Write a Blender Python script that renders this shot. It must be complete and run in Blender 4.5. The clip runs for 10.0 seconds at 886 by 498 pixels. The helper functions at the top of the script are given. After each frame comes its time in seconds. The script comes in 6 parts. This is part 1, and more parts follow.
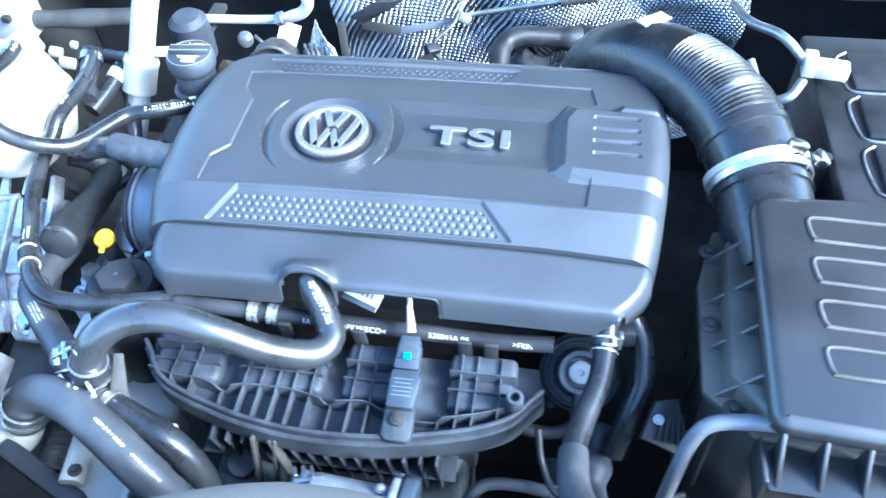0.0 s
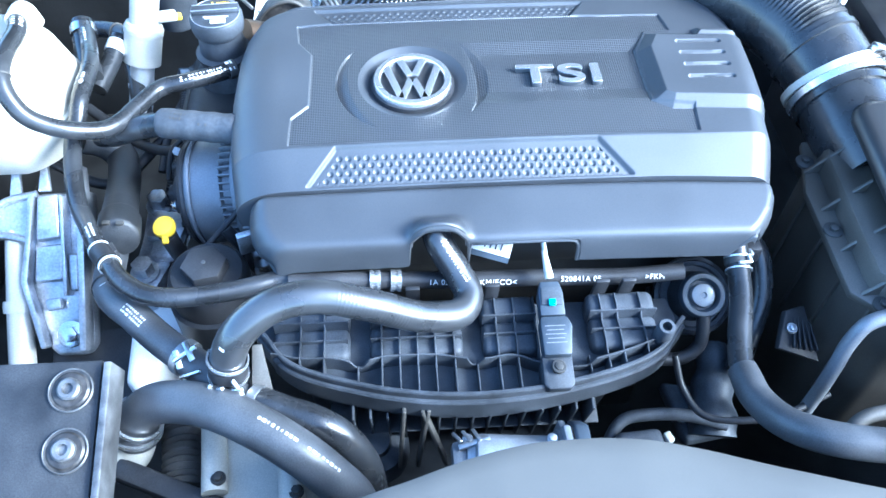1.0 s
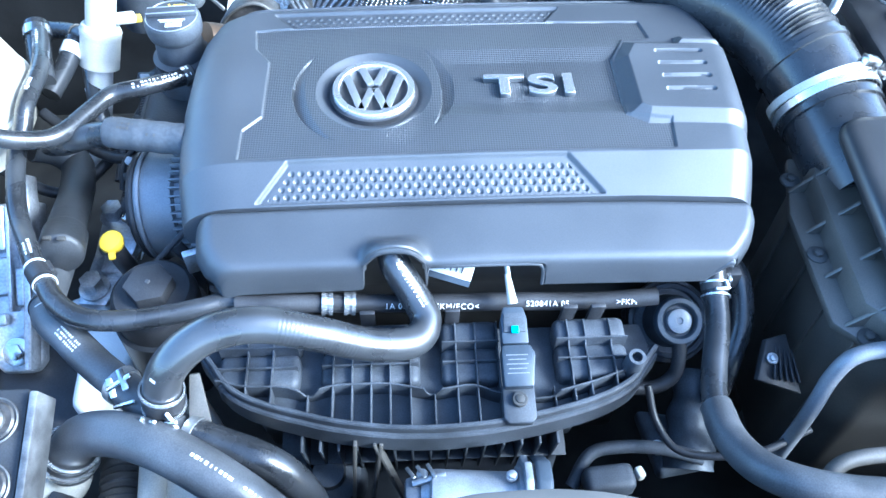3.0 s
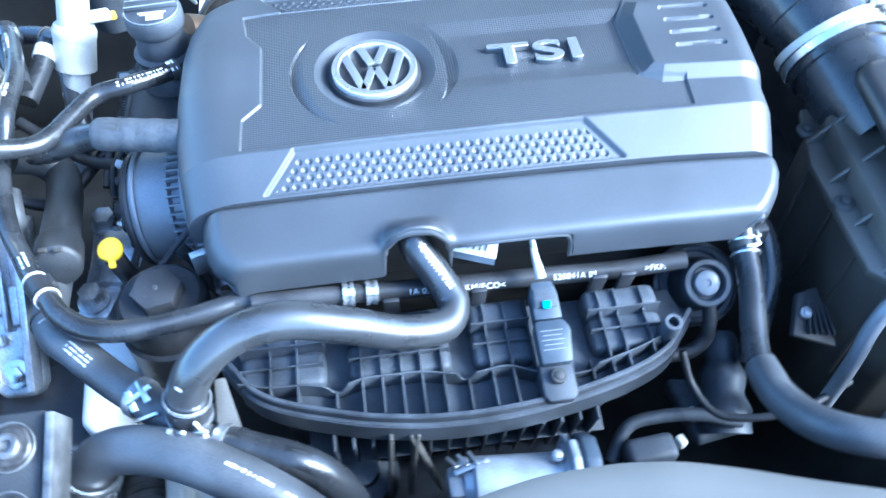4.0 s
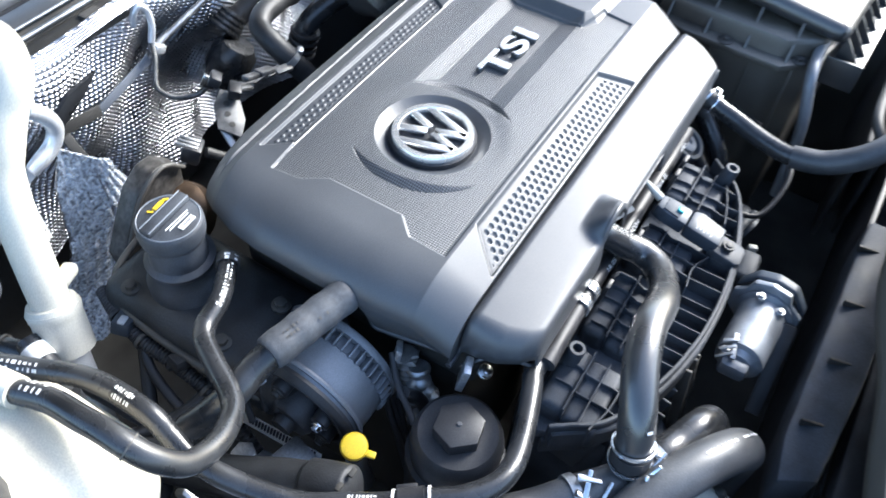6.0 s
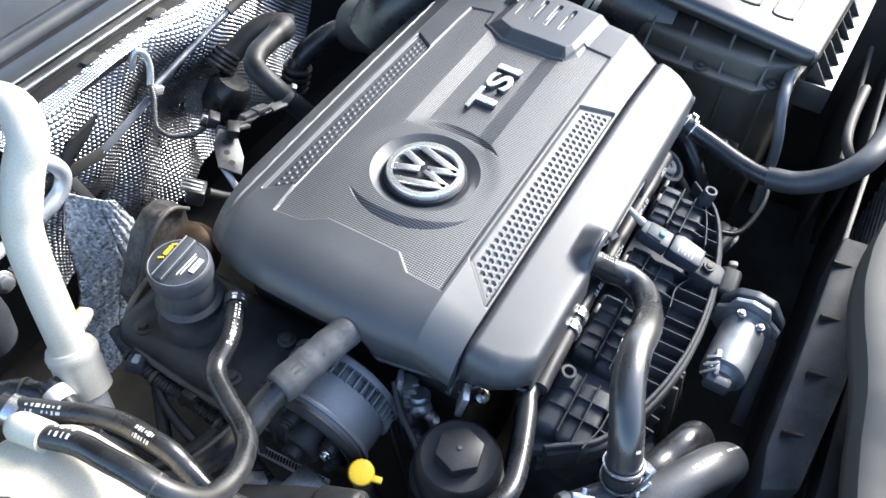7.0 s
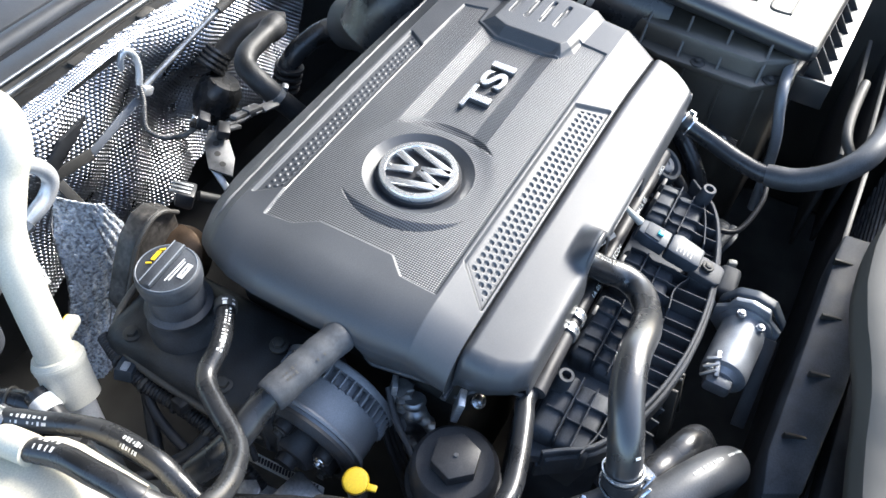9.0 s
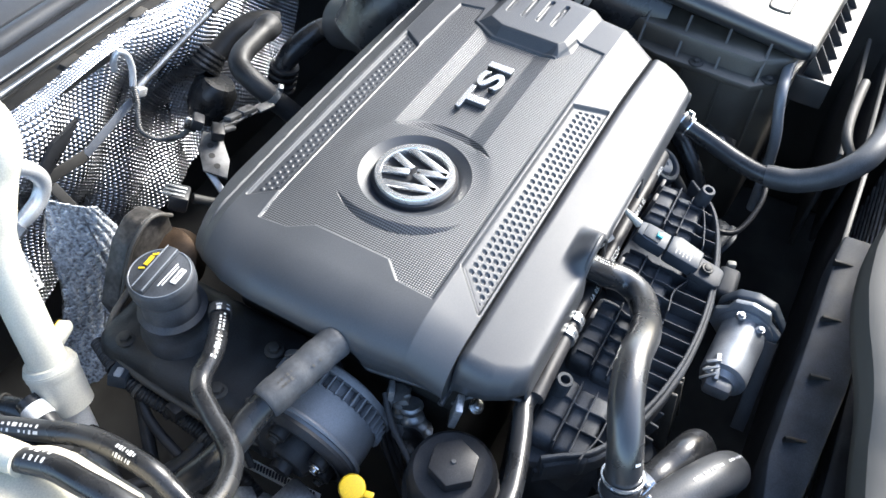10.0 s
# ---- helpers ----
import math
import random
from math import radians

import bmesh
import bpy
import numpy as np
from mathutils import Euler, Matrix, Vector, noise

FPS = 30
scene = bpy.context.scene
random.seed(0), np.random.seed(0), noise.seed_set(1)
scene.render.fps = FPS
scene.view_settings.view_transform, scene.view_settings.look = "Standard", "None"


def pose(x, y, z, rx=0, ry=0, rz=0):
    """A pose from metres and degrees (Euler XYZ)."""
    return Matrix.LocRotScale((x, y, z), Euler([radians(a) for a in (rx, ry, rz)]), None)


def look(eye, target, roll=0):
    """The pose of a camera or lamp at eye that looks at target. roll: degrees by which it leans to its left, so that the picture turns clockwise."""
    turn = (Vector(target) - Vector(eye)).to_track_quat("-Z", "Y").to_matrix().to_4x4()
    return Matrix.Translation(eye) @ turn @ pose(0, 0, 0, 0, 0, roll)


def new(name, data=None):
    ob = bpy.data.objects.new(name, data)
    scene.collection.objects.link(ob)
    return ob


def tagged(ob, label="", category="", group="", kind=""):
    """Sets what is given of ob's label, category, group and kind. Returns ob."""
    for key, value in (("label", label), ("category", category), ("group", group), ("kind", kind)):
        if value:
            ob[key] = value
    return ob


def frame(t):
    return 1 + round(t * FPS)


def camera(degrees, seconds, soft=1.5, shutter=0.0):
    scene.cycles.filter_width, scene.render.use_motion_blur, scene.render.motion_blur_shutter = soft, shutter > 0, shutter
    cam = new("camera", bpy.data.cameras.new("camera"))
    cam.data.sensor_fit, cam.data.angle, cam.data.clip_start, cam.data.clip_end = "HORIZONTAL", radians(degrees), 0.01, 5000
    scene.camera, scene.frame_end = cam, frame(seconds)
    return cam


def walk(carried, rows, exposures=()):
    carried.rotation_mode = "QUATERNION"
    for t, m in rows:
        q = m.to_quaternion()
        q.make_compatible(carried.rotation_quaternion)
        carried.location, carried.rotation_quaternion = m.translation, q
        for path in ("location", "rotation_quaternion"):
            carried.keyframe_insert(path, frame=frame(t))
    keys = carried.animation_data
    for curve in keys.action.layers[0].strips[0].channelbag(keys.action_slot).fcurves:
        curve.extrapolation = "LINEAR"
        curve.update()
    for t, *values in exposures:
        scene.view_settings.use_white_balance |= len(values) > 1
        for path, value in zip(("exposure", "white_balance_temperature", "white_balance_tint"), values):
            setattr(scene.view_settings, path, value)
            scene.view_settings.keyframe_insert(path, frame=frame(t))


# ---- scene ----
cam = camera(58.1, 10.0, shutter=0.4)
METRES = 1.0047
ROWS = [
    (0.0, 0.0, 0.0, 0.0, 0.0, 0.0, 0.0),
    (0.5, -0.1362, 0.0097, 0.011, -5.64, -1.17, 3.97),
    (1.0, -0.2268, 0.0468, 0.0068, -10.3, -3.75, 7.1),
    (1.5, -0.2209, 0.0627, 0.0207, -10.4, -3.15, 6.83),
    (2.0, -0.1996, 0.063, 0.024, -10.59, -2.41, 6.5),
    (2.5, -0.1819, 0.0756, 0.0186, -10.06, -3.35, 6.55),
    (2.7, -0.1791, 0.0772, 0.0205, -9.73, -3.74, 6.48),
    (3.8, -0.1891, 0.1025, 0.0117, -10.91, -4.37, 8.41),
    (4.0, -0.2156, 0.1134, 0.0149, -12.39, -4.92, 10.96),
    (4.5, -0.3934, 0.1675, 0.0402, -24.24, -8.36, 23.18),
    (5.0, -0.4918, 0.2515, 0.1051, -35.27, -13.64, 31.3),
    (5.5, -0.539, 0.3196, 0.1951, -48.3, -20.48, 35.33),
    (6.0, -0.6031, 0.321, 0.2747, -59.45, -26.24, 39.89),
    (6.2, -0.6131, 0.3056, 0.2911, -61.88, -27.79, 40.27),
    (7.3, -0.6099, 0.2889, 0.3037, -61.09, -26.76, 41.62),
    (7.5, -0.607, 0.2886, 0.3011, -61.28, -26.94, 41.63),
    (8.0, -0.6064, 0.2932, 0.3005, -61.51, -27.44, 41.42),
    (8.5, -0.6015, 0.2936, 0.3006, -61.75, -27.62, 41.69),
    (9.0, -0.5993, 0.2961, 0.3011, -61.75, -27.53, 41.72),
    (9.5, -0.5945, 0.2963, 0.3005, -61.77, -27.66, 41.82),
    (10.0, -0.5908, 0.2994, 0.3013, -62.07, -27.92, 41.81),
]
BASE = pose(0.2159, -0.582, 1.3492, -48.386, 2.0276, 8.5493)
EXPOSURES = [(0.0, 2.82, 4710, 2), (2.7, 2.84, 4700, 2), (4.0, 2.84, 4570, 2), (4.5, 2.76, 4560, 2), (4.8, 2.76, 4570, 2), (5.5, 2.58, 4900, 4), (6.2, 2.06, 6180, 8), (10.0, 2.00, 6310, 8)]
walk(cam, [(t, BASE @ pose(METRES * x, METRES * y, METRES * z, 90 + pitch, roll, yaw)) for t, x, y, z, yaw, pitch, roll in ROWS], EXPOSURES)

# ---- world and light ----
world = bpy.data.worlds.new("sky")
scene.world = world
world.use_nodes = True
wn, wl = world.node_tree.nodes, world.node_tree.links
sky = wn.new("ShaderNodeTexSky")
sky.sky_type = "NISHITA"
sky.sun_disc = False
sky.sun_elevation, sky.sun_rotation = radians(33), radians(109.5)
sky.air_density, sky.dust_density = 1.0, 2.0
wn["Background"].inputs["Strength"].default_value = 0.15
wl.new(sky.outputs["Color"], wn["Background"].inputs["Color"])
sun_data = bpy.data.lights.new("sun", "SUN")
sun_data.energy, sun_data.angle, sun_data.color = 2.1, radians(22), (1.0, 0.96, 0.90)
sun = new("sun", sun_data)
sun.matrix_world = look((2.4, -0.85, 1.65), (0, 0, 0))

# ---- helpers of the scene ----
Z0 = 0.85          # height of the badge's face above the ground; all places below are given from the badge
ORIGIN = {}


def origin_of(ob):
    while ob.parent:
        ob = ob.parent
    return ORIGIN[ob.name]


def thing(name, base, label, category, group="", kind=""):
    ob = new(name)
    ob.empty_display_size = 0.02
    ob.location = Vector(base) + Vector((0, 0, Z0))
    ORIGIN[ob.name] = Vector(base)
    return tagged(ob, label, category, group, kind)


def to_mesh(name, shape, shift, sharp=38):
    me = bpy.data.meshes.new(name)
    if isinstance(shape, tuple):
        me.from_pydata([tuple(v) for v in shape[0]], [], shape[1])
    else:
        bmesh.ops.recalc_face_normals(shape, faces=shape.faces)
        shape.to_mesh(me)
        shape.free()
    me.transform(Matrix.Translation(shift))
    me.polygons.foreach_set("use_smooth", [True] * len(me.polygons))
    me.set_sharp_from_angle(angle=radians(sharp))
    me.update()
    return me


def part(name, shape, material, parent, label="", sharp=38):
    me = to_mesh(name, shape, -origin_of(parent), sharp)
    me.materials.append(material)
    ob = new(name, me)
    ob.parent = parent
    return tagged(ob, label)


def single(name, shape, material, label, category, kind="", group="", sharp=38):
    me = to_mesh(name, shape, Vector((0, 0, Z0)), sharp)
    me.materials.append(material)
    return tagged(new(name, me), label, category, group, kind)


def along(axis):
    return Vector(axis).to_track_quat("Z", "Y").to_matrix().to_4x4()


def merge(*shapes):
    out = bmesh.new()
    for s in shapes:
        me = bpy.data.meshes.new("tmp")
        s.to_mesh(me)
        s.free()
        out.from_mesh(me)
        bpy.data.meshes.remove(me)
    return out


def box(size, at, bevel=0.002, turn=(0, 0, 0), segs=2):
    bm = bmesh.new()
    bmesh.ops.create_cube(bm, size=1)
    bmesh.ops.scale(bm, vec=size, verts=bm.verts)
    if bevel:
        bmesh.ops.bevel(bm, geom=bm.edges[:], offset=bevel, segments=segs, affect="EDGES", profile=0.5)
    bmesh.ops.transform(bm, matrix=pose(*at, *turn), verts=bm.verts)
    return bm


def beam(a, b, width, height, bevel=0.001, up=(0, 0, 1)):
    a, b = Vector(a), Vector(b)
    y = (b - a).normalized()
    x = y.cross(Vector(up)).normalized()
    m = Matrix((x, y, x.cross(y))).transposed().to_4x4()
    m.translation = (a + b) / 2
    bm = box((width, (b - a).length, height), (0, 0, 0), bevel)
    bmesh.ops.transform(bm, matrix=m, verts=bm.verts)
    return bm


def prism(outline, z0, z1, m=None, bevel=0.0, segs=2):
    bm = bmesh.new()
    low = bm.faces.new([bm.verts.new((x, y, z0)) for x, y in outline])
    up = bmesh.ops.extrude_face_region(bm, geom=[low])
    bmesh.ops.translate(bm, vec=(0, 0, z1 - z0), verts=[v for v in up["geom"] if isinstance(v, bmesh.types.BMVert)])
    bmesh.ops.recalc_face_normals(bm, faces=bm.faces)
    if bevel:
        bmesh.ops.bevel(bm, geom=bm.edges[:], offset=bevel, segments=segs, affect="EDGES", profile=0.5)
    if m is not None:
        bmesh.ops.transform(bm, matrix=m, verts=bm.verts)
    return bm


def lathe(profile, at, axis=(0, 0, 1), segs=40, wave=None):
    """profile: pairs of radius and height along the axis; a radius of 0 closes the end."""
    bm = bmesh.new()
    rings = []
    for r, h in profile:
        if r <= 0:
            rings.append([bm.verts.new((0, 0, h))])
        else:
            ring = []
            for k in range(segs):
                a = 2 * math.pi * k / segs
                q = r * (wave(a, h) if wave else 1)
                ring.append(bm.verts.new((q * math.cos(a), q * math.sin(a), h)))
            rings.append(ring)
    for a, b in zip(rings, rings[1:]):
        for k in range(segs):
            j = (k + 1) % segs
            if len(a) == 1 and len(b) == 1:
                continue
            if len(a) == 1:
                bm.faces.new((a[0], b[j], b[k]))
            elif len(b) == 1:
                bm.faces.new((a[k], a[j], b[0]))
            else:
                bm.faces.new((a[k], a[j], b[j], b[k]))
    m = Matrix.Translation(at) @ along(axis)
    bmesh.ops.transform(bm, matrix=m, verts=bm.verts)
    return bm


def spline(points, step=0.004):
    """A smooth line through the points, evenly spaced."""
    p = [Vector(q) for q in points]
    p = [2 * p[0] - p[1]] + p + [2 * p[-1] - p[-2]]
    fine = []
    for i in range(1, len(p) - 2):
        for k in range(24):
            t = k / 24
            a, b, c, d = p[i - 1:i + 3]
            fine.append(0.5 * (2 * b + (c - a) * t + (2 * a - 5 * b + 4 * c - d) * t * t + (3 * b - a - 3 * c + d) * t ** 3))
    fine.append(p[-2])
    lengths = [0.0]
    for a, b in zip(fine, fine[1:]):
        lengths.append(lengths[-1] + (b - a).length)
    n = max(4, int(lengths[-1] / step))
    out, j = [], 0
    for k in range(n + 1):
        s = lengths[-1] * k / n
        while j < len(fine) - 2 and lengths[j + 1] < s:
            j += 1
        f = (s - lengths[j]) / max(1e-9, lengths[j + 1] - lengths[j])
        out.append(fine[j].lerp(fine[j + 1], min(1, f)))
    return out


def frames_along(line):
    out, side = [], None
    for i, p in enumerate(line):
        d = (line[min(i + 1, len(line) - 1)] - line[max(i - 1, 0)]).normalized()
        if side is None:
            side = d.orthogonal().normalized()
        side = (side - d * side.dot(d)).normalized()
        out.append((p, d, side, d.cross(side)))
    return out


def tube(points, radius, segs=20, step=0.004, caps=True, smooth=True, swell=None):
    """A hose through the points; radius may be a number or a function of the share of the length (0 to 1) and the metres run."""
    line = spline(points, step) if smooth else [Vector(p) for p in points]
    bm = bmesh.new()
    rings, run, last = [], 0.0, line[0]
    n = len(line) - 1
    for i, (p, d, u, v) in enumerate(frames_along(line)):
        run += (p - last).length
        last = p
        r = radius(i / n, run) if callable(radius) else radius
        ring = []
        for k in range(segs):
            out = math.cos(2 * math.pi * k / segs) * u + math.sin(2 * math.pi * k / segs) * v
            ring.append(bm.verts.new(p + (r + (swell(i / n, run, out) if swell else 0)) * out))
        rings.append(ring)
    for a, b in zip(rings, rings[1:]):
        for k in range(segs):
            j = (k + 1) % segs
            bm.faces.new((a[k], a[j], b[j], b[k]))
    if caps:
        bm.faces.new(rings[0][::-1])
        bm.faces.new(rings[-1])
    return bm


def band(points, share, radius, width, segs=28, thick=0.0012):
    """A flat ring round a hose at that share of its length."""
    line = spline(points, 0.003)
    p, d, u, v = frames_along(line)[int(share * (len(line) - 1))]
    w = width / 2
    return lathe([(radius, -w), (radius + thick, -w), (radius + thick, w), (radius, w), (radius, -w)], p, d, segs)


def marks_on(points, radius, start, end, facing, count, size=0.0045, seed=1, rows=1):
    """Short printed bars along a hose, on the side that faces that way."""
    rng = random.Random(seed)
    line = spline(points, 0.001)
    fr = frames_along(line)
    bm = bmesh.new()
    for row in range(rows):
        for k in range(count):
            f = start + (end - start) * (k + 0.5) / count
            if rng.random() < 0.12:
                continue
            wide = (end - start) / count * rng.uniform(0.25, 0.8)
            i0 = int((f - wide / 2) * (len(fr) - 1))
            i1 = max(i0 + 1, int((f + wide / 2) * (len(fr) - 1)))
            h = size / radius * rng.uniform(0.55, 1.0)
            a0 = (row - (rows - 1) / 2) * 1.5 * size / radius
            ring = []
            for i in (i0, i1):
                p, d, u, v = fr[i]
                w = Vector(facing)
                w = (w - d * w.dot(d)).normalized()
                x = d.cross(w)
                ring.append([bm.verts.new(p + (radius + 0.0003) * (math.cos(a) * w + math.sin(a) * x)) for a in (a0 - h / 2, a0, a0 + h / 2)])
            for j in range(2):
                bm.faces.new((ring[0][j], ring[0][j + 1], ring[1][j + 1], ring[1][j]))
    return bm


def grid(nx, ny, f):
    """verts and faces of a sheet; f takes arrays u, v in 0..1 and gives x, y, z."""
    u, v = np.meshgrid(np.linspace(0, 1, nx), np.linspace(0, 1, ny))
    x, y, z = f(u, v)
    verts = np.stack([x.ravel(), y.ravel(), z.ravel()], 1)
    i = np.arange(nx * ny).reshape(ny, nx)
    faces = np.stack([i[:-1, :-1], i[:-1, 1:], i[1:, 1:], i[1:, :-1]], -1).reshape(-1, 4)
    return verts, faces


def sheet(nx, ny, f):
    verts, faces = grid(nx, ny, f)
    return verts.tolist(), faces.tolist()


def hexagon(r, turn=0.0):
    return [(r * math.cos(radians(60 * k + turn)), r * math.sin(radians(60 * k + turn))) for k in range(6)]


def bolt(at, axis=(0, 0, 1), r=0.006, h=0.006, washer=0.0085):
    m = Matrix.Translation(at) @ along(axis)
    return merge(lathe([(0, -0.001), (washer, -0.001), (washer, 0.0012), (washer * 0.9, 0.0018), (0, 0.0018)], at, axis, 24), prism(hexagon(r), 0.0015, h, m, 0.0006))


# ---- materials ----
def material(name, colour, rough=0.5, metal=0.0, grain=0.12, grain_scale=900.0, stain=0.25, stain_scale=14.0, bump=0.15, bump_scale=2500.0, bump_dist=0.0004, coat=0.0, spec=0.5):
    m = bpy.data.materials.new(name)
    m.use_nodes = True
    n, l = m.node_tree.nodes, m.node_tree.links
    b = n["Principled BSDF"]
    tc = n.new("ShaderNodeTexCoord")
    fine = n.new("ShaderNodeTexNoise")
    fine.inputs["Scale"].default_value, fine.inputs["Detail"].default_value = grain_scale, 3
    wide = n.new("ShaderNodeTexNoise")
    wide.inputs["Scale"].default_value, wide.inputs["Detail"].default_value = stain_scale, 6
    l.new(tc.outputs["Object"], fine.inputs["Vector"])
    l.new(tc.outputs["Object"], wide.inputs["Vector"])
    ramp = n.new("ShaderNodeMapRange")
    ramp.inputs["From Min"].default_value, ramp.inputs["From Max"].default_value = 0.3, 0.7
    ramp.inputs["To Min"].default_value, ramp.inputs["To Max"].default_value = 1 - stain, 1 + stain
    l.new(wide.outputs["Fac"], ramp.inputs["Value"])
    ramp2 = n.new("ShaderNodeMapRange")
    ramp2.inputs["From Min"].default_value, ramp2.inputs["From Max"].default_value = 0.3, 0.7
    ramp2.inputs["To Min"].default_value, ramp2.inputs["To Max"].default_value = 1 - grain, 1 + grain
    l.new(fine.outputs["Fac"], ramp2.inputs["Value"])
    mul = n.new("ShaderNodeMath")
    mul.operation = "MULTIPLY"
    l.new(ramp.outputs["Result"], mul.inputs[0])
    l.new(ramp2.outputs["Result"], mul.inputs[1])
    mix = n.new("ShaderNodeVectorMath")
    mix.operation = "SCALE"
    mix.inputs[0].default_value = colour
    l.new(mul.outputs["Value"], mix.inputs["Scale"])
    l.new(mix.outputs["Vector"], b.inputs["Base Color"])
    rr = n.new("ShaderNodeMapRange")
    rr.inputs["From Min"].default_value, rr.inputs["From Max"].default_value = 0.3, 0.7
    rr.inputs["To Min"].default_value, rr.inputs["To Max"].default_value = max(0.02, rough * 0.85), min(1, rough * 1.18)
    l.new(wide.outputs["Fac"], rr.inputs["Value"])
    l.new(rr.outputs["Result"], b.inputs["Roughness"])
    b.inputs["Metallic"].default_value = metal
    b.inputs["Coat Weight"].default_value = coat
    b.inputs["Specular IOR Level"].default_value = spec
    if bump:
        tex = n.new("ShaderNodeTexNoise")
        tex.inputs["Scale"].default_value, tex.inputs["Detail"].default_value = bump_scale, 2
        l.new(tc.outputs["Object"], tex.inputs["Vector"])
        bp = n.new("ShaderNodeBump")
        bp.inputs["Strength"].default_value, bp.inputs["Distance"].default_value = bump, bump_dist
        l.new(tex.outputs["Fac"], bp.inputs["Height"])
        l.new(bp.outputs["Normal"], b.inputs["Normal"])
    return m


def weave_material(name, colour, rough, pitch):
    """Woven plastic: small raised squares in alternating rows, relief shading also put into the colour."""
    m = material(name, colour, rough, bump=0, spec=1.0)
    n, l = m.node_tree.nodes, m.node_tree.links
    tc = n.new("ShaderNodeTexCoord")
    sep = n.new("ShaderNodeSeparateXYZ")
    l.new(tc.outputs["Object"], sep.inputs["Vector"])

    def wave(a, b, sign):
        comb = n.new("ShaderNodeMath")
        comb.operation = "ADD" if sign > 0 else "SUBTRACT"
        l.new(a, comb.inputs[0])
        l.new(b, comb.inputs[1])
        k = n.new("ShaderNodeMath")
        k.operation = "MULTIPLY"
        k.inputs[1].default_value = 2 * math.pi / pitch / 1.414
        l.new(comb.outputs["Value"], k.inputs[0])
        s = n.new("ShaderNodeMath")
        s.operation = "SINE"
        l.new(k.outputs["Value"], s.inputs[0])
        return s.outputs["Value"]

    p = n.new("ShaderNodeMath")
    p.operation = "MULTIPLY"
    l.new(wave(sep.outputs["X"], sep.outputs["Y"], 1), p.inputs[0])
    l.new(wave(sep.outputs["X"], sep.outputs["Y"], -1), p.inputs[1])
    # painted shading: hollows of the weave darker, raised squares lighter
    relief_shade = n.new("ShaderNodeMapRange")
    relief_shade.inputs["From Min"].default_value, relief_shade.inputs["From Max"].default_value = -0.6, 0.6
    relief_shade.inputs["To Min"].default_value, relief_shade.inputs["To Max"].default_value = 0.45, 1.55
    l.new(p.outputs["Value"], relief_shade.inputs["Value"])
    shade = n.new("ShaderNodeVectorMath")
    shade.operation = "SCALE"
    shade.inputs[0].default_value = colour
    l.new(relief_shade.outputs["Result"], shade.inputs["Scale"])
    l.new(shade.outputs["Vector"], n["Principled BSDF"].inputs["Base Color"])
    bp = n.new("ShaderNodeBump")
    bp.inputs["Strength"].default_value, bp.inputs["Distance"].default_value = 0.40, 0.0006
    l.new(p.outputs["Value"], bp.inputs["Height"])
    l.new(bp.outputs["Normal"], n["Principled BSDF"].inputs["Normal"])
    return m


COVER = material("cover_plastic", (0.050, 0.054, 0.061), 0.45, spec=0.78, grain=0.12, stain=0.14, bump=0.3, bump_scale=1800, bump_dist=0.0003)
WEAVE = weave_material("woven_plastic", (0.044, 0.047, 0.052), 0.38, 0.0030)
PLASTIC = material("black_plastic", (0.030, 0.030, 0.032), 0.42, spec=0.35, stain=0.5, stain_scale=22, grain=0.25)
DUSTY = material("dusty_black_plastic", (0.075, 0.070, 0.062), 0.58, stain=0.5, stain_scale=16, grain=0.2)
RUBBER = material("black_rubber", (0.024, 0.025, 0.027), 0.27, spec=0.6, stain=0.5, stain_scale=30, grain=0.2, bump=0.2, bump_scale=900)
SLEEK = material("grey_sheen_hose", (0.030, 0.031, 0.033), 0.28, spec=1.0, stain=0.4, stain_scale=25, bump=0.12, bump_scale=1200, coat=0.15)
ALU = material("cast_aluminium", (0.44, 0.45, 0.47), 0.34, 0.75, grain=0.18, grain_scale=400, stain=0.45, stain_scale=30, bump=0.3, bump_scale=500, bump_dist=0.0008)
STEEL = material("bright_steel", (0.72, 0.72, 0.72), 0.25, 1.0, stain=0.2, bump=0.05)
DULL = material("dull_steel", (0.42, 0.43, 0.44), 0.42, 0.9, stain=0.35, stain_scale=40)
FOIL = material("embossed_foil", (0.46, 0.47, 0.50), 0.30, 0.9, stain=0.35, stain_scale=20, grain=0.25, grain_scale=500, bump=0.2, bump_scale=500, bump_dist=0.0008)
WHITE = material("milky_plastic", (0.50, 0.48, 0.415), 0.42, stain=0.14, stain_scale=12, bump=0.12, bump_scale=300)
TANK = material("aged_milky_plastic", (0.66, 0.61, 0.49), 0.40, stain=0.12, stain_scale=12, bump=0.12, bump_scale=300)
PIPE = material("pale_aluminium_pipe", (0.8, 0.81, 0.82), 0.38, 0.55, stain=0.12, bump=0.1, bump_scale=500)
PAINT = material("silver_white_paint", (0.165, 0.172, 0.185), 0.25, stain=0.03, stain_scale=5, bump=0, coat=0.6)
DARKMETAL = material("dark_painted_metal", (0.045, 0.044, 0.042), 0.5, spec=0.3, stain=0.4, stain_scale=12)
GREYPAINT = material("grey_painted_metal", (0.22, 0.235, 0.26), 0.35, stain=0.25, stain_scale=12, coat=0.3)
BLACK = material("dusty_bay_metal", (0.044, 0.042, 0.038), 0.8, spec=0.2, stain=0.5)
BLUEGREY = material("grey_blue_plastic", (0.046, 0.058, 0.075), 0.45, stain=0.3, stain_scale=40)
LABEL = material("white_label", (0.8, 0.8, 0.78), 0.5, stain=0.06, bump=0)
INK = material("white_print", (0.72, 0.72, 0.7), 0.6, stain=0.2, stain_scale=300, bump=0)
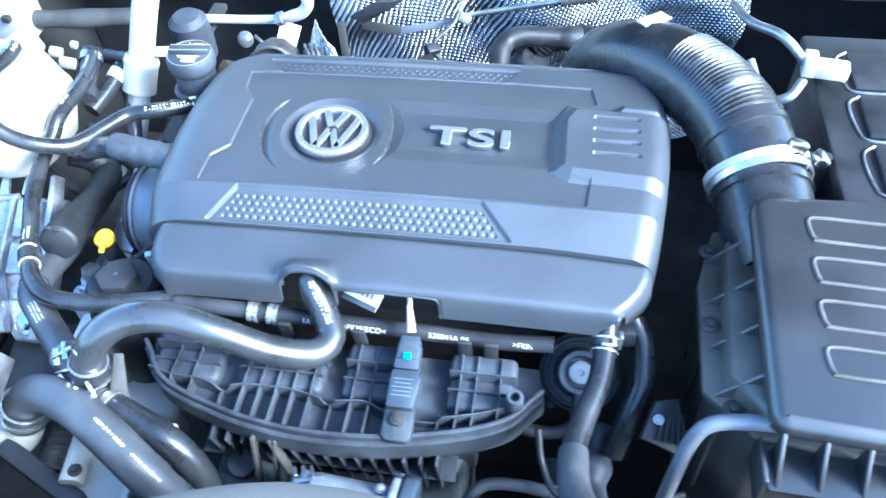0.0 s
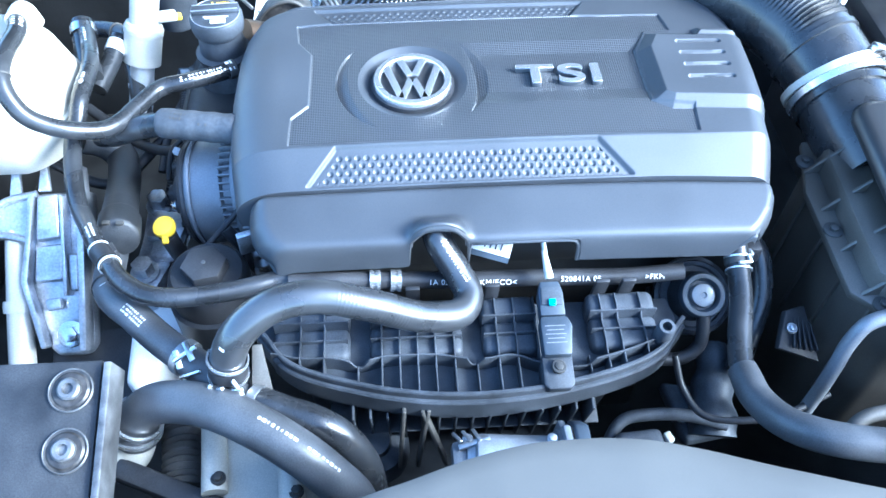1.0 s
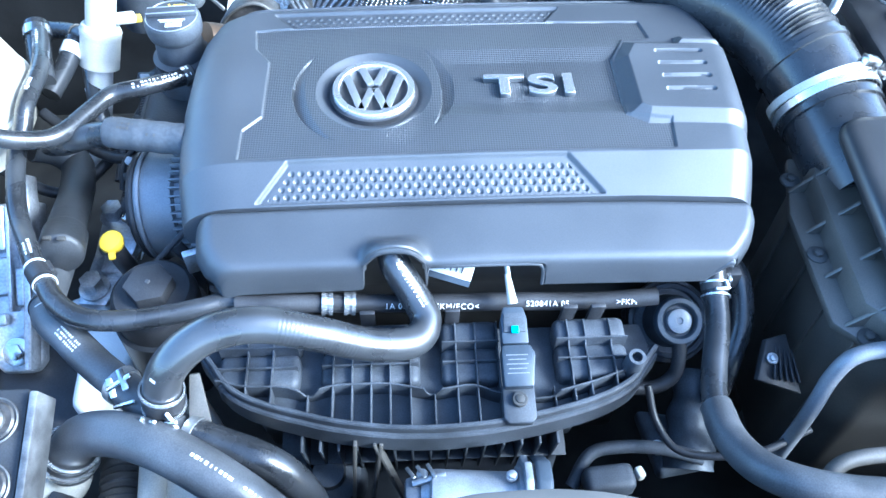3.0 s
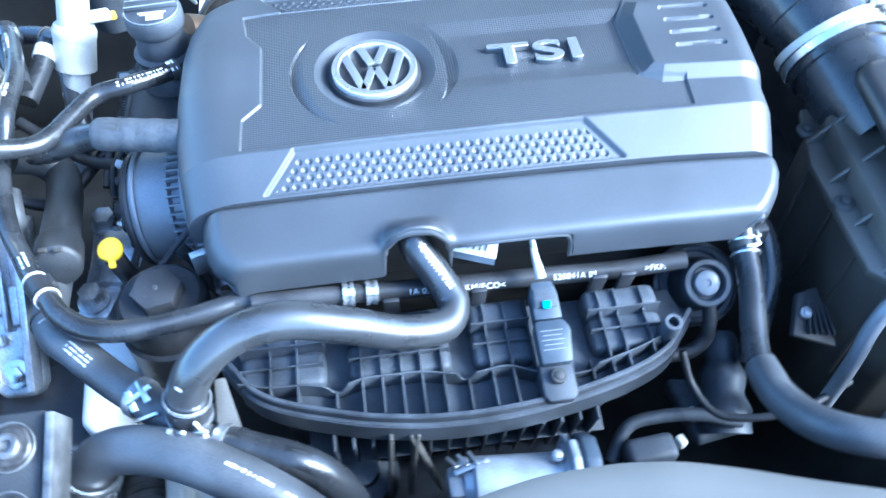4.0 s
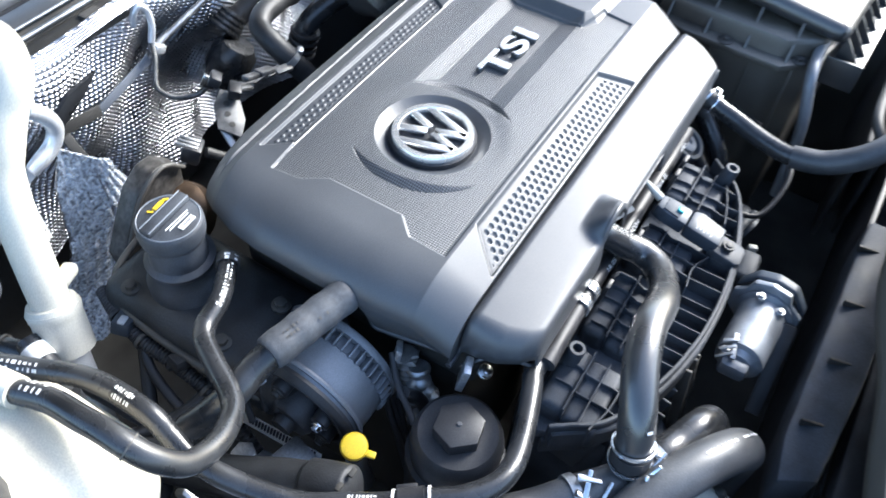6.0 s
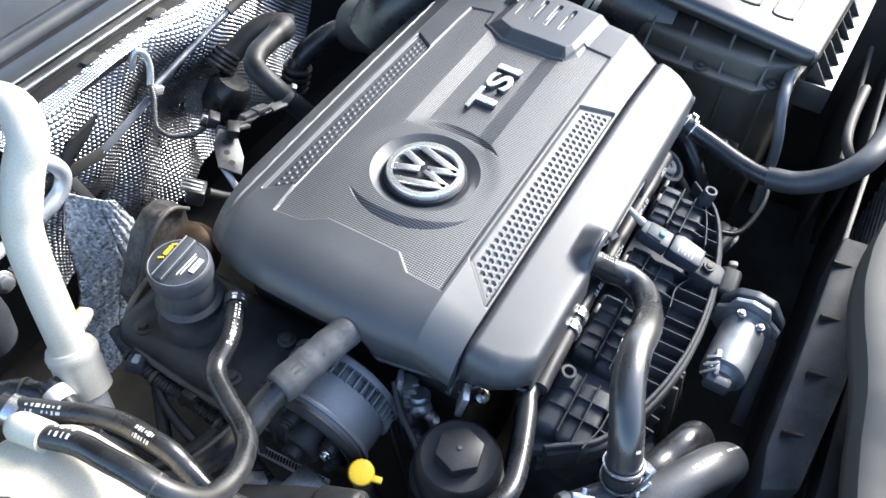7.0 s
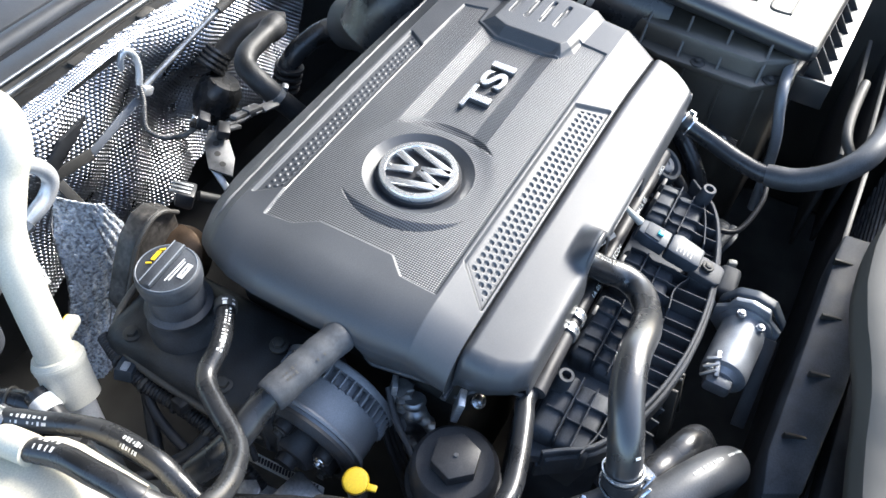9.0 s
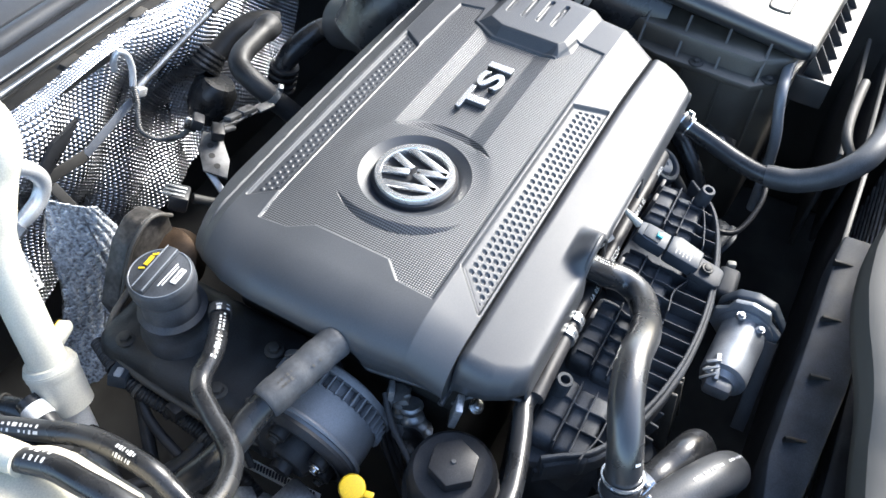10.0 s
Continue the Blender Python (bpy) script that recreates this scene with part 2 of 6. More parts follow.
DARKINK = material("dark_print", (0.06, 0.06, 0.07), 0.6, bump=0)
YELLOW = material("yellow_plastic", (0.85, 0.58, 0.03), 0.4, stain=0.08, bump=0.05)
BRONZE = material("heat_stained_steel", (0.11, 0.075, 0.05), 0.45, 0.8, stain=0.5, stain_scale=35)
MANIFOLD = material("black_glassfilled_plastic", (0.048, 0.053, 0.062), 0.55, spec=0.35, stain=0.5, stain_scale=30, grain=0.25)
CASTING = material("dusty_dark_casting", (0.060, 0.068, 0.080), 0.55, 0.1, spec=0.3, stain=0.45, stain_scale=24, grain=0.3)
LID = material("glossy_lid_plastic", (0.026, 0.026, 0.027), 0.34, spec=1.0, grain=0.1, stain=0.3)
HOUSING = material("dark_alternator_casting", (0.19, 0.198, 0.213), 0.42, 0.2, stain=0.25, stain_scale=18)
TARNISH = material("tarnished_sheet_metal", (0.17, 0.17, 0.17), 0.5, 0.6, stain=0.5, stain_scale=60)
MOTOR = material("brushed_motor_case", (0.33, 0.35, 0.38), 0.46, 0.5, stain=0.3, stain_scale=30)
LINING = material("bare_silver_paint", (0.085, 0.088, 0.096), 0.5, spec=0.3, stain=0.08, stain_scale=6)
MOULDED = material("pale_grey_plastic", (0.5, 0.52, 0.55), 0.5, stain=0.15)
CHROME = material("satin_chrome", (0.76, 0.77, 0.78), 0.26, 0.85, stain=0.06, bump=0)
TRIM = material("satin_grey_plastic", (0.086, 0.084, 0.078), 0.6, spec=0.2, grain=0.02, stain=0.12, stain_scale=9, bump=0.05)
# brown of dust plus lens haze, both put into the base colour
DUST_HAZE = material("brown_dust_and_haze_plastic", (0.060, 0.054, 0.044), 0.45, spec=1.0, stain=0.45, stain_scale=14, grain=0.2)
SCUTTLE = material("grey_scuttle_plastic", (0.078, 0.081, 0.087), 0.45, stain=0.3, stain_scale=10)
SPECKLED = material("speckled_foil", (0.70, 0.74, 0.80), 0.36, 0.3, stain=0.2, stain_scale=30, grain=0.75, grain_scale=260, bump=1.0, bump_scale=260, bump_dist=0.0025)
FOAM = material("worn_foam_sleeve", (0.060, 0.064, 0.072), 0.62, stain=0.3, stain_scale=26, grain=0.2, grain_scale=260, bump=0.25, bump_scale=420, bump_dist=0.0008)
ROCKER = material("matt_black_casting", (0.022, 0.023, 0.025), 0.52, stain=0.6, stain_scale=30, grain=0.3, bump=0.4, bump_scale=500, bump_dist=0.0008)
DUSTED = material("dusty_rubber", (0.064, 0.066, 0.070), 0.45, spec=0.6, stain=0.4, stain_scale=26, grain=0.25, bump=0.3, bump_scale=700)
WORN = material("worn_black_paint", (0.050, 0.046, 0.042), 0.42, stain=0.7, stain_scale=38, grain=0.5, grain_scale=220, bump=0.3, bump_scale=300, bump_dist=0.0008)
ASPHALT = material("asphalt", (0.05, 0.05, 0.05), 0.85, grain=0.4, grain_scale=120, bump=0.5, bump_scale=150, bump_dist=0.004)

# ---- the setting ----
single("ground", box((300, 300, 0.2), (0, 0, -0.95), 0), ASPHALT, "dark asphalt under the car", "ground", "structure")
single("floor", box((1.5, 1.35, 0.02), (0.05, 0.10, -0.56), 0.004), BLACK, "black undertray beneath the engine", "undertray", "structure")
single("wall_left", box((0.04, 1.3, 0.56), (-0.66, 0.10, -0.27), 0.008), DARKMETAL, "dark painted inner wing panel", "inner wing", "structure")
# browner than the left wall: veiling haze painted into the colour
single("wall_right", box((0.04, 1.3, 0.56), (0.78, 0.10, -0.27), 0.008), DUST_HAZE, "dark inner wing panel, haze put into its brown colour", "inner wing", "structure")
single("wall_front", box((1.4, 0.03, 0.42), (0.06, -0.5, -0.34), 0.006), BLACK, "black radiator shroud behind the grille", "radiator shroud", "structure")
single("wall_rear", box((1.4, 0.03, 0.50), (0.06, 0.60, -0.37), 0.006), DARKMETAL, "dark painted firewall", "firewall", "structure")

# the scuttle: long strips of metal and rubber behind the heat shield
hood = thing("hood", (0.17, 0.66, 0.08), "raised car bonnet, silver-white paint with a bare painted inside", "car hood")
part("lining", box((1.50, 0.03, 1.02), (0.17, 0.361, 0.505), 0.012, (33, 0, 0)), LINING, hood, "bare painted inner frame")
part("skin", box((1.56, 0.012, 1.08), (0.17, 0.381, 0.518), 0.005, (33, 0, 0)), PAINT, hood)
scuttle = thing("scuttle", (0.05, 0.52, -0.1), "grey scuttle panel with rubber weather strips below the windscreen", "scuttle panel", kind="structure")
part("gutter", box((1.4, 0.030, 0.020), (0.05, 0.466, -0.094), 0.005), DARKMETAL, scuttle)
part("flange", tube([(-0.6, 0.478, -0.078), (0.0, 0.4784, -0.077), (0.7, 0.478, -0.078)], 0.0028, 10, 0.05), DULL, scuttle, "pale metal flange")
part("channel", box((1.4, 0.016, 0.018), (0.05, 0.4875, -0.088), 0.003), DUSTY, scuttle)
part("second_flange", tube([(-0.6, 0.4970, -0.077), (0.0, 0.4972, -0.077), (0.7, 0.4970, -0.077)], 0.0018, 10, 0.05), DULL, scuttle)
part("weather_strip", box((1.4, 0.033, 0.020), (0.05, 0.5155, -0.086), 0.006), SCUTTLE, scuttle, "wide grey rubber strip")
part("dark_strip", box((1.4, 0.014, 0.016), (0.05, 0.5395, -0.090), 0.004), PLASTIC, scuttle)
part("bright_strip", tube([(-0.6, 0.559, -0.083), (0.0, 0.5592, -0.083), (0.7, 0.559, -0.083)], 0.0125, 18, 0.05), SCUTTLE, scuttle)
part("panel", box((1.4, 0.10, 0.016), (0.05, 0.622, -0.074), 0.005, (8, 0, 0)), SCUTTLE, scuttle)
for k in range(6):
    part("clip", box((0.024, 0.012, 0.005), (-0.20 + 0.11 * k, 0.4655, -0.0825), 0.0012, (0, 0, 7 * k - 12)), DUSTY, scuttle)
for x in (-0.78, 0.9):
    wing = thing("front_wing", (x, 0.05, -0.5), "silver-white painted front wing of the car", "car wing", "front wings")
    part("skin", box((0.2, 1.35, 0.5), (x, 0.05, -0.25), 0.05, segs=4), PAINT, wing)
    part("lip", box((0.06, 1.3, 0.012), (x + (0.1 if x < 0 else -0.1), 0.05, -0.005), 0.003), DARKMETAL, wing)


# ---- engine cover ----
def poly_distance(x, y, poly):
    """Signed distance to a polygon, positive inside."""
    d = np.full(x.shape, 9.0)
    inside = np.zeros(x.shape, bool)
    for (ax, ay), (bx, by) in zip(poly, poly[1:] + poly[:1]):
        ex, ey = bx - ax, by - ay
        t = np.clip(((x - ax) * ex + (y - ay) * ey) / (ex * ex + ey * ey), 0, 1)
        d = np.minimum(d, np.hypot(x - ax - t * ex, y - ay - t * ey))
        cross = (ay > y) != (by > y)
        with np.errstate(divide="ignore", invalid="ignore"):
            inside ^= cross & (x < ex * (y - ay) / (ey if ey else 1e-12) + ax)
    return np.where(inside, d, -d)


def soft(t):
    t = np.clip(t, 0, 1)
    return t * t * (3 - 2 * t)


PANEL = [(-0.110, 0.087), (-0.107, 0.060), (-0.094, 0.041), (-0.094, -0.031), (-0.109, -0.047), (-0.110, -0.080),
         (0.249, -0.080), (0.252, -0.048), (0.233, -0.046), (0.215, -0.040), (0.215, 0.034), (0.229, 0.060), (0.255, 0.062), (0.250, 0.088),
         (0.163, 0.0895), (-0.077, 0.0895)]
FRONT_STRIP = [(-0.069, -0.0845), (0.158, -0.0845), (0.186, -0.1135), (-0.094, -0.1135)]
REAR_STRIP = [(-0.094, 0.112), (-0.076, 0.0905), (0.161, 0.0905), (0.176, 0.112)]
VENT_BLOCK = [(0.217, 0.030), (0.230, 0.056), (0.330, 0.052), (0.330, -0.056), (0.232, -0.051), (0.217, -0.042)]
TROUGH = [(0.050, 0.052), (0.226, 0.052), (0.226, -0.036), (0.050, -0.036)]
TROUGH_FLOOR = 0.0036
NUB = [(0.276, 0.062), (0.276, 0.044), (0.318, 0.042), (0.318, 0.060)]
LEFT = ([-0.128, -0.1, -0.05, 0.0, 0.06, 0.090, 0.118, 0.140, 0.153, 0.161], [-0.157, -0.160, -0.166, -0.169, -0.168, -0.164, -0.154, -0.140, -0.123, -0.100])
RIGHT = ([-0.128, -0.1, -0.05, 0.0, 0.05, 0.08, 0.105, 0.130, 0.150, 0.161], [0.312, 0.317, 0.323, 0.328, 0.331, 0.328, 0.320, 0.308, 0.293, 0.275])


def cover_height(x, y, detail=True):
    z = -0.0005 - 0.0040 * ((x - 0.16) / 0.27) ** 2 - 0.0014 * (y / 0.1) ** 2
    z -= 0.55 * np.clip(-0.084 - y, 0, 1)
    t = np.clip(y - 0.114, 0, 1)
    z -= 0.42 * t + 4.5 * t * t
    left = np.interp(y, *LEFT)
    right = np.interp(y, *RIGHT)
    q = np.clip(1 - (x - left) / 0.05, 0, 1)
    z -= 0.028 * (1 - np.sqrt(np.clip(1 - q ** 2.3, 0, 1)))
    q = np.clip(1 - (right - x) / 0.026, 0, 1)
    z -= 0.030 * (1 - np.sqrt(np.clip(1 - q ** 2.3, 0, 1)))
    if not detail:
        return z
    panel = poly_distance(x, y, PANEL)
    z -= 0.0019 * soft(panel / 0.0016 + 0.5)
    # trough that holds the letters
    z -= TROUGH_FLOOR * np.clip(poly_distance(x, y, TROUGH) / 0.017, 0, 1)
    r = np.hypot(x, y)
    ang = np.degrees(np.arctan2(y, x))
    # raised boss, sunk seat of the badge, two crescents
    boss = 1 - soft((r - 0.050) / 0.020)
    base = -0.0040 - 0.0006 * (r / 0.05) ** 2
    z = z * (1 - boss) + base * boss
    z -= 0.0072 * np.clip((0.0505 - r) / 0.0115, 0, 1)
    for centre, reach in ((-170, 55), (3, 50)):
        da = np.abs((ang - centre + 180) % 360 - 180)
        span = np.cos(np.clip(da / reach, 0, 1) * math.pi / 2)
        width = 0.0115 * span
        inner = 0.0705 - width
        inside = (r > inner) & (r < 0.0705) & (da < reach)
        ramp = (r - inner) / np.maximum(width, 1e-4)
        z = np.where(inside, z - 0.0055 * (ramp if centre < 0 else np.clip((1 - ramp) * 1.0, 0, 1)) * span, z)
    z += 0.0075 * np.clip(poly_distance(x, y, VENT_BLOCK) / 0.011, 0, 1)
    for k in range(4):
        yy = 0.0335 - 0.0172 * k
        d = np.hypot(np.clip(np.abs(x - 0.2745) - 0.0195, 0, 1), y - yy)
        z -= 0.0030 * soft((0.0026 - d) / 0.0014 + 0.2)
    z += 0.006 * soft(poly_distance(x, y, NUB) / 0.006)
    z -= 0.0038 * soft(poly_distance(x, y, FRONT_STRIP) / 0.0022 + 0.6)
    z -= 0.0030 * soft(poly_distance(x, y, REAR_STRIP) / 0.002 + 0.6)
    # raised rail along the rear, with a drop behind it
    rail = y - (0.1275 + 0.030 * (x + 0.1))
    on = soft((x + 0.135) / 0.02) * soft((0.275 - x) / 0.03)
    z += on * (0.0024 * (1 - soft(np.abs(rail) / 0.0022)) - 0.0030 * soft(rail / 0.002))
    z += 0.0010 * (1 - soft(np.abs(y - 0.1160) / 0.0016)) * on
    return z


def cover_sheet(u, v):
    y = -0.1165 + (0.161 + 0.1165) * v
    left, right = np.interp(y, *LEFT), np.interp(y, *RIGHT)
    x = left + (right - left) * u
    y = y - 0.003 * soft((x - 0.2) / 0.12) * (1 - v) ** 2
    return x, y


NX, NY = 660, 370
gu, gv = np.meshgrid(np.linspace(0, 1, NX), np.linspace(0, 1, NY))
gx, gy = cover_sheet(gu, gv)
gz = cover_height(gx, gy)
index = np.arange(NX * NY).reshape(NY, NX)
quads = np.stack([index[:-1, :-1], index[:-1, 1:], index[1:, 1:], index[1:, :-1]], -1).reshape(-1, 4)
cx = gx.ravel()[quads].mean(1)
cy = gy.ravel()[quads].mean(1)
woven = poly_distance(cx, cy, PANEL) > 0.0002
woven &= (poly_distance(cx, cy, VENT_BLOCK) < 0) & (np.hypot(cx, cy) > 0.0508)
strips = (poly_distance(cx, cy, FRONT_STRIP) > 0.003) | (poly_distance(cx, cy, REAR_STRIP) > 0.003)
flat = np.stack([gx.ravel(), gy.ravel(), gz.ravel()], 1)


def pick(mask):
    chosen = quads[mask]
    used, inverse = np.unique(chosen, return_inverse=True)
    return flat[used].tolist(), inverse.reshape(-1, 4).tolist()


engine_cover = thing("engine_cover", (0.08, 0.0, -0.06), "dark grey plastic engine cover with woven-look centre panel", "engine cover")
part("shell", pick(~woven & ~strips), COVER, engine_cover, sharp=60)
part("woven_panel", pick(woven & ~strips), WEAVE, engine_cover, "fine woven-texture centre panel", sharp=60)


# walls that hang from the edge of the shell
def hang(line, lows, inset, name):
    """line: places along the edge; lows: lower heights; the wall leans inwards by inset."""
    rows = 7
    verts, faces = [], []
    n = len(line)
    mid = Vector((0.08, 0.0, 0))
    for i, p in enumerate(line):
        p = Vector(p)
        inward = mid - Vector((p.x, p.y, 0))
        inward.normalize()
        for k in range(rows):
            t = k / (rows - 1)
            q = p + inward * inset * t ** 1.6
            q.z = p.z + (lows[i] - p.z) * t
            verts.append(tuple(q))
    for i in range(n - 1):
        for k in range(rows - 1):
            a = i * rows + k
            faces.append((a, a + 1, a + rows + 1, a + rows))
    part(name, (verts, faces), COVER, engine_cover, sharp=50)
    rim = [verts[i * rows + rows - 1] for i in range(0, n, 6)] + [verts[-1]]
    part("rim", tube(rim, 0.0026, 10, 0.003), COVER, engine_cover)


edge_left = [tuple(flat[i]) for i in index[:, 0]]
hang(edge_left, [float(np.interp(p[1], [-0.12, -0.08, -0.047, -0.043, -0.036, -0.030, -0.015, 0.03, 0.08, 0.116, 0.161], [-0.068, -0.074, -0.078, -0.070, -0.050, -0.040, -0.040, -0.0445, -0.043, -0.047, -0.060])) for p in edge_left], 0.014, "side_wall")
edge_right = [tuple(flat[i]) for i in index[:, -1]]
hang(edge_right, [-0.075] * len(edge_right), 0.01, "side_wall")
edge_rear = [tuple(flat[i]) for i in index[-1, :]]
hang(edge_rear, [-0.075] * len(edge_rear), 0.006, "rear_wall")
edge_front = [tuple(flat[i]) for i in index[0, :]]
hang(edge_front, [float(np.interp(p[0], [-0.16, -0.142, -0.136, 0.33], [-0.070, -0.070, -0.055, -0.05])) for p in edge_front], 0.003, "front_wall")


# the dimpled strips
def strip_sheet(a, b, c, d, depth, dip):
    """a to b runs along the upper edge, d to c along the lower one."""
    nx, ny = 560, 74

    def f(u, v):
        x = (a[0] * (1 - u) + b[0] * u) * (1 - v) + (d[0] * (1 - u) + c[0] * u) * v
        y = (a[1] * (1 - u) + b[1] * u) * (1 - v) + (d[1] * (1 - u) + c[1] * u) * v
        z = cover_height(x, y, False) - depth
        pitch, rows = 0.0078, 0.0055
        row = np.round((y - a[1]) / rows)
        xs = x / pitch + 0.5 * (row % 2)
        dx = (xs - np.round(xs)) * pitch
        dy = y - a[1] - row * rows
        r = np.hypot(dx, dy * 1.1)
        edge = np.minimum(np.minimum(u, 1 - u) * abs(b[0] - a[0]), np.minimum(v, 1 - v) * abs(d[1] - a[1]))
        ok = edge > 0.002
        return x, y, z - np.where(ok, dip * np.clip(1 - (r / 0.0024) ** 2, 0, 1) ** 0.7, 0) + np.where(ok, 0.0001 * (1 - soft(np.abs(r - 0.0032) / 0.0009)), 0)

    return sheet(nx, ny, f)


part("dimpled_strip", strip_sheet((-0.0665, -0.0865), (0.1570, -0.0865), (0.1835, -0.1145), (-0.0915, -0.1145), 0.0034, 0.0019), COVER, engine_cover, "strip of round dimples", sharp=60)
part("dimpled_strip", strip_sheet((-0.0915, 0.1105), (0.1735, 0.1105), (0.1600, 0.0920), (-0.0745, 0.0920), 0.0026, -0.0010), COVER, engine_cover, "strip of small round knobs", sharp=60)

# front skirt: slopes forward, then drops; an arch and a window for the hoses
SKIRT_X = ([0, 0.25, 0.5, 0.75, 0.87, 1.0], [-0.144, -0.1435, -0.141, -0.133, -0.126, -0.121])
SKIRT_R = ([0, 0.25, 0.5, 0.75, 0.87, 1.0], [0.311, 0.310, 0.304, 0.293, 0.287, 0.283])


def eased(v, xs, ys):
    """np.interp with rounded corners."""
    return sum(np.interp(v + s, xs, ys) for s in np.linspace(-0.03, 0.03, 9)) / 9


def skirt(u, v):
    py = eased(v, [0, 0.05, 0.3, 0.5, 0.6, 0.66, 0.72, 0.8, 1.0], [-0.1185, -0.1215, -0.1420, -0.1590, -0.1665, -0.1695, -0.1708, -0.1715, -0.172])
    pz = eased(v, [0, 0.05, 0.3, 0.5, 0.6, 0.66, 0.72, 0.8, 1.0], [-0.0280, -0.0232, -0.0262, -0.0288, -0.0302, -0.0318, -0.037, -0.045, -0.060])
    x = np.interp(np.clip(v / 0.7, 0, 1), *SKIRT_X) * (1 - u) + np.interp(np.clip(v / 0.7, 0, 1), *SKIRT_R) * u
    y = py - 0.003 * soft((x - 0.2) / 0.12) * np.clip(1 - v / 0.6, 0, 1)
    z = pz - 0.004 * ((x - 0.08) / 0.22) ** 2
    for edge, sign, rad in ((np.interp(np.clip(v / 0.7, 0, 1), *SKIRT_X), 1, 0.018), (np.interp(np.clip(v / 0.7, 0, 1), *SKIRT_R), -1, 0.010)):
        q = np.clip(1 - (x - edge) * sign / rad, 0, 1)
        z = z - 0.03 * (1 - np.sqrt(np.clip(1 - q ** 2.2, 0, 1))) * np.clip(1 - v * 0.6, 0, 1)
    dome = np.exp(-(((x - 0.015) / 0.0205) ** 4))
    z = z + 0.018 * dome * soft((v - 0.35) / 0.3) * np.clip(1 - np.clip(v - 0.66, 0, 1) * 0.6, 0, 1)
    # the drop is cut away at the arch, the window and both lower corners
    lip = np.interp(0.66, [0, 0.5, 0.6, 0.66], [0, 0, 0, -0.0325]) - 0.004 * ((x - 0.08) / 0.22) ** 2 + 0.018 * dome - 0.003
    cut = np.maximum(1 - soft((np.abs(x - 0.015) - 0.0225) / 0.002), 1 - soft((np.abs(x - 0.087) - 0.0445) / 0.002))
    z = np.where(v > 0.66, np.maximum(z, z * (1 - cut) + lip * cut), z)
    corner = np.clip(1 - np.hypot((x + 0.150) / 0.030, (z + 0.078) / 0.034), 0, 1)
    z = z + 0.034 * np.sqrt(corner) * (v > 0.6)
    corner = np.clip(1 - np.hypot((x - 0.295) / 0.032, (z + 0.078) / 0.034), 0, 1)
    z = z + 0.034 * np.sqrt(corner) * (v > 0.6)
    return x, y, z


front_skirt = part("front_skirt", sheet(420, 90, skirt), COVER, engine_cover, "smooth sloping front lip", sharp=50)
solid = front_skirt.modifiers.new("thickness", "SOLIDIFY")
solid.thickness, solid.offset = 0.0022, -1
part("arch_rim", tube([(0.015 + 0.0235 * math.cos(a), -0.1685 - 0.001 * math.sin(a), -0.040 + 0.0290 * math.sin(a) ** 0.8) for a in [math.pi * k / 14 for k in range(15)]], 0.0017, 8, 0.002), COVER, engine_cover)
part("window_rim", tube([(0.041, -0.1705, -0.0365), (0.06, -0.1715, -0.0350), (0.12, -0.1715, -0.0352), (0.1295, -0.1715, -0.0385), (0.1320, -0.172, -0.046), (0.1322, -0.173, -0.060)], 0.0016, 8, 0.003), COVER, engine_cover)
arch_low = [(-0.147 + 0.0, -0.122, -0.075), (-0.141, -0.135, -0.062), (-0.134, -0.150, -0.056), (-0.127, -0.163, -0.060), (-0.121, -0.171, -0.068)]
part("corner_rim", tube(arch_low, 0.0018, 8, 0.003), COVER, engine_cover)

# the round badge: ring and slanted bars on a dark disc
badge = part("badge", lathe([(0, -0.012), (0.0385, -0.012), (0.0385, -0.0068), (0.0365, -0.0065), (0, -0.0065)], (0, 0, 0), segs=72), PLASTIC, engine_cover, "dark round badge seat")
part("ring", lathe([(0.0292, -0.007), (0.0296, -0.0022), (0.0303, -0.0012), (0.0350, -0.0012), (0.0358, -0.0022), (0.0360, -0.007)], (0, 0, 0), segs=72), CHROME, badge, "satin silver ring")


def slanted(a, b, width=0.0068):
    return beam((a[0], a[1], -0.0034), (b[0], b[1], -0.0034), width, 0.0032, 0.0004)


for a, b in (((-0.0115, 0.0285), (-0.0022, 0.0045)), ((0.0115, 0.0285), (0.0022, 0.0045)),
             ((-0.0245, 0.0185), (-0.0105, -0.0275)), ((0.0245, 0.0185), (0.0105, -0.0275)),
             ((-0.0105, -0.0275), (-0.0012, -0.0010)), ((0.0105, -0.0275), (0.0012, -0.0010))):
    part("bar", slanted(a, b), CHROME, badge, "satin silver bar")

# raised letters
for name, depth, z, look_of, words in (("lettering_foot", 0.0021, -0.0037, COVER, "dark foot of the letters"), ("lettering", 0.0006, -0.0010, CHROME, "raised satin silver letters")):
    text = bpy.data.curves.new(name, "FONT")
    text.body, text.size, text.extrude, text.bevel_depth, text.space_character, text.offset = "TSI", 0.0345, depth, 0.0002, 1.10, 0.0007
    letters_ob = new(name, text)
    letters_ob.parent = engine_cover
    letters_ob.location = Vector((0.0970, -0.0118, z)) - ORIGIN["engine_cover"]
    letters_ob.scale = (1.66, 1.0, 1.0)
    text.materials.append(look_of)
    tagged(letters_ob, words)

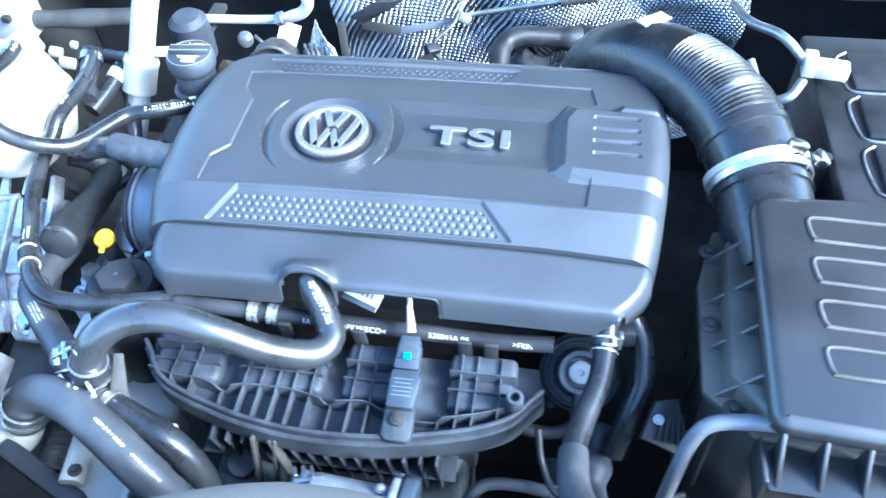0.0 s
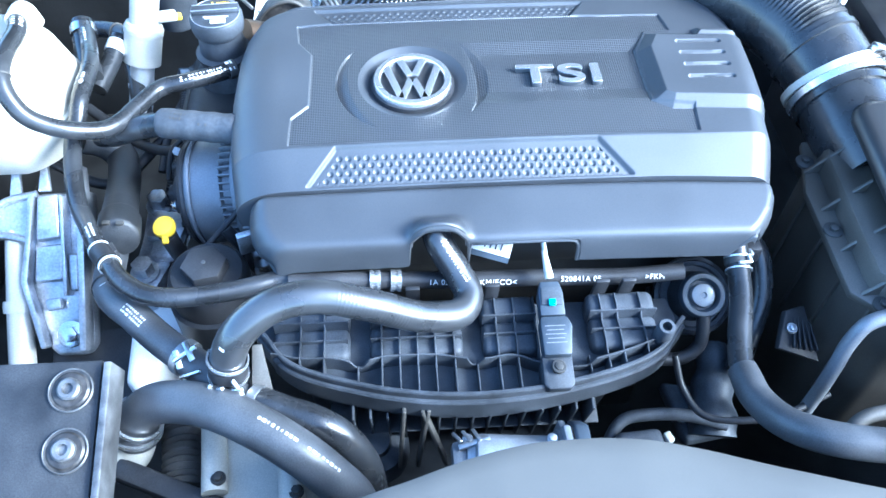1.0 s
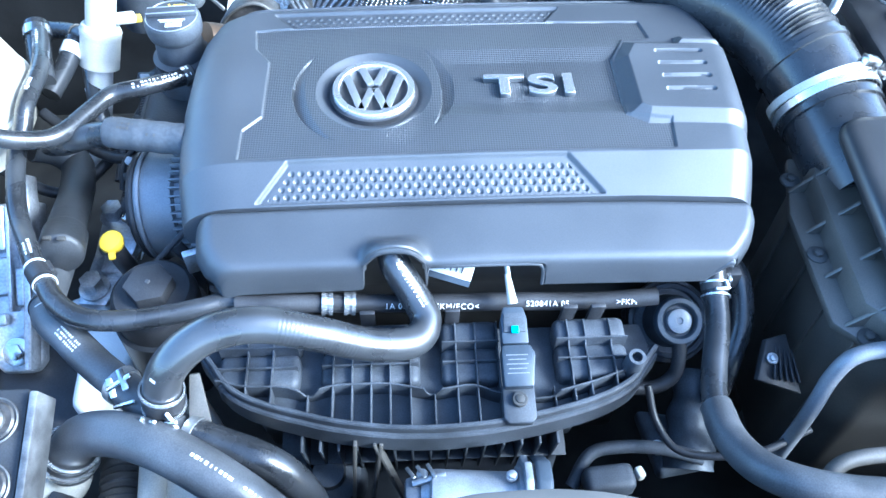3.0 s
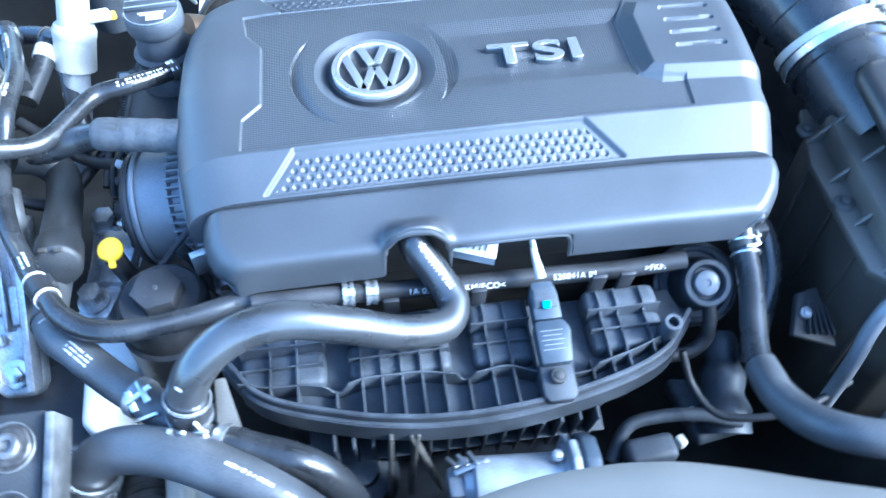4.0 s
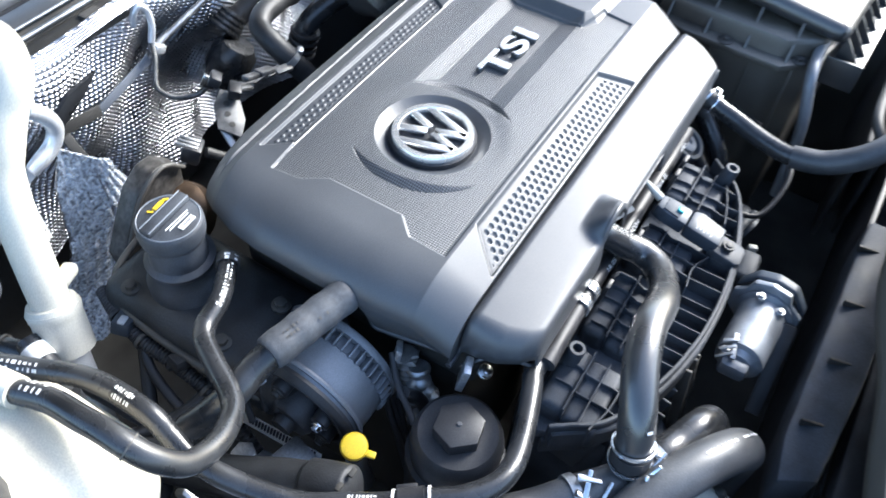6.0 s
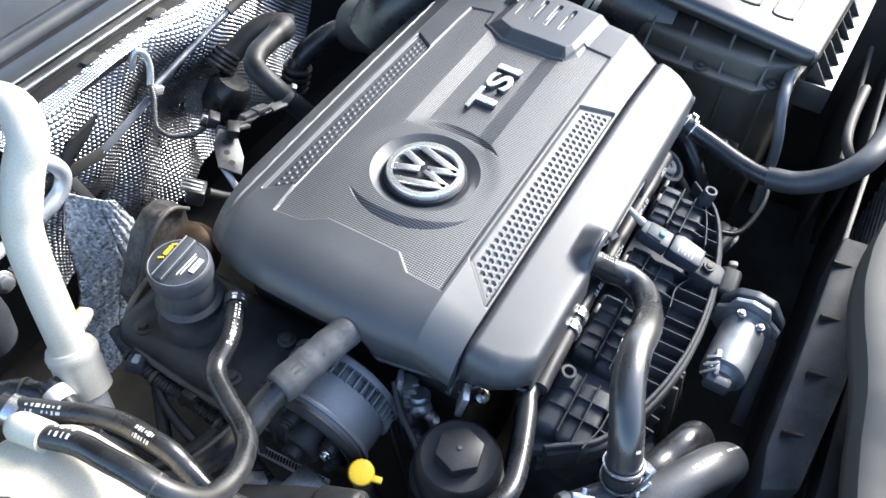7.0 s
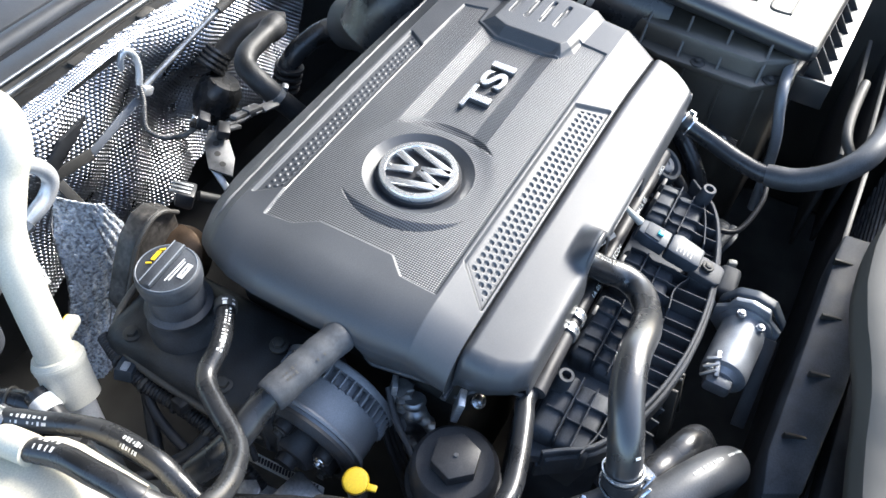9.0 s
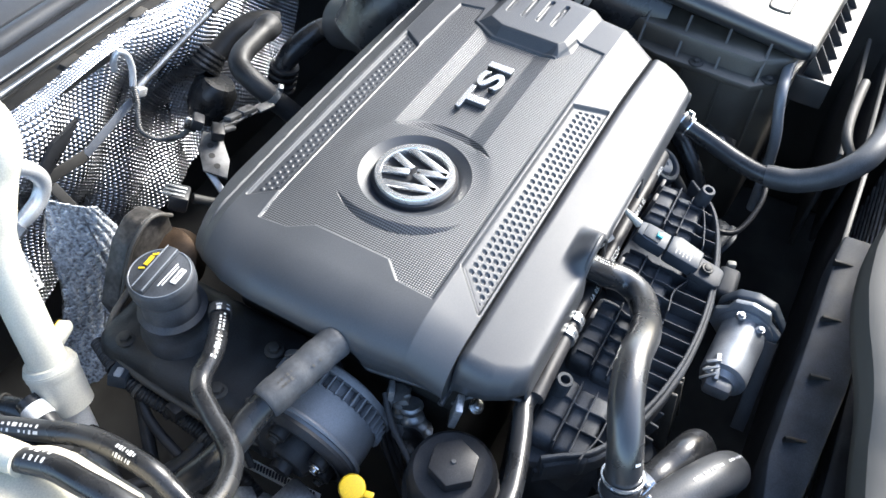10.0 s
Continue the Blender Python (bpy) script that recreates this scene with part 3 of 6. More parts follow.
# ---- engine below the cover ----
engine = thing("engine_block", (0.05, 0.0, -0.5), "dark engine block under the plastic cover", "engine")
part("block", box((0.40, 0.22, 0.36), (0.075, 0.0, -0.29), 0.012), BLACK, engine)
part("head", box((0.42, 0.24, 0.05), (0.075, -0.01, -0.095), 0.008), BLACK, engine)
part("lower_front", box((0.24, 0.10, 0.24), (0.04, -0.20, -0.32), 0.015), MANIFOLD, engine)
part("rocker_cover", box((0.105, 0.21, 0.06), (-0.190, 0.085, -0.120), 0.024, segs=4), ROCKER, engine, "matt black cam cover")
part("bead", tube([(-0.150, -0.010, -0.105), (-0.195, -0.016, -0.108), (-0.232, -0.004, -0.112), (-0.243, 0.03, -0.114), (-0.243, 0.12, -0.112), (-0.235, 0.165, -0.106), (-0.215, 0.185, -0.10), (-0.17, 0.192, -0.092)], 0.0035, 10), DUSTY, engine, "raised joint bead")
for p in ((-0.1733, 0.036, -0.0865), (-0.226, 0.055, -0.092), (-0.226, 0.155, -0.092), (-0.205, -0.008, -0.093)):
    part("bolt", bolt(p, (0, 0, 1), 0.0055, 0.006, 0.0085), DARKMETAL, engine)
for k in range(15):
    part("fin", box((0.002, 0.044, 0.085), (-0.062 + 0.0145 * k, -0.246, -0.170), 0.0005, (12, 0, 0)), MANIFOLD, engine)
part("front_panel", box((0.27, 0.03, 0.10), (0.035, -0.222, -0.175), 0.003, (12, 0, 0)), MANIFOLD, engine, "dark ribbed panel")
part("cross_fin", box((0.24, 0.040, 0.002), (0.035, -0.246, -0.178), 0.0005, (12, 0, 0)), MANIFOLD, engine)
for xx, lean in ((-0.022, 4), (-0.004, 7), (0.006, -14)):
    part("strut", box((0.0032, 0.010, 0.085), (xx, -0.281, -0.160), 0.001, (-8, lean, 0)), DUSTY, engine, "pale thin strut")
part("pump_cap", lathe([(0, -0.05), (0.030, -0.05), (0.030, -0.012), (0.026, -0.004), (0.014, 0.0), (0.013, 0.012), (0, 0.014)], (-0.046, -0.268, -0.196), (0, -0.25, 1), 32), MANIFOLD, engine, "rounded black pump cap")

# ---- intake manifold ----
intake = thing("intake_manifold", (0.04, -0.22, -0.2), "black ribbed plastic intake manifold", "intake manifold")
FRONT_X = [-0.142, -0.128, -0.112, -0.084, -0.035, 0.008, 0.048, 0.088, 0.131, 0.165, 0.194, 0.214, 0.226]
FRONT_Y = [-0.1930, -0.2250, -0.2400, -0.2520, -0.2665, -0.2735, -0.2750, -0.2725, -0.2650, -0.2565, -0.2450, -0.2290, -0.2020]
tilt = Matrix.Translation((0, 0, -0.0985))
outline = [(x, y) for x, y in zip(FRONT_X, FRONT_Y)] + [(0.222, -0.178), (-0.138, -0.178)]
part("plate", prism(outline, -0.030, -0.017, tilt, 0.003), MANIFOLD, intake)
rim_pts = []
for k in range(90):
    x = FRONT_X[0] + (FRONT_X[-1] - FRONT_X[0]) * k / 89
    near = [x - 0.012, x - 0.006, x, x + 0.006, x + 0.012]
    rim_pts.append((x, sum(float(np.interp(q, FRONT_X, FRONT_Y)) for q in near) / 5))


def ribbon(points, low, high, thick):
    """An upright wall along points of the plan."""
    bm = bmesh.new()
    rows = []
    for i, (x, y) in enumerate(points):
        a, b = points[max(0, i - 1)], points[min(len(points) - 1, i + 1)]
        n = Vector((-(b[1] - a[1]), b[0] - a[0])).normalized() * thick / 2
        lo, hi = (low(i), high(i)) if callable(high) else (low, high)
        rows.append([bm.verts.new((x + s * n.x * q, y + s * n.y * q, z)) for s, q, z in ((1, 1, lo), (1, 1, hi - thick * 0.3), (1, 0.5, hi), (-1, 0.5, hi), (-1, 1, hi - thick * 0.3), (-1, 1, lo))])
    for a, b in zip(rows, rows[1:]):
        for k in range(5):
            bm.faces.new((a[k], a[k + 1], b[k + 1], b[k]))
    bm.faces.new(rows[0])
    bm.faces.new(rows[-1][::-1])
    bmesh.ops.transform(bm, matrix=tilt, verts=bm.verts)
    return bm


part("front_rim", ribbon(rim_pts, -0.024, 0.0, 0.0040), MANIFOLD, intake)
part("front_band", ribbon([(x, y - 0.0030) for x, y in rim_pts], -0.030, -0.008, 0.0055), MANIFOLD, intake, "smooth front band")
part("lower_band", ribbon([(x, y + 0.003) for x, y in rim_pts], -0.046, -0.026, 0.004), MANIFOLD, intake)
RUNNERS = ((-0.128, -0.063), (-0.046, 0.033), (0.050, 0.098), (0.143, 0.203))
for n, (a, b) in enumerate(RUNNERS):
    for y0, y1, h in ((-0.203, -0.184, 0.003), (-0.233, -0.205, -0.004)):
        bm = box((b - a, y1 - y0 + 0.004, 0.03), ((a + b) / 2, (y0 + y1) / 2, h - 0.015), 0.0065, segs=3)
        bmesh.ops.transform(bm, matrix=tilt, verts=bm.verts)
        part("runner", bm, MANIFOLD, intake)


def wavy(x):
    for a, b in RUNNERS:
        if a - 0.002 < x < b + 0.002:
            return 1.0
    gap = min(min(abs(x - a), abs(x - b)) for a, b in RUNNERS)
    return max(0.0, 1.0 - gap / 0.007)


WAVE_X = [-0.128, -0.106, -0.074, -0.056, -0.037, 0.007, 0.044, 0.075, 0.096, 0.138, 0.173, 0.205]
WAVE_Y = [-0.228, -0.235, -0.236, -0.243, -0.236, -0.236, -0.244, -0.239, -0.250, -0.249, -0.240, -0.228]
mid_line = []
for k in range(140):
    x = -0.128 + 0.333 * k / 139
    mid_line.append((x, sum(float(np.interp(x + q, WAVE_X, WAVE_Y)) for q in (-0.008, -0.004, 0, 0.004, 0.008)) / 5))
part("cross_rib", ribbon(mid_line, lambda i: -0.022, lambda i: -0.009 + 0.009 * float(soft(wavy(mid_line[i][0]))), 0.0015), MANIFOLD, intake)
for a, b in RUNNERS:
    for y, h in ((-0.2045, 0.0065), (-0.219, 0.0005)):
        line = [(a + 0.001 + (b - a - 0.002) * k / 14, y) for k in range(15)]
        part("cross_rib", ribbon(line, -0.015, h, 0.0014), MANIFOLD, intake)
for x in (-0.104, -0.084, -0.056, -0.036, -0.021, -0.006, 0.009, 0.025, 0.044, 0.062, 0.078, 0.096, 0.117, 0.139, 0.154, 0.168, 0.189):
    front = float(np.interp(x, FRONT_X, FRONT_Y)) + 0.002
    w = wavy(x)
    back = -0.187 if w > 0.5 else -0.240
    pts = [(x, back + (front - back) * i / 24) for i in range(25)]
    hs = []
    for i in range(25):
        y = pts[i][1]
        hs.append(0.0065 if y > -0.205 else (0.0005 if y > -0.236 else (-0.002 if w > 0.5 else -0.008)))
    hs = [sum(hs[max(0, i - 1):i + 2]) / len(hs[max(0, i - 1):i + 2]) for i in range(25)]
    part("rib", ribbon(pts, lambda i: -0.022, lambda i, hs=hs: hs[i], 0.0014), MANIFOLD, intake)
for px_, py_, top in ((0.203, -0.230, -0.083), (-0.080, -0.1917, -0.077)):
    part("post", lathe([(0.0085, -0.03), (0.0072, 0.0), (0.0066, 0.001), (0.0042, 0.001), (0.0040, -0.008), (0, -0.008)], (px_, py_, top), (0, -0.15, 1), 24), MANIFOLD, intake)
# upright blade beside the hose
part("blade", prism([(-0.011, -0.025), (0.013, -0.025), (0.004, 0.045), (-0.003, 0.045)], -0.0015, 0.0015, Matrix.Translation((-0.128, -0.281, -0.083)) @ pose(0, 0, 0, 46, 0, 4), 0.0005), DUSTY, intake, "narrow upright plastic blade")

# ---- fuel rail with clips ----
RAIL = [(-0.112, -0.178, -0.070), (-0.08, -0.1765, -0.0715), (-0.03, -0.1745, -0.077), (0.03, -0.1725, -0.083), (0.11, -0.171, -0.087), (0.18, -0.171, -0.090), (0.232, -0.171, -0.086)]
rail = thing("fuel_rail", (0.06, -0.173, -0.09), "black pipe with white print along the intake", "pipe")
part("pipe", tube(RAIL, 0.0076), PLASTIC, rail)
ink = bpy.data.curves.new("print", "FONT")
ink.body, ink.size, ink.extrude, ink.space_character = ">FKM/ECO<", 0.0068, 0.0002, 1.15
ink_ob = new("print", ink)
ink_ob.parent = rail
ink_ob.matrix_basis = Matrix.Translation(Vector((0.042, -0.1800, -0.0816)) - ORIGIN["fuel_rail"]) @ pose(0, 0, 0, 48, 3, 0)
ink.materials.append(INK)
tagged(ink_ob, "white printed letters")
for body, at in (("520841A 05", (0.121, -0.1788, -0.0834)), (">FKM", (0.196, -0.1788, -0.0849)), ("1A 05", (0.006, -0.1810, -0.0776))):
    more = bpy.data.curves.new("print", "FONT")
    more.body, more.size, more.extrude, more.space_character = body, 0.0066, 0.0002, 1.12
    more_ob = new("print", more)
    more_ob.parent = rail
    more_ob.matrix_basis = Matrix.Translation(Vector(at) - ORIGIN["fuel_rail"]) @ pose(0, 0, 0, 48, 3, 0)
    more.materials.append(INK)
    tagged(more_ob, "white printed letters")
for s in (0.215, 0.265):
    for k in range(3):
        part("clip", band(RAIL, s + 0.011 * (k - 1), 0.0078, 0.0030, thick=0.0022 if k != 1 else 0.0012), CHROME, rail, "bright metal clip")
for xx in (-0.008, 0.060, 0.155, 0.178):
    part("strap", box((0.012, 0.004, 0.044), (xx, -0.1835, -0.094), 0.001, (10, 0, 0)), PLASTIC, rail)

# ---- pressure sensor on the intake ----
sensor = thing("pressure_sensor", (0.108, -0.24, -0.11), "grey-blue plastic pressure sensor bolted on the intake", "sensor")
m = Matrix.Translation((0.108, -0.238, -0.092)) @ pose(0, 0, 0, 12, 0, 0)
part("body", prism([(-0.0115, -0.012), (0.0115, -0.012), (0.0135, 0.004), (0.0150, 0.014), (0.0110, 0.022), (-0.0110, 0.022), (-0.0120, 0.016)], -0.004, 0.012, m, 0.002), BLUEGREY, sensor)
part("foot", prism([(-0.013, -0.034), (-0.009, -0.038), (0.009, -0.038), (0.0125, -0.034), (0.0125, -0.008), (-0.0125, -0.008)], -0.006, 0.004, m, 0.0015), MANIFOLD, sensor)
part("bolt", bolt((0.108, -0.2595, -0.0895), (0, -0.2, 1), 0.0038, 0.003, 0.0060), DARKMETAL, sensor, "steel bolt")
part("connector", prism([(-0.0105, 0.023), (0.0105, 0.023), (0.0105, 0.044), (0.008, 0.054), (-0.008, 0.054), (-0.0105, 0.044)], -0.004, 0.011, m, 0.0015), BLUEGREY, sensor, "grey plug")
part("plug_top", prism([(-0.009, 0.032), (0.009, 0.032), (0.008, 0.048), (-0.008, 0.048)], 0.0105, 0.0125, m, 0.0006), CASTING, sensor, "pale grey lock")
part("latch", box((0.006, 0.006, 0.003), (0.108, -0.208, -0.072), 0.0008, (12, 0, 0)), material("turquoise_latch", (0.05, 0.45, 0.5), 0.4), sensor, "turquoise latch")
part("boot", tube([(0.108, -0.186, -0.068), (0.106, -0.176, -0.060), (0.104, -0.168, -0.052)], lambda s, run: 0.0042 - 0.002 * s, 12), WHITE, sensor, "white cable end")
part("cable", tube([(0.105, -0.170, -0.054), (0.103, -0.155, -0.042), (0.104, -0.135, -0.045)], 0.0024, 10), DULL, sensor)
for k in range(5):
    part("print", box((0.017 - 0.003 * (k % 2), 0.0007, 0.0003), (0.108, -0.2275 - 0.0036 * k, -0.0775 - 0.00073 * k), 0, (12, 0, 0)), HOUSING, sensor)

# small label and fittings seen through the window of the cover
tag = thing("label_tag", (0.055, -0.152, -0.065), "white paper label with dark print", "label")
part("paper", box((0.036, 0.019, 0.001), (0.060, -0.158, -0.058), 0.0003, (30, 0, -22)), LABEL, tag)
part("band", box((0.036, 0.005, 0.0004), (0.0575, -0.1645, -0.0610), 0, (30, 0, -22)), BLUEGREY, tag, "blue printed band")
for k in range(5):
    part("print", box((0.0014, 0.006, 0.0003), (0.0515 + 0.0044 * k, -0.1535 - 0.0018 * k, -0.0557), 0, (30, 0, -22)), DARKINK, tag)
injector = thing("injector_plug", (0.085, -0.145, -0.07), "small black plug with a bright metal end", "plug")
part("body", lathe([(0, -0.012), (0.010, -0.012), (0.010, 0.004), (0.007, 0.006), (0, 0.006)], (0.078, -0.143, -0.052), (0, -0.6, 1), 20), PLASTIC, injector)
part("cap", bolt((0.078, -0.146, -0.046), (0, -0.6, 1), 0.005, 0.004, 0.007), STEEL, injector)

# ---- hoses in front of the cover ----
BREATHER = [(0.012, -0.150, -0.035), (0.016, -0.163, -0.045), (0.030, -0.180, -0.062), (0.0385, -0.198, -0.071), (0.028, -0.217, -0.070), (-0.004, -0.229, -0.053),
            (-0.043, -0.235, -0.025), (-0.080, -0.236, -0.010), (-0.113, -0.243, -0.010), (-0.138, -0.255, -0.024), (-0.150, -0.263, -0.048), (-0.153, -0.266, -0.078)]
breather = thing("breather_hose", (-0.05, -0.235, -0.09), "thick grey-sheen rubber hose bent over the intake", "hose", "engine hoses")
part("hose", tube(BREATHER, lambda s, run: 0.0122 + 0.0014 * s + (0.00005 * math.sin(run * 2200) if 0.42 < s < 0.60 else 0), 28, 0.0007), SLEEK, breather)
part("print", marks_on(BREATHER, 0.0124, 0.04, 0.17, (0.4, -0.7, 1), 14, 0.0021, 6, 2), INK, breather, "white printed marks")
part("ring_mark", marks_on(BREATHER, 0.0136, 0.855, 0.865, (0, -0.4, 1), 1, 0.008, 2), INK, breather)
part("clamp", band(BREATHER, 0.945, 0.0137, 0.012, thick=0.0012), PLASTIC, breather, "black hose clamp")
for s in (0.918, 0.968):
    part("clamp_wire", band(BREATHER, s, 0.0146, 0.0024, thick=0.0014), CHROME, breather, "bright spring wire")
part("clamp_ear", merge(beam((-0.146, -0.279, -0.052), (-0.139, -0.286, -0.064), 0.003, 0.003), beam((-0.150, -0.281, -0.064), (-0.138, -0.285, -0.056), 0.003, 0.003), beam((-0.160, -0.281, -0.062), (-0.152, -0.286, -0.052), 0.003, 0.003), beam((-0.162, -0.280, -0.056), (-0.168, -0.285, -0.066), 0.003, 0.003)), CHROME, breather, "bright clamp ears")

COOLANT = [(-0.080, -0.1775, -0.074), (-0.1171, -0.1725, -0.0730), (-0.138, -0.1793, -0.070), (-0.1587, -0.1865, -0.067), (-0.1827, -0.1936, -0.062), (-0.2061, -0.1981, -0.0565), (-0.2272, -0.1945, -0.0535), (-0.2469, -0.1795, -0.0535), (-0.260, -0.161, -0.0555), (-0.275, -0.139, -0.0605),
           (-0.290, -0.112, -0.066), (-0.3021, -0.0903, -0.0695), (-0.3113, -0.0665, -0.0665), (-0.319, -0.035, -0.062), (-0.322, -0.010, -0.056), (-0.3195, 0.010, -0.048), (-0.318, 0.030, -0.038), (-0.320, 0.080, -0.040), (-0.335, 0.13, -0.050), (-0.350, 0.17, -0.056)]
coolant = thing("coolant_hose", (-0.22, -0.19, -0.09), "long thin black rubber coolant hose with white bands", "hose", "engine hoses")
part("hose", tube(COOLANT, 0.0082, 20), RUBBER, coolant)
for s in (0.358, 0.402):
    part("white_band", band(COOLANT, s, 0.0088, 0.0019, thick=0.0007), INK, coolant, "white band")
part("holder", band(COOLANT, 0.380, 0.0085, 0.018, thick=0.0012), PLASTIC, coolant, "black plastic clip")
part("holder_tab", beam((-0.2560, -0.1520, -0.0560), (-0.2640, -0.1400, -0.0590), 0.006, 0.008, 0.001), PLASTIC, coolant)
part("print", marks_on(COOLANT, 0.0083, 0.418, 0.455, (0.2, -0.3, 1), 8, 0.0026, 8, 2), INK, coolant)
part("print", marks_on(COOLANT, 0.0083, 0.755, 0.785, (-0.3, -0.3, 1), 6, 0.0040, 18, 2), INK, coolant, "white printed marks")
part("tick", marks_on(COOLANT, 0.0083, 0.900, 0.960, (-0.3, -0.3, 1), 7, 0.0030, 19, 2), INK, coolant)

LOWER = [(-0.3027, -0.0378, -0.1500), (-0.2879, -0.0947, -0.1220), (-0.268, -0.166, -0.088), (-0.2388, -0.199, -0.0795), (-0.216, -0.2205, -0.081), (-0.199, -0.235, -0.080), (-0.1867, -0.2447, -0.080), (-0.165, -0.262, -0.083), (-0.135, -0.285, -0.085)]
lower = thing("lower_coolant_hose", (-0.21, -0.2, -0.12), "black rubber hose leading to a clamped joint", "hose", "engine hoses")
part("hose", tube(LOWER, 0.0132, 22), DUSTED, lower)
part("print", marks_on(LOWER, 0.0134, 0.575, 0.644, (0, -0.3, 1), 12, 0.0021, 9, 3), INK, lower)
part("tick", marks_on(LOWER, 0.0134, 0.466, 0.476, (0, -0.3, 1), 1, 0.006, 29), INK, lower)
part("seam_ring", band(LOWER, 0.438, 0.0134, 0.002, thick=0.0010), RUBBER, lower)
part("clamp", band(LOWER, 0.780, 0.0135, 0.007, thick=0.0016), DULL, lower, "spring hose clamp")
part("clamp_ear", merge(beam((-0.196, -0.243, -0.064), (-0.192, -0.255, -0.073), 0.005, 0.004), beam((-0.188, -0.239, -0.060), (-0.180, -0.255, -0.062), 0.005, 0.004), beam((-0.197, -0.251, -0.068), (-0.178, -0.245, -0.058), 0.004, 0.003), beam((-0.192, -0.261, -0.076), (-0.174, -0.262, -0.066), 0.003, 0.003)), STEEL, lower, "bright clamp ears")

RADIATOR = [(-0.241, -0.277, -0.142), (-0.235, -0.272, -0.120), (-0.218, -0.272, -0.098), (-0.190, -0.280, -0.080), (-0.158, -0.293, -0.071), (-0.125, -0.311, -0.070), (-0.095, -0.328, -0.081), (-0.074, -0.338, -0.105), (-0.060, -0.341, -0.140), (-0.055, -0.342, -0.20)]
radiator_hose = thing("radiator_hose", (-0.12, -0.31, -0.12), "thick black radiator hose with white printed marks", "hose", "engine hoses")
part("hose", tube(RADIATOR, lambda s, run: 0.0166 + (0.0012 if s < 0.07 else 0), 28), DUSTED, radiator_hose)
part("print", marks_on(RADIATOR, 0.0168, 0.48, 0.68, (0.35, -0.1, 1), 20, 0.0028, 10), INK, radiator_hose, "white printed marks")
for s in (0.035, 0.075):
    part("clamp", band(RADIATOR, s, 0.0190, 0.0035, thick=0.0022), CHROME, radiator_hose, "spring hose clamp")
part("spigot", tube([(-0.241, -0.277, -0.138), (-0.244, -0.283, -0.152), (-0.258, -0.290, -0.160), (-0.305, -0.294, -0.160)], 0.0155, 20), WHITE, radiator_hose, "pale plastic spigot")
SECOND = [(-0.150, -0.272, -0.092), (-0.130, -0.283, -0.082), (-0.110, -0.291, -0.084), (-0.087, -0.300, -0.085), (-0.067, -0.307, -0.100), (-0.054, -0.314, -0.126), (-0.049, -0.321, -0.146), (-0.047, -0.325, -0.20)]
second_hose = thing("bypass_hose", (-0.08, -0.3, -0.12), "black rubber hose behind the radiator hose", "hose", "engine hoses")
part("hose", tube(SECOND, 0.0128, 24), RUBBER, second_hose)
part("clamp", band(SECOND, 0.12, 0.0130, 0.008), DULL, second_hose, "hose clamp")

# ---- hose from the side of the cover to the coolant tank ----
VENT = [(-0.178, 0.082, -0.050), (-0.195, 0.069, -0.047), (-0.219, 0.054, -0.042), (-0.246, 0.045, -0.043), (-0.262, 0.020, -0.042), (-0.274, -0.004, -0.040), (-0.2864, -0.0196, -0.036), (-0.3088, -0.032, -0.024), (-0.3289, -0.0358, -0.012), (-0.3421, -0.0345, 0.000),
        (-0.3518, -0.0256, 0.015), (-0.356, -0.0132, 0.0245), (-0.3574, 0.0045, 0.0280), (-0.3585, 0.0225, 0.0265), (-0.3589, 0.043, 0.0235), (-0.3609, 0.0559, 0.0215), (-0.3653, 0.0715, 0.0195)]
vent = thing("vent_hose", (-0.28, 0.01, -0.06), "black S-bent rubber hose with a soft sheen", "hose", "engine hoses")
part("hose", tube(VENT, 0.0082, 22), RUBBER, vent)
part("print", marks_on(VENT, 0.0083, 0.04, 0.17, (0, -0.6, 1), 13, 0.0020, 12, 2), INK, vent, "white printed marks")
part("clamp", band(VENT, 0.025, 0.0084, 0.009), DARKMETAL, vent, "spring hose clamp")
part("joint", band(VENT, 0.755, 0.0084, 0.0012, thick=0.0005), DUSTY, vent, "thin pale seam")
part("end_marks", marks_on(VENT, 0.0084, 0.935, 0.985, (0.4, -0.2, 1), 4, 0.0045, 21, 2), INK, vent, "white marks")
part("clamp_marks", marks_on(VENT, 0.0098, 0.012, 0.036, (0, -0.6, 1), 2, 0.005, 22, 2), INK, vent, "white marks")

SLEEVE = [(-0.162, -0.026, -0.035), (-0.195, -0.018, -0.0375), (-0.237, -0.009, -0.039)]
INNER = [(-0.228, -0.011, -0.0385), (-0.250, -0.005, -0.046), (-0.268, -0.003, -0.052), (-0.290, 0.010, -0.070), (-0.310, 0.022, -0.082)]
turbo_pipe = thing("foam_sleeved_pipe", (-0.2, -0.025, -0.05), "grey foam-sleeved pipe entering the engine cover", "pipe")
part("sleeve", tube(SLEEVE, lambda s, run: 0.0140 + 0.0003 * math.sin(run * 310) - 0.0012 * float(soft((0.03 - s) / 0.03)) - 0.0012 * float(soft((s - 0.97) / 0.03)), 30, 0.002), FOAM, turbo_pipe, "worn grey foam sleeve")
part("print", marks_on(SLEEVE, 0.0143, 0.25, 0.45, (0.1, -0.6, 0.7), 5, 0.004, 31), DUSTY, turbo_pipe, "faded print")
part("scuff", marks_on(SLEEVE, 0.0143, 0.62, 0.86, (0.1, -0.3, 1), 6, 0.003, 32, 2), DUSTY, turbo_pipe, "pale scuffs")
part("pipe", tube(INNER, 0.0115, 22), RUBBER, turbo_pipe)

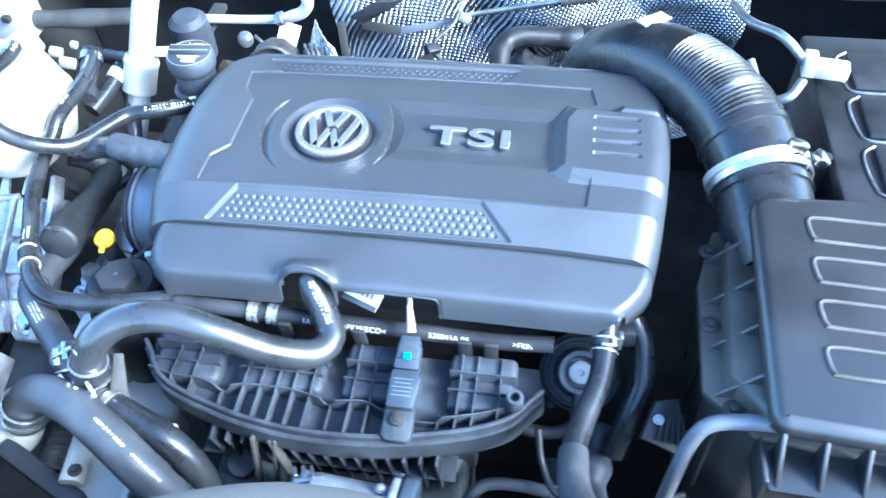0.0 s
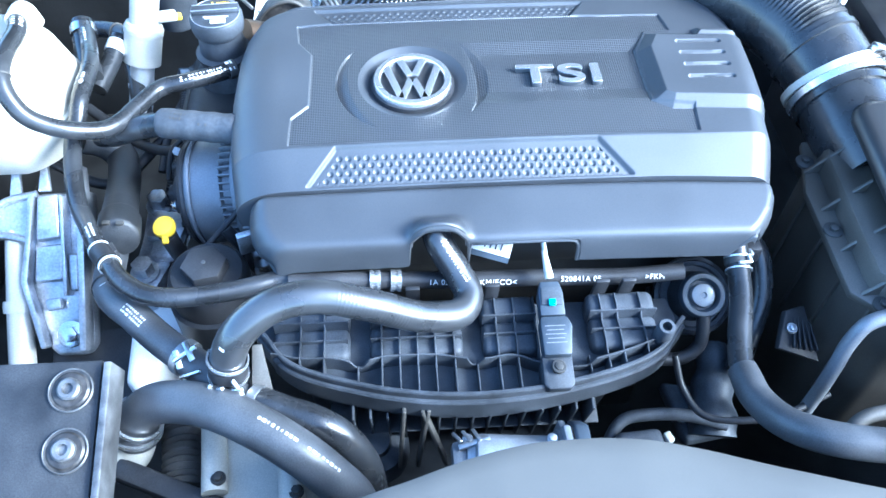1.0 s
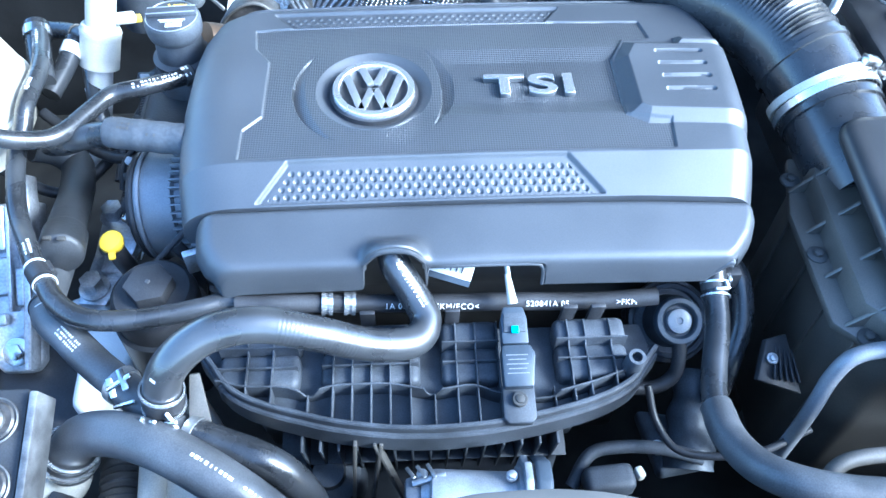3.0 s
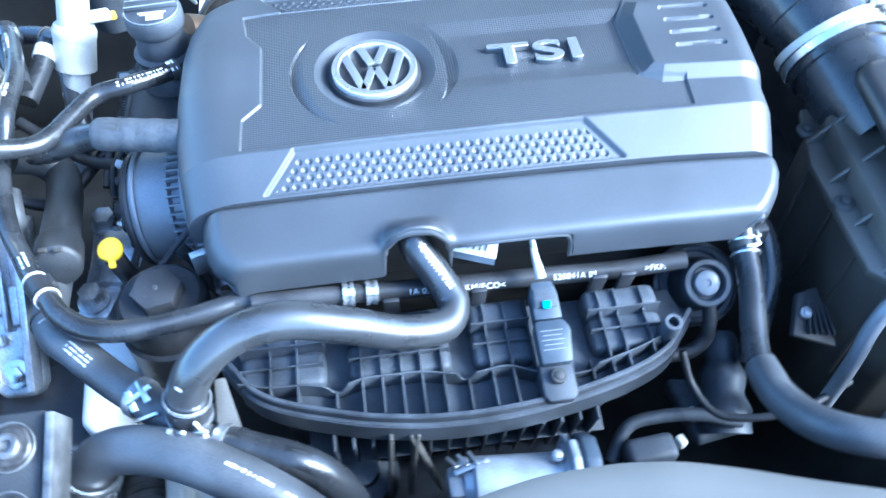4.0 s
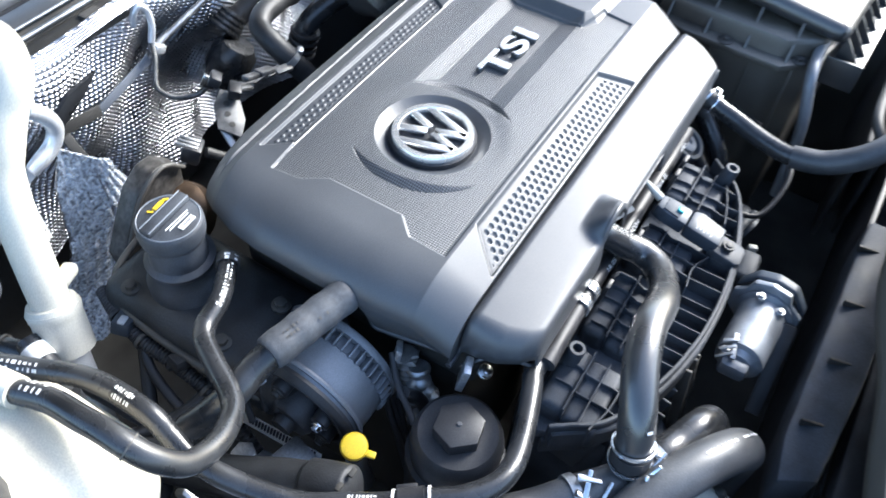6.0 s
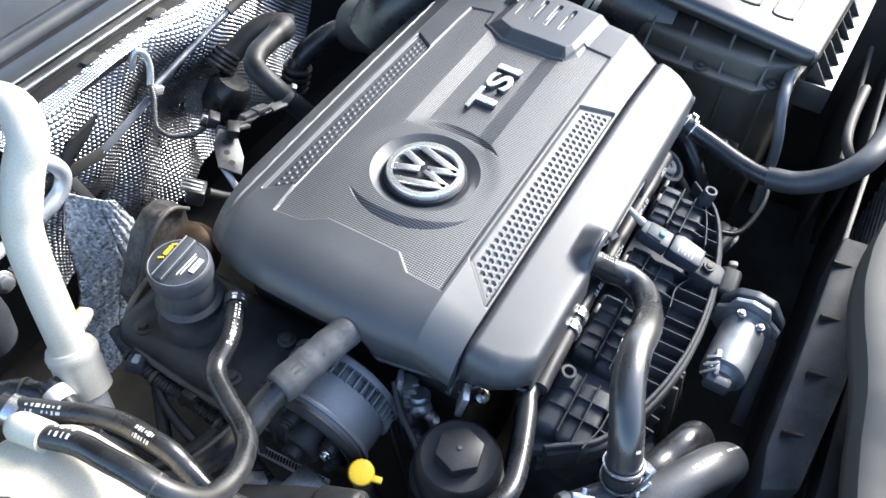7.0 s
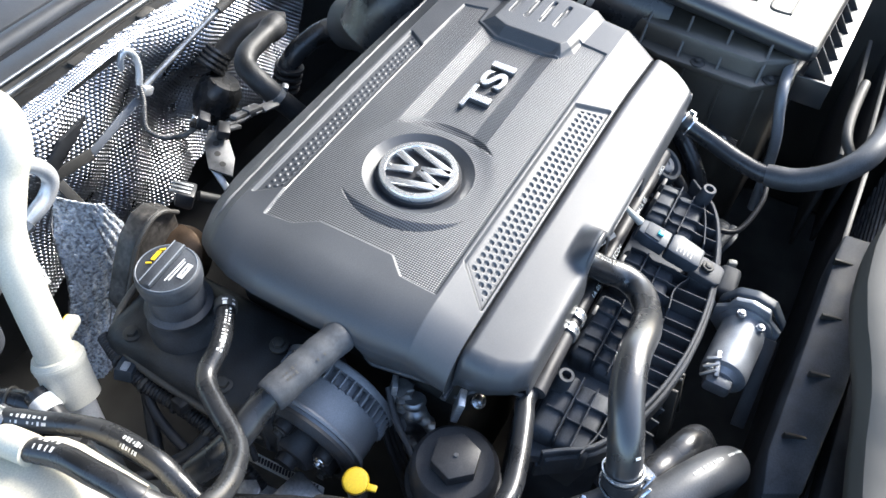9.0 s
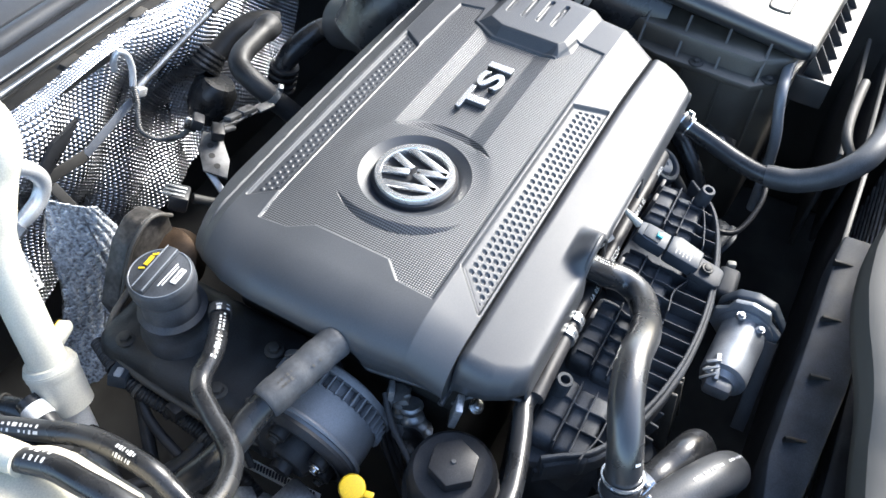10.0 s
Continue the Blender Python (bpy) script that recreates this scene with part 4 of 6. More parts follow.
# ---- alternator at the end of the engine ----
alternator = thing("alternator", (-0.19, -0.018, -0.18), "dark finned alternator housing", "alternator")
AX = Vector((-1, 0.028, -0.098)).normalized()
C = Vector((-0.2210, -0.017, -0.1270)) - AX * 0.028
part("drum", lathe([(0, -0.034), (0.045, -0.034), (0.0475, -0.030), (0.0475, -0.013), (0.0520, -0.011), (0.0530, 0.002), (0.0525, 0.018), (0.0510, 0.026), (0.044, 0.026), (0.043, 0.012), (0, 0.012)], C, AX, 64), HOUSING, alternator)
side, rise = AX.orthogonal().normalized(), AX.cross(AX.orthogonal().normalized())
for k in range(44):
    a = 2 * math.pi * k / 44
    d = side * math.cos(a) + rise * math.sin(a)
    part("fin", beam(C + d * 0.0515 - AX * 0.010, C + d * 0.0515 - AX * 0.027, 0.0016, 0.0085, 0.0004, d), HOUSING, alternator)
part("rear_ring", lathe([(0.0490, -0.003), (0.0565, -0.003), (0.057, 0), (0.0565, 0.003), (0.0490, 0.003)], C - AX * 0.026, AX, 64), HOUSING, alternator)
part("end_ring", lathe([(0.043, -0.003), (0.0530, -0.003), (0.0535, 0), (0.0505, 0.004), (0.0480, 0.002), (0.0460, 0.005), (0.043, 0.005), (0.043, -0.003)], C + AX * 0.027, AX, 64), PLASTIC, alternator, "worn black rim")
part("groove_ring", lathe([(0.0515, -0.002), (0.0552, -0.002), (0.0560, 0), (0.0552, 0.002), (0.0515, 0.002)], C + AX * 0.019, AX, 64), HOUSING, alternator)
part("cover_plate", lathe([(0, 0.0), (0.042, 0.0), (0.044, -0.004), (0.044, -0.010)], C + AX * 0.026, AX, 48), PLASTIC, alternator, "black end plate")
part("hub", lathe([(0, 0.0), (0.022, 0.0), (0.022, 0.030), (0.019, 0.034), (0.010, 0.034), (0.009, 0.042), (0, 0.042)], C + AX * 0.012, AX, 36), PLASTIC, alternator)
for a in (15, 70, 150, 215, 300):
    d = (side * math.cos(radians(a)) + rise * math.sin(radians(a))) * 0.032
    part("boss", lathe([(0, -0.004), (0.0085, -0.004), (0.0080, 0.024), (0.006, 0.025), (0, 0.025)], C + d + AX * 0.014, AX, 20), PLASTIC, alternator)
    part("bolt", bolt(C + d + AX * 0.039, AX, 0.0042, 0.005, 0.0055), STEEL if a in (70, 215) else DARKMETAL, alternator, "bright steel bolt" if a in (70, 215) else "")

# ---- oil filter housing ----
oil_filter = thing("oil_filter_housing", (-0.189, -0.146, -0.25), "black oil filter housing with a hexagonal cap", "oil filter")
F = Vector((-0.189, -0.146, -0.0905))
part("housing", lathe([(0, -0.12), (0.040, -0.12), (0.040, -0.034), (0.037, -0.032), (0, -0.032)], F, segs=48), PLASTIC, oil_filter)
part("cap", lathe([(0.036, -0.040), (0.0365, -0.012), (0.0345, -0.004), (0.031, -0.0005), (0.024, 0.0), (0, 0.0)], F, segs=72, wave=lambda a, h: 1 + (0.010 * (math.cos(24 * a) > 0.3) if -0.035 < h < -0.005 else 0)), PLASTIC, oil_filter, "ribbed screw cap")
part("nut", prism(hexagon(0.0205, 12), -0.002, 0.012, Matrix.Translation(F), 0.0012), PLASTIC, oil_filter, "worn hexagonal nut")
part("pip", lathe([(0, 0.0135), (0.0018, 0.0133), (0.0022, 0.012)], F, segs=12), DUSTED, oil_filter)

# ---- dipstick ----
dipstick = thing("dipstick", (-0.238, -0.084, -0.2), "yellow dipstick handle in a black tube", "dipstick")
part("tube", tube([(-0.222, -0.080, -0.20), (-0.234, -0.083, -0.14), (-0.2375, -0.084, -0.112)], 0.0085, 18), PLASTIC, dipstick)
part("handle", lathe([(0, -0.008), (0.0080, -0.008), (0.0103, -0.004), (0.0110, 0.0), (0.0098, 0.0026), (0.007, 0.0036), (0.003, 0.0034), (0, 0.0038)], (-0.238, -0.084, -0.101), (-0.25, -0.25, 1), 28), YELLOW, dipstick, "yellow round handle")
part("tab", box((0.0060, 0.010, 0.004), (-0.2355, -0.0965, -0.1045), 0.0015, (0, 0, 14)), YELLOW, dipstick)

# ---- oil filler ----
filler = thing("oil_filler_cap", (-0.197, 0.12, -0.1), "black oil filler cap with a grip bar", "filler cap")
O = Vector((-0.195, 0.1203, -0.0105))
part("cap", lathe([(0.0225, -0.022), (0.0255, -0.019), (0.0265, -0.014), (0.0265, -0.0035), (0.0250, -0.001), (0.0225, 0.0), (0, 0.0)], O, segs=72, wave=lambda a, h: 1 + (0.012 * (math.cos(36 * a) > 0) if -0.018 < h < -0.002 else 0)), MANIFOLD, filler)
part("grip", beam(O + Vector((-0.0240, 0.001, 0.002)), O + Vector((0.0240, 0.005, 0.002)), 0.0115, 0.006, 0.0025), MANIFOLD, filler, "raised grip bar")
# thin pale strips along the grip's edges and the cap's rim
for q in (-0.0047, 0.0047):
    part("grip_edge", beam(O + Vector((-0.0230, 0.001 + q, 0.0049)), O + Vector((0.0230, 0.005 + q, 0.0049)), 0.0010, 0.0008, 0.0002), GREYPAINT, filler, "thin pale edge")
part("cap_edge", tube([O + Vector((0.0243 * math.cos(a), 0.0243 * math.sin(a), -0.0002)) for a in [2 * math.pi * k / 40 for k in range(41)]], 0.0005, 6, 0.003), GREYPAINT, filler, "thin pale rim")
part("symbol", merge(beam(O + Vector((0.000, 0.0145, 0.0006)), O + Vector((0.010, 0.0155, 0.0006)), 0.0034, 0.0008, 0), beam(O + Vector((0.011, 0.0165, 0.0006)), O + Vector((0.0145, 0.013, 0.0006)), 0.0018, 0.0008, 0), beam(O + Vector((-0.0025, 0.013, 0.0006)), O + Vector((-0.005, 0.017, 0.0006)), 0.0015, 0.0008, 0)), YELLOW, filler, "yellow oil can mark")
part("print", merge(*[beam(O + Vector((-0.011 + 0.002 * k, -0.0080 - 0.0025 * k, 0.0006)), O + Vector((0.014 - 0.002 * k, -0.0070 - 0.0025 * k, 0.0006)), 0.0008, 0.0008, 0) for k in range(2)]), INK, filler, "small white print")
part("emblem", merge(beam(O + Vector((-0.003, -0.0160, 0.0006)), O + Vector((0.012, -0.0150, 0.0006)), 0.0050, 0.0008, 0)), INK, filler, "white oval print")
part("emblem_print", merge(beam(O + Vector((0.000, -0.0158, 0.0011)), O + Vector((0.0095, -0.0152, 0.0011)), 0.0009, 0.0004, 0)), DARKINK, filler)
part("neck", lathe([(0.0310, -0.100), (0.0320, -0.070), (0.0285, -0.065), (0.0265, -0.060), (0.0262, -0.053), (0.0288, -0.050), (0.0290, -0.046), (0.0240, -0.043), (0.0222, -0.022), (0, -0.021)], O, segs=48), MANIFOLD, filler, "stepped plastic neck")

# ---- coolant tank ----
tank = thing("coolant_tank", (-0.40, 0.05, -0.12), "milky white round coolant expansion tank", "coolant tank")
T = Vector((-0.406, 0.052, -0.046))
part("body", lathe([(0, -0.078), (0.040, -0.074), (0.062, -0.054), (0.072, -0.020), (0.073, 0.004), (0.065, 0.032), (0.050, 0.052), (0.036, 0.058), (0, 0.060)], T, (0, 0, 1), 64, wave=lambda a, h: min(1.09, (math.cos(a) ** 6 + math.sin(a) ** 6) ** (-1 / 6))), TANK, tank)
part("seam", lathe([(0.072, -0.010), (0.0765, -0.009), (0.0765, -0.005), (0.072, -0.004)], T, (0, 0, 1), 64, wave=lambda a, h: min(1.09, (math.cos(a) ** 6 + math.sin(a) ** 6) ** (-1 / 6))), TANK, tank)
part("cap", lathe([(0.028, 0.050), (0.030, 0.058), (0.030, 0.078), (0.026, 0.083), (0, 0.084)], T + Vector((-0.03, -0.01, 0)), (0, 0, 1), 40, wave=lambda a, h: 1 + 0.02 * (math.cos(18 * a) > 0)), PLASTIC, tank, "black screw cap")
part("spout", tube([(-0.366, 0.100, -0.004), (-0.368, 0.094, 0.014), (-0.3655, 0.070, 0.0195)], 0.0105, 18), TANK, tank)

# ---- refrigerant pipe with a white sleeve ----
PIPE_LINE = [(-0.325, 0.108, -0.20), (-0.3091, 0.1313, -0.15), (-0.2942, 0.1537, -0.09), (-0.2718, 0.1872, 0.0), (-0.2581, 0.2031, 0.04), (-0.2479, 0.2055, 0.06), (-0.2331, 0.2097, 0.08), (-0.2182, 0.2120, 0.100), (-0.2080, 0.2350, 0.112), (-0.2150, 0.280, 0.106), (-0.24, 0.33, 0.06), (-0.25, 0.35, 0.0), (-0.25, 0.36, -0.06)]
refrigerant = thing("refrigerant_pipe", (-0.29, 0.16, -0.16), "thick pale aluminium pipe with a white sleeve", "pipe")
part("pipe", tube(PIPE_LINE, 0.0130, 22), PIPE, refrigerant)
part("sleeve", tube(PIPE_LINE[2:10], 0.0150, 28), WHITE, refrigerant, "white plastic sleeve")
part("collar", tube([(-0.2955, 0.1515, -0.094), (-0.2893, 0.1610, -0.070), (-0.2862, 0.1657, -0.058)], lambda s, run: 0.0200 if s < 0.8 else 0.0208, 28, 0.002), WHITE, refrigerant, "white collar")
part("collar_lip", tube([(-0.2866, 0.1652, -0.0595), (-0.2852, 0.1672, -0.0540)], lambda s, run: 0.0212 - 0.0024 * s, 28, 0.001), WHITE, refrigerant)
part("clip", box((0.022, 0.012, 0.010), (-0.262, 0.176, -0.052), 0.003, (0, 10, 25)), WHITE, refrigerant, "white plastic clip")
part("yellow_tab", box((0.018, 0.010, 0.005), (-0.258, 0.186, -0.060), 0.0015, (0, 10, 20)), YELLOW, refrigerant, "yellow tab")
part("sticker", box((0.012, 0.02, 0.0015), (-0.306, 0.130, -0.118), 0.0004, (55, 8, 20)), BLUEGREY, refrigerant, "small blue label")

# ---- engine mount ----
mount = thing("engine_mount", (-0.34, -0.08, -0.26), "cast aluminium engine mount arm with a steel bolt", "engine mount")
SLOPE = Matrix.Translation((-0.360, -0.020, -0.123)) @ pose(0, 0, 0, 36, 0, 0)


def cast(name, shape, look_of=None, label=""):
    bmesh.ops.transform(shape, matrix=SLOPE, verts=shape.verts)
    return part(name, shape, look_of or ALU, mount, label)


cast("arm", prism([(-0.022, 0.004), (0.030, 0.006), (0.031, -0.150), (0.024, -0.160), (-0.004, -0.160), (-0.012, -0.152), (-0.032, -0.085), (-0.028, -0.040)], -0.03, -0.009, None, 0.004, 3))
cast("side_arm", prism([(-0.018, 0.004), (-0.045, 0.0), (-0.070, -0.012), (-0.130, -0.016), (-0.130, -0.044), (-0.075, -0.042), (-0.050, -0.040), (-0.026, -0.046)], -0.022, 0.000, None, 0.004, 3))
cast("side_arm_edge", tube([(-0.018, 0.003, 0.0), (-0.045, -0.003, 0.002), (-0.070, -0.014, 0.002), (-0.130, -0.018, 0.002)], 0.004, 10))
cast("side_arm_edge", tube([(-0.026, -0.044, 0.0), (-0.050, -0.038, 0.002), (-0.075, -0.040, 0.002), (-0.130, -0.042, 0.002)], 0.004, 10))
cast("flange", prism([(0.0235, 0.028), (0.0285, 0.030), (0.0310, 0.0), (0.0315, -0.155), (0.0245, -0.155), (0.0240, -0.02)], -0.01, 0.012, None, 0.002))
cast("flange", prism([(-0.025, 0.004), (-0.019, 0.004), (-0.023, -0.045), (-0.027, -0.085), (-0.009, -0.150), (-0.015, -0.152), (-0.034, -0.085), (-0.029, -0.045)], -0.01, 0.006, None, 0.002))
cast("ridge", prism([(0.0055, 0.0), (0.0095, 0.0), (0.0125, -0.10), (0.0085, -0.10)], -0.01, 0.008, None, 0.0015))
cast("pad", prism([(-0.016, 0.000), (0.004, 0.002), (0.006, -0.042), (-0.018, -0.045)], -0.01, 0.006, None, 0.003, 3))
cast("pad", prism([(-0.020, -0.050), (0.0065, -0.047), (0.007, -0.085), (-0.022, -0.086)], -0.01, 0.002, None, 0.003, 3))
cast("pad", prism([(0.0115, -0.058), (0.0225, -0.058), (0.0225, -0.096), (0.0135, -0.096)], -0.01, 0.004, None, 0.003, 3))
cast("pad", box((0.016, 0.012, 0.008), (-0.004, -0.108, -0.002), 0.003, (0, 0, 8)))
for sx, sy, h in ((-0.040, 0.002, 0.034), (-0.012, 0.006, 0.030)):
    cast("lug", prism([(-0.006, 0), (0.006, 0), (0.003, h), (-0.003, h)], -0.004, 0.002, Matrix.Translation((sx, sy, -0.004)), 0.0012))
part("bolt", bolt((-0.348, -0.131, -0.2055), (0, -0.587, 0.81), 0.0085, 0.009, 0.0135), STEEL, mount, "bright flange bolt")
part("base", box((0.085, 0.10, 0.07), (-0.335, -0.150, -0.275), 0.01, (10, 0, 6)), PLASTIC, mount, "black rubber foot")
WHITE_ARM = [(-0.404, -0.040, -0.150), (-0.403, -0.080, -0.180), (-0.401, -0.125, -0.212), (-0.400, -0.17, -0.25)]
arm = thing("white_pipe", (-0.40, -0.12, -0.24), "curved white pipe beside the engine mount", "pipe")
part("pipe", tube(WHITE_ARM, lambda s, run: 0.0105 + 0.003 * s, 18), WHITE, arm)
part("collar", lathe([(0.0105, -0.006), (0.0150, -0.006), (0.0155, 0.0), (0.0150, 0.006), (0.0105, 0.006)], (-0.402, -0.102, -0.196), (0, -0.8, -0.58), 24), WHITE, arm)

# bolts on a cast bracket beside the dipstick
stud_bracket = thing("bracket", (-0.268, -0.03, -0.19), "cast bracket with two flange bolts", "bracket")
part("plate", prism([(-0.287, 0.020), (-0.258, 0.020), (-0.252, -0.020), (-0.250, -0.075), (-0.260, -0.105), (-0.288, -0.102), (-0.284, -0.040)], -0.195, -0.170, None, 0.004), ALU, stud_bracket)
part("step", box((0.038, 0.034, 0.014), (-0.256, -0.032, -0.164), 0.004, (8, 0, -12)), ALU, stud_bracket)
part("step", box((0.030, 0.020, 0.012), (-0.254, -0.062, -0.166), 0.003, (8, 0, -6)), ALU, stud_bracket)
for p in ((-0.272, 0.004, -0.168), (-0.273, -0.086, -0.168)):
    part("bolt", bolt(p, (0, 0, 1), 0.0105, 0.015, 0.0145), ALU, stud_bracket, "grey flange bolt")
BLACK_HOSE = [(-0.352, 0.060, -0.120), (-0.334, 0.068, -0.135), (-0.318, 0.062, -0.150), (-0.307, 0.028, -0.145), (-0.299, -0.007, -0.134), (-0.286, -0.052, -0.110), (-0.2775, -0.084, -0.097), (-0.2720, -0.108, -0.0885)]
fat = thing("heater_hose", (-0.275, -0.02, -0.17), "fat black hose ending in a thick sleeve", "hose", "engine hoses")
part("hose", tube(BLACK_HOSE[:7], 0.0165, 22), ROCKER, fat)
part("sleeve", tube(BLACK_HOSE[5:], lambda s, run: 0.0168 + 0.0026 * float(soft((s - 0.38) / 0.06)) - (0.004 * ((s - 0.93) / 0.07) ** 2 if s > 0.93 else 0), 28, 0.0015), ROCKER, fat, "thick rounded sleeve")
for v in ((-0.279, -0.102, -0.072), (-0.266, -0.104, -0.071)):
    part("notch", box((0.007, 0.004, 0.003), v, 0.0008), BLACK, fat)

# ---- air intake: duct, clamp and filter box ----
DUCT = [(0.425, -0.095, -0.045), (0.415, -0.055, -0.036), (0.409, -0.010, -0.026), (0.398, 0.026, -0.012), (0.380, 0.066, -0.002), (0.350, 0.112, 0.000), (0.308, 0.158, -0.012), (0.272, 0.192, -0.042), (0.25, 0.215, -0.09)]
duct = thing("air_duct", (0.38, 0.06, -0.08), "black corrugated air intake duct", "air duct")


def corrugation(s, run, out):
    outer = max(0.0, 0.15 + out.dot(Vector((0.62, 0.35, 0.70))))
    return 0.0016 * float(soft(outer * 2.5)) * math.sin(run * 2 * math.pi / 0.0044) if 0.36 < s < 0.585 else 0.0


part("hose", tube(DUCT, lambda s, run: 0.0425 + (0.0022 if 0.330 < s <= 0.345 else 0), 52, 0.0009, swell=corrugation), RUBBER, duct)
part("clamp", band(DUCT, 0.225, 0.0455, 0.007, 56, 0.002), CHROME, duct, "bright spring clamp")
part("clamp_rim", band(DUCT, 0.255, 0.0450, 0.007, 56, 0.003), WHITE, duct, "pale clamp rim")
part("collar", band(DUCT, 0.195, 0.0428, 0.008, 56, 0.002), RUBBER, duct)
part("clamp_ear", merge(box((0.018, 0.010, 0.012), (0.430, -0.006, 0.020), 0.002, (0, 20, 10)), box((0.012, 0.016, 0.010), (0.456, -0.002, 0.004), 0.002, (0, 30, 0))), STEEL, duct)
part("sticker", box((0.030, 0.022, 0.0015), (0.308, 0.170, 0.0300), 0.0004, (-12, -6, 28)), LABEL, duct, "white paper sticker")

SHIFT = Matrix.Translation((0, 0.012, 0))
LEAN = Matrix.Translation((0, 0.010, 0)) @ Matrix.Translation((0, -0.28, -0.012)) @ pose(0, 0, 0, 6.5, 0, 0) @ Matrix.Translation((0, 0.28, 0.012))
LEAN_TOP = LEAN @ Matrix.Translation((0, 0, -0.004))
airbox = thing("air_filter_box", (0.48, -0.17, -0.2), "black air filter box with a ribbed lid", "air filter box")
part("lid", prism([(0.386, -0.078), (0.387, -0.278), (0.395, -0.284), (0.62, -0.298), (0.62, -0.060), (0.40, -0.070)], -0.032, -0.010, LEAN, 0.010, 3), LID, airbox, "smooth dark lid")
for k in range(4):
    y = -0.099 - 0.0405 * k
    line = [(0.56, y + 0.0, -0.0055), (0.47, y + 0.004, -0.0055), (0.437, y + 0.005, -0.0055), (0.430, y + 0.002, -0.0055), (0.431, y - 0.010, -0.0055), (0.434, y - 0.017, -0.0055), (0.445, y - 0.019, -0.0055), (0.56, y - 0.024, -0.0055)]
    part("raised_line", tube([LEAN_TOP @ Vector(q) for q in line], 0.0017, 8, 0.003), DUSTY, airbox, "raised U-shaped line")
part("body", prism([(0.372, -0.10), (0.366, -0.232), (0.395, -0.268), (0.62, -0.285), (0.62, -0.05), (0.385, -0.06)], -0.30, -0.030, SHIFT, 0.008), DUST_HAZE, airbox)
part("flange", prism([(0.352, -0.125), (0.350, -0.235), (0.385, -0.272), (0.63, -0.30), (0.63, -0.05), (0.37, -0.06)], -0.061, -0.053, SHIFT, 0.002), DUST_HAZE, airbox)
for k in range(4):
    y = -0.088 - 0.046 * k
    part("rib", prism([(0.358, -0.053), (0.386, -0.053), (0.389, -0.016)], -0.0016, 0.0016, Matrix.Translation((0, y, 0)) @ pose(0, 0, 0, 90, 0, 0), 0.0003), DUST_HAZE, airbox)
    part("wall_rib", box((0.004, 0.003, 0.13), (0.3665, y - 0.010, -0.125), 0.0008), DUST_HAZE, airbox)
for k in range(7):
    part("rib", prism([(0.0, 0.0), (0.030, 0.0), (0.004, 0.034)], -0.0016, 0.0016, Matrix.Translation((0.398 + 0.030 * k, -0.268, -0.056)) @ pose(0, 0, 0, 90, 0, -90), 0.0004), LID, airbox)
part("rib_shelf", prism([(0.392, -0.262), (0.392, -0.300), (0.63, -0.310), (0.63, -0.262)], -0.0600, -0.0555, None, 0.001), LID, airbox)
part("rib_end", prism([(0.386, -0.262), (0.386, -0.300), (0.3895, -0.300), (0.3895, -0.262)], -0.0780, -0.044, None, 0.001), LID, airbox)
for p in ((0.360, -0.158, -0.053), (0.372, -0.238, -0.053), (0.364, -0.075, -0.053), (0.50, -0.285, -0.053)):
    part("screw", bolt(p, (0, 0, 1), 0.004, 0.005, 0.0085), DARKMETAL, airbox, "dark steel screw")
PIPE_R = [(0.415, -0.252, -0.044), (0.378, -0.253, -0.044), (0.352, -0.256, -0.049), (0.341, -0.262, -0.068), (0.336, -0.270, -0.095), (0.333, -0.275, -0.13), (0.33, -0.28, -0.2)]
drain = thing("vent_pipe", (0.34, -0.287, -0.2), "thin grey bent pipe beside the filter box", "pipe")
part("pipe", tube(PIPE_R, 0.0062, 16), HOUSING, drain)

# ---- battery ----
battery = thing("battery", (0.56, 0.07, -0.25), "black car battery with a moulded lid", "battery")
part("case", box((0.20, 0.26, 0.22), (0.575, 0.085, -0.13), 0.008), PLASTIC, battery)
part("lid", box((0.205, 0.265, 0.02), (0.575, 0.085, -0.018), 0.005), PLASTIC, battery)
for y in (0.0, 0.075, 0.15):
    part("lid_panel", box((0.11, 0.06, 0.006), (0.565, y, -0.006), 0.003), PLASTIC, battery)
    part("lid_line", tube([(0.512, y + 0.034, -0.007), (0.50, y + 0.020, -0.007), (0.502, y - 0.020, -0.007), (0.512, y - 0.034, -0.007), (0.56, y - 0.034, -0.007)], 0.0014, 6, 0.004), DULL, battery)
part("strap", box((0.03, 0.012, 0.26), (0.462, 0.02, -0.14), 0.003), PLASTIC, battery)
plug = thing("cable_plug", (0.475, 0.125, 0.0), "white plastic cable plug on the battery tray", "plug")
part("body", box((0.036, 0.018, 0.016), (0.482, 0.128, 0.010), 0.003, (0, 0, -8)), WHITE, plug)
part("end", box((0.014, 0.024, 0.020), (0.463, 0.133, 0.012), 0.003, (0, 0, -8)), WHITE, plug)
CABLES = ([(0.462, 0.132, 0.010), (0.435, 0.150, 0.030), (0.41, 0.19, 0.020), (0.40, 0.24, 0.01)], [(0.458, 0.120, 0.0), (0.445, 0.105, -0.01), (0.425, 0.115, -0.02), (0.41, 0.15, 0.0)])
loom = thing("cable_loom", (0.43, 0.15, -0.02), "black wrapped cables behind the battery", "cables")
for c in CABLES:
    part("cable", tube(c, 0.005, 12), DULL, loom)

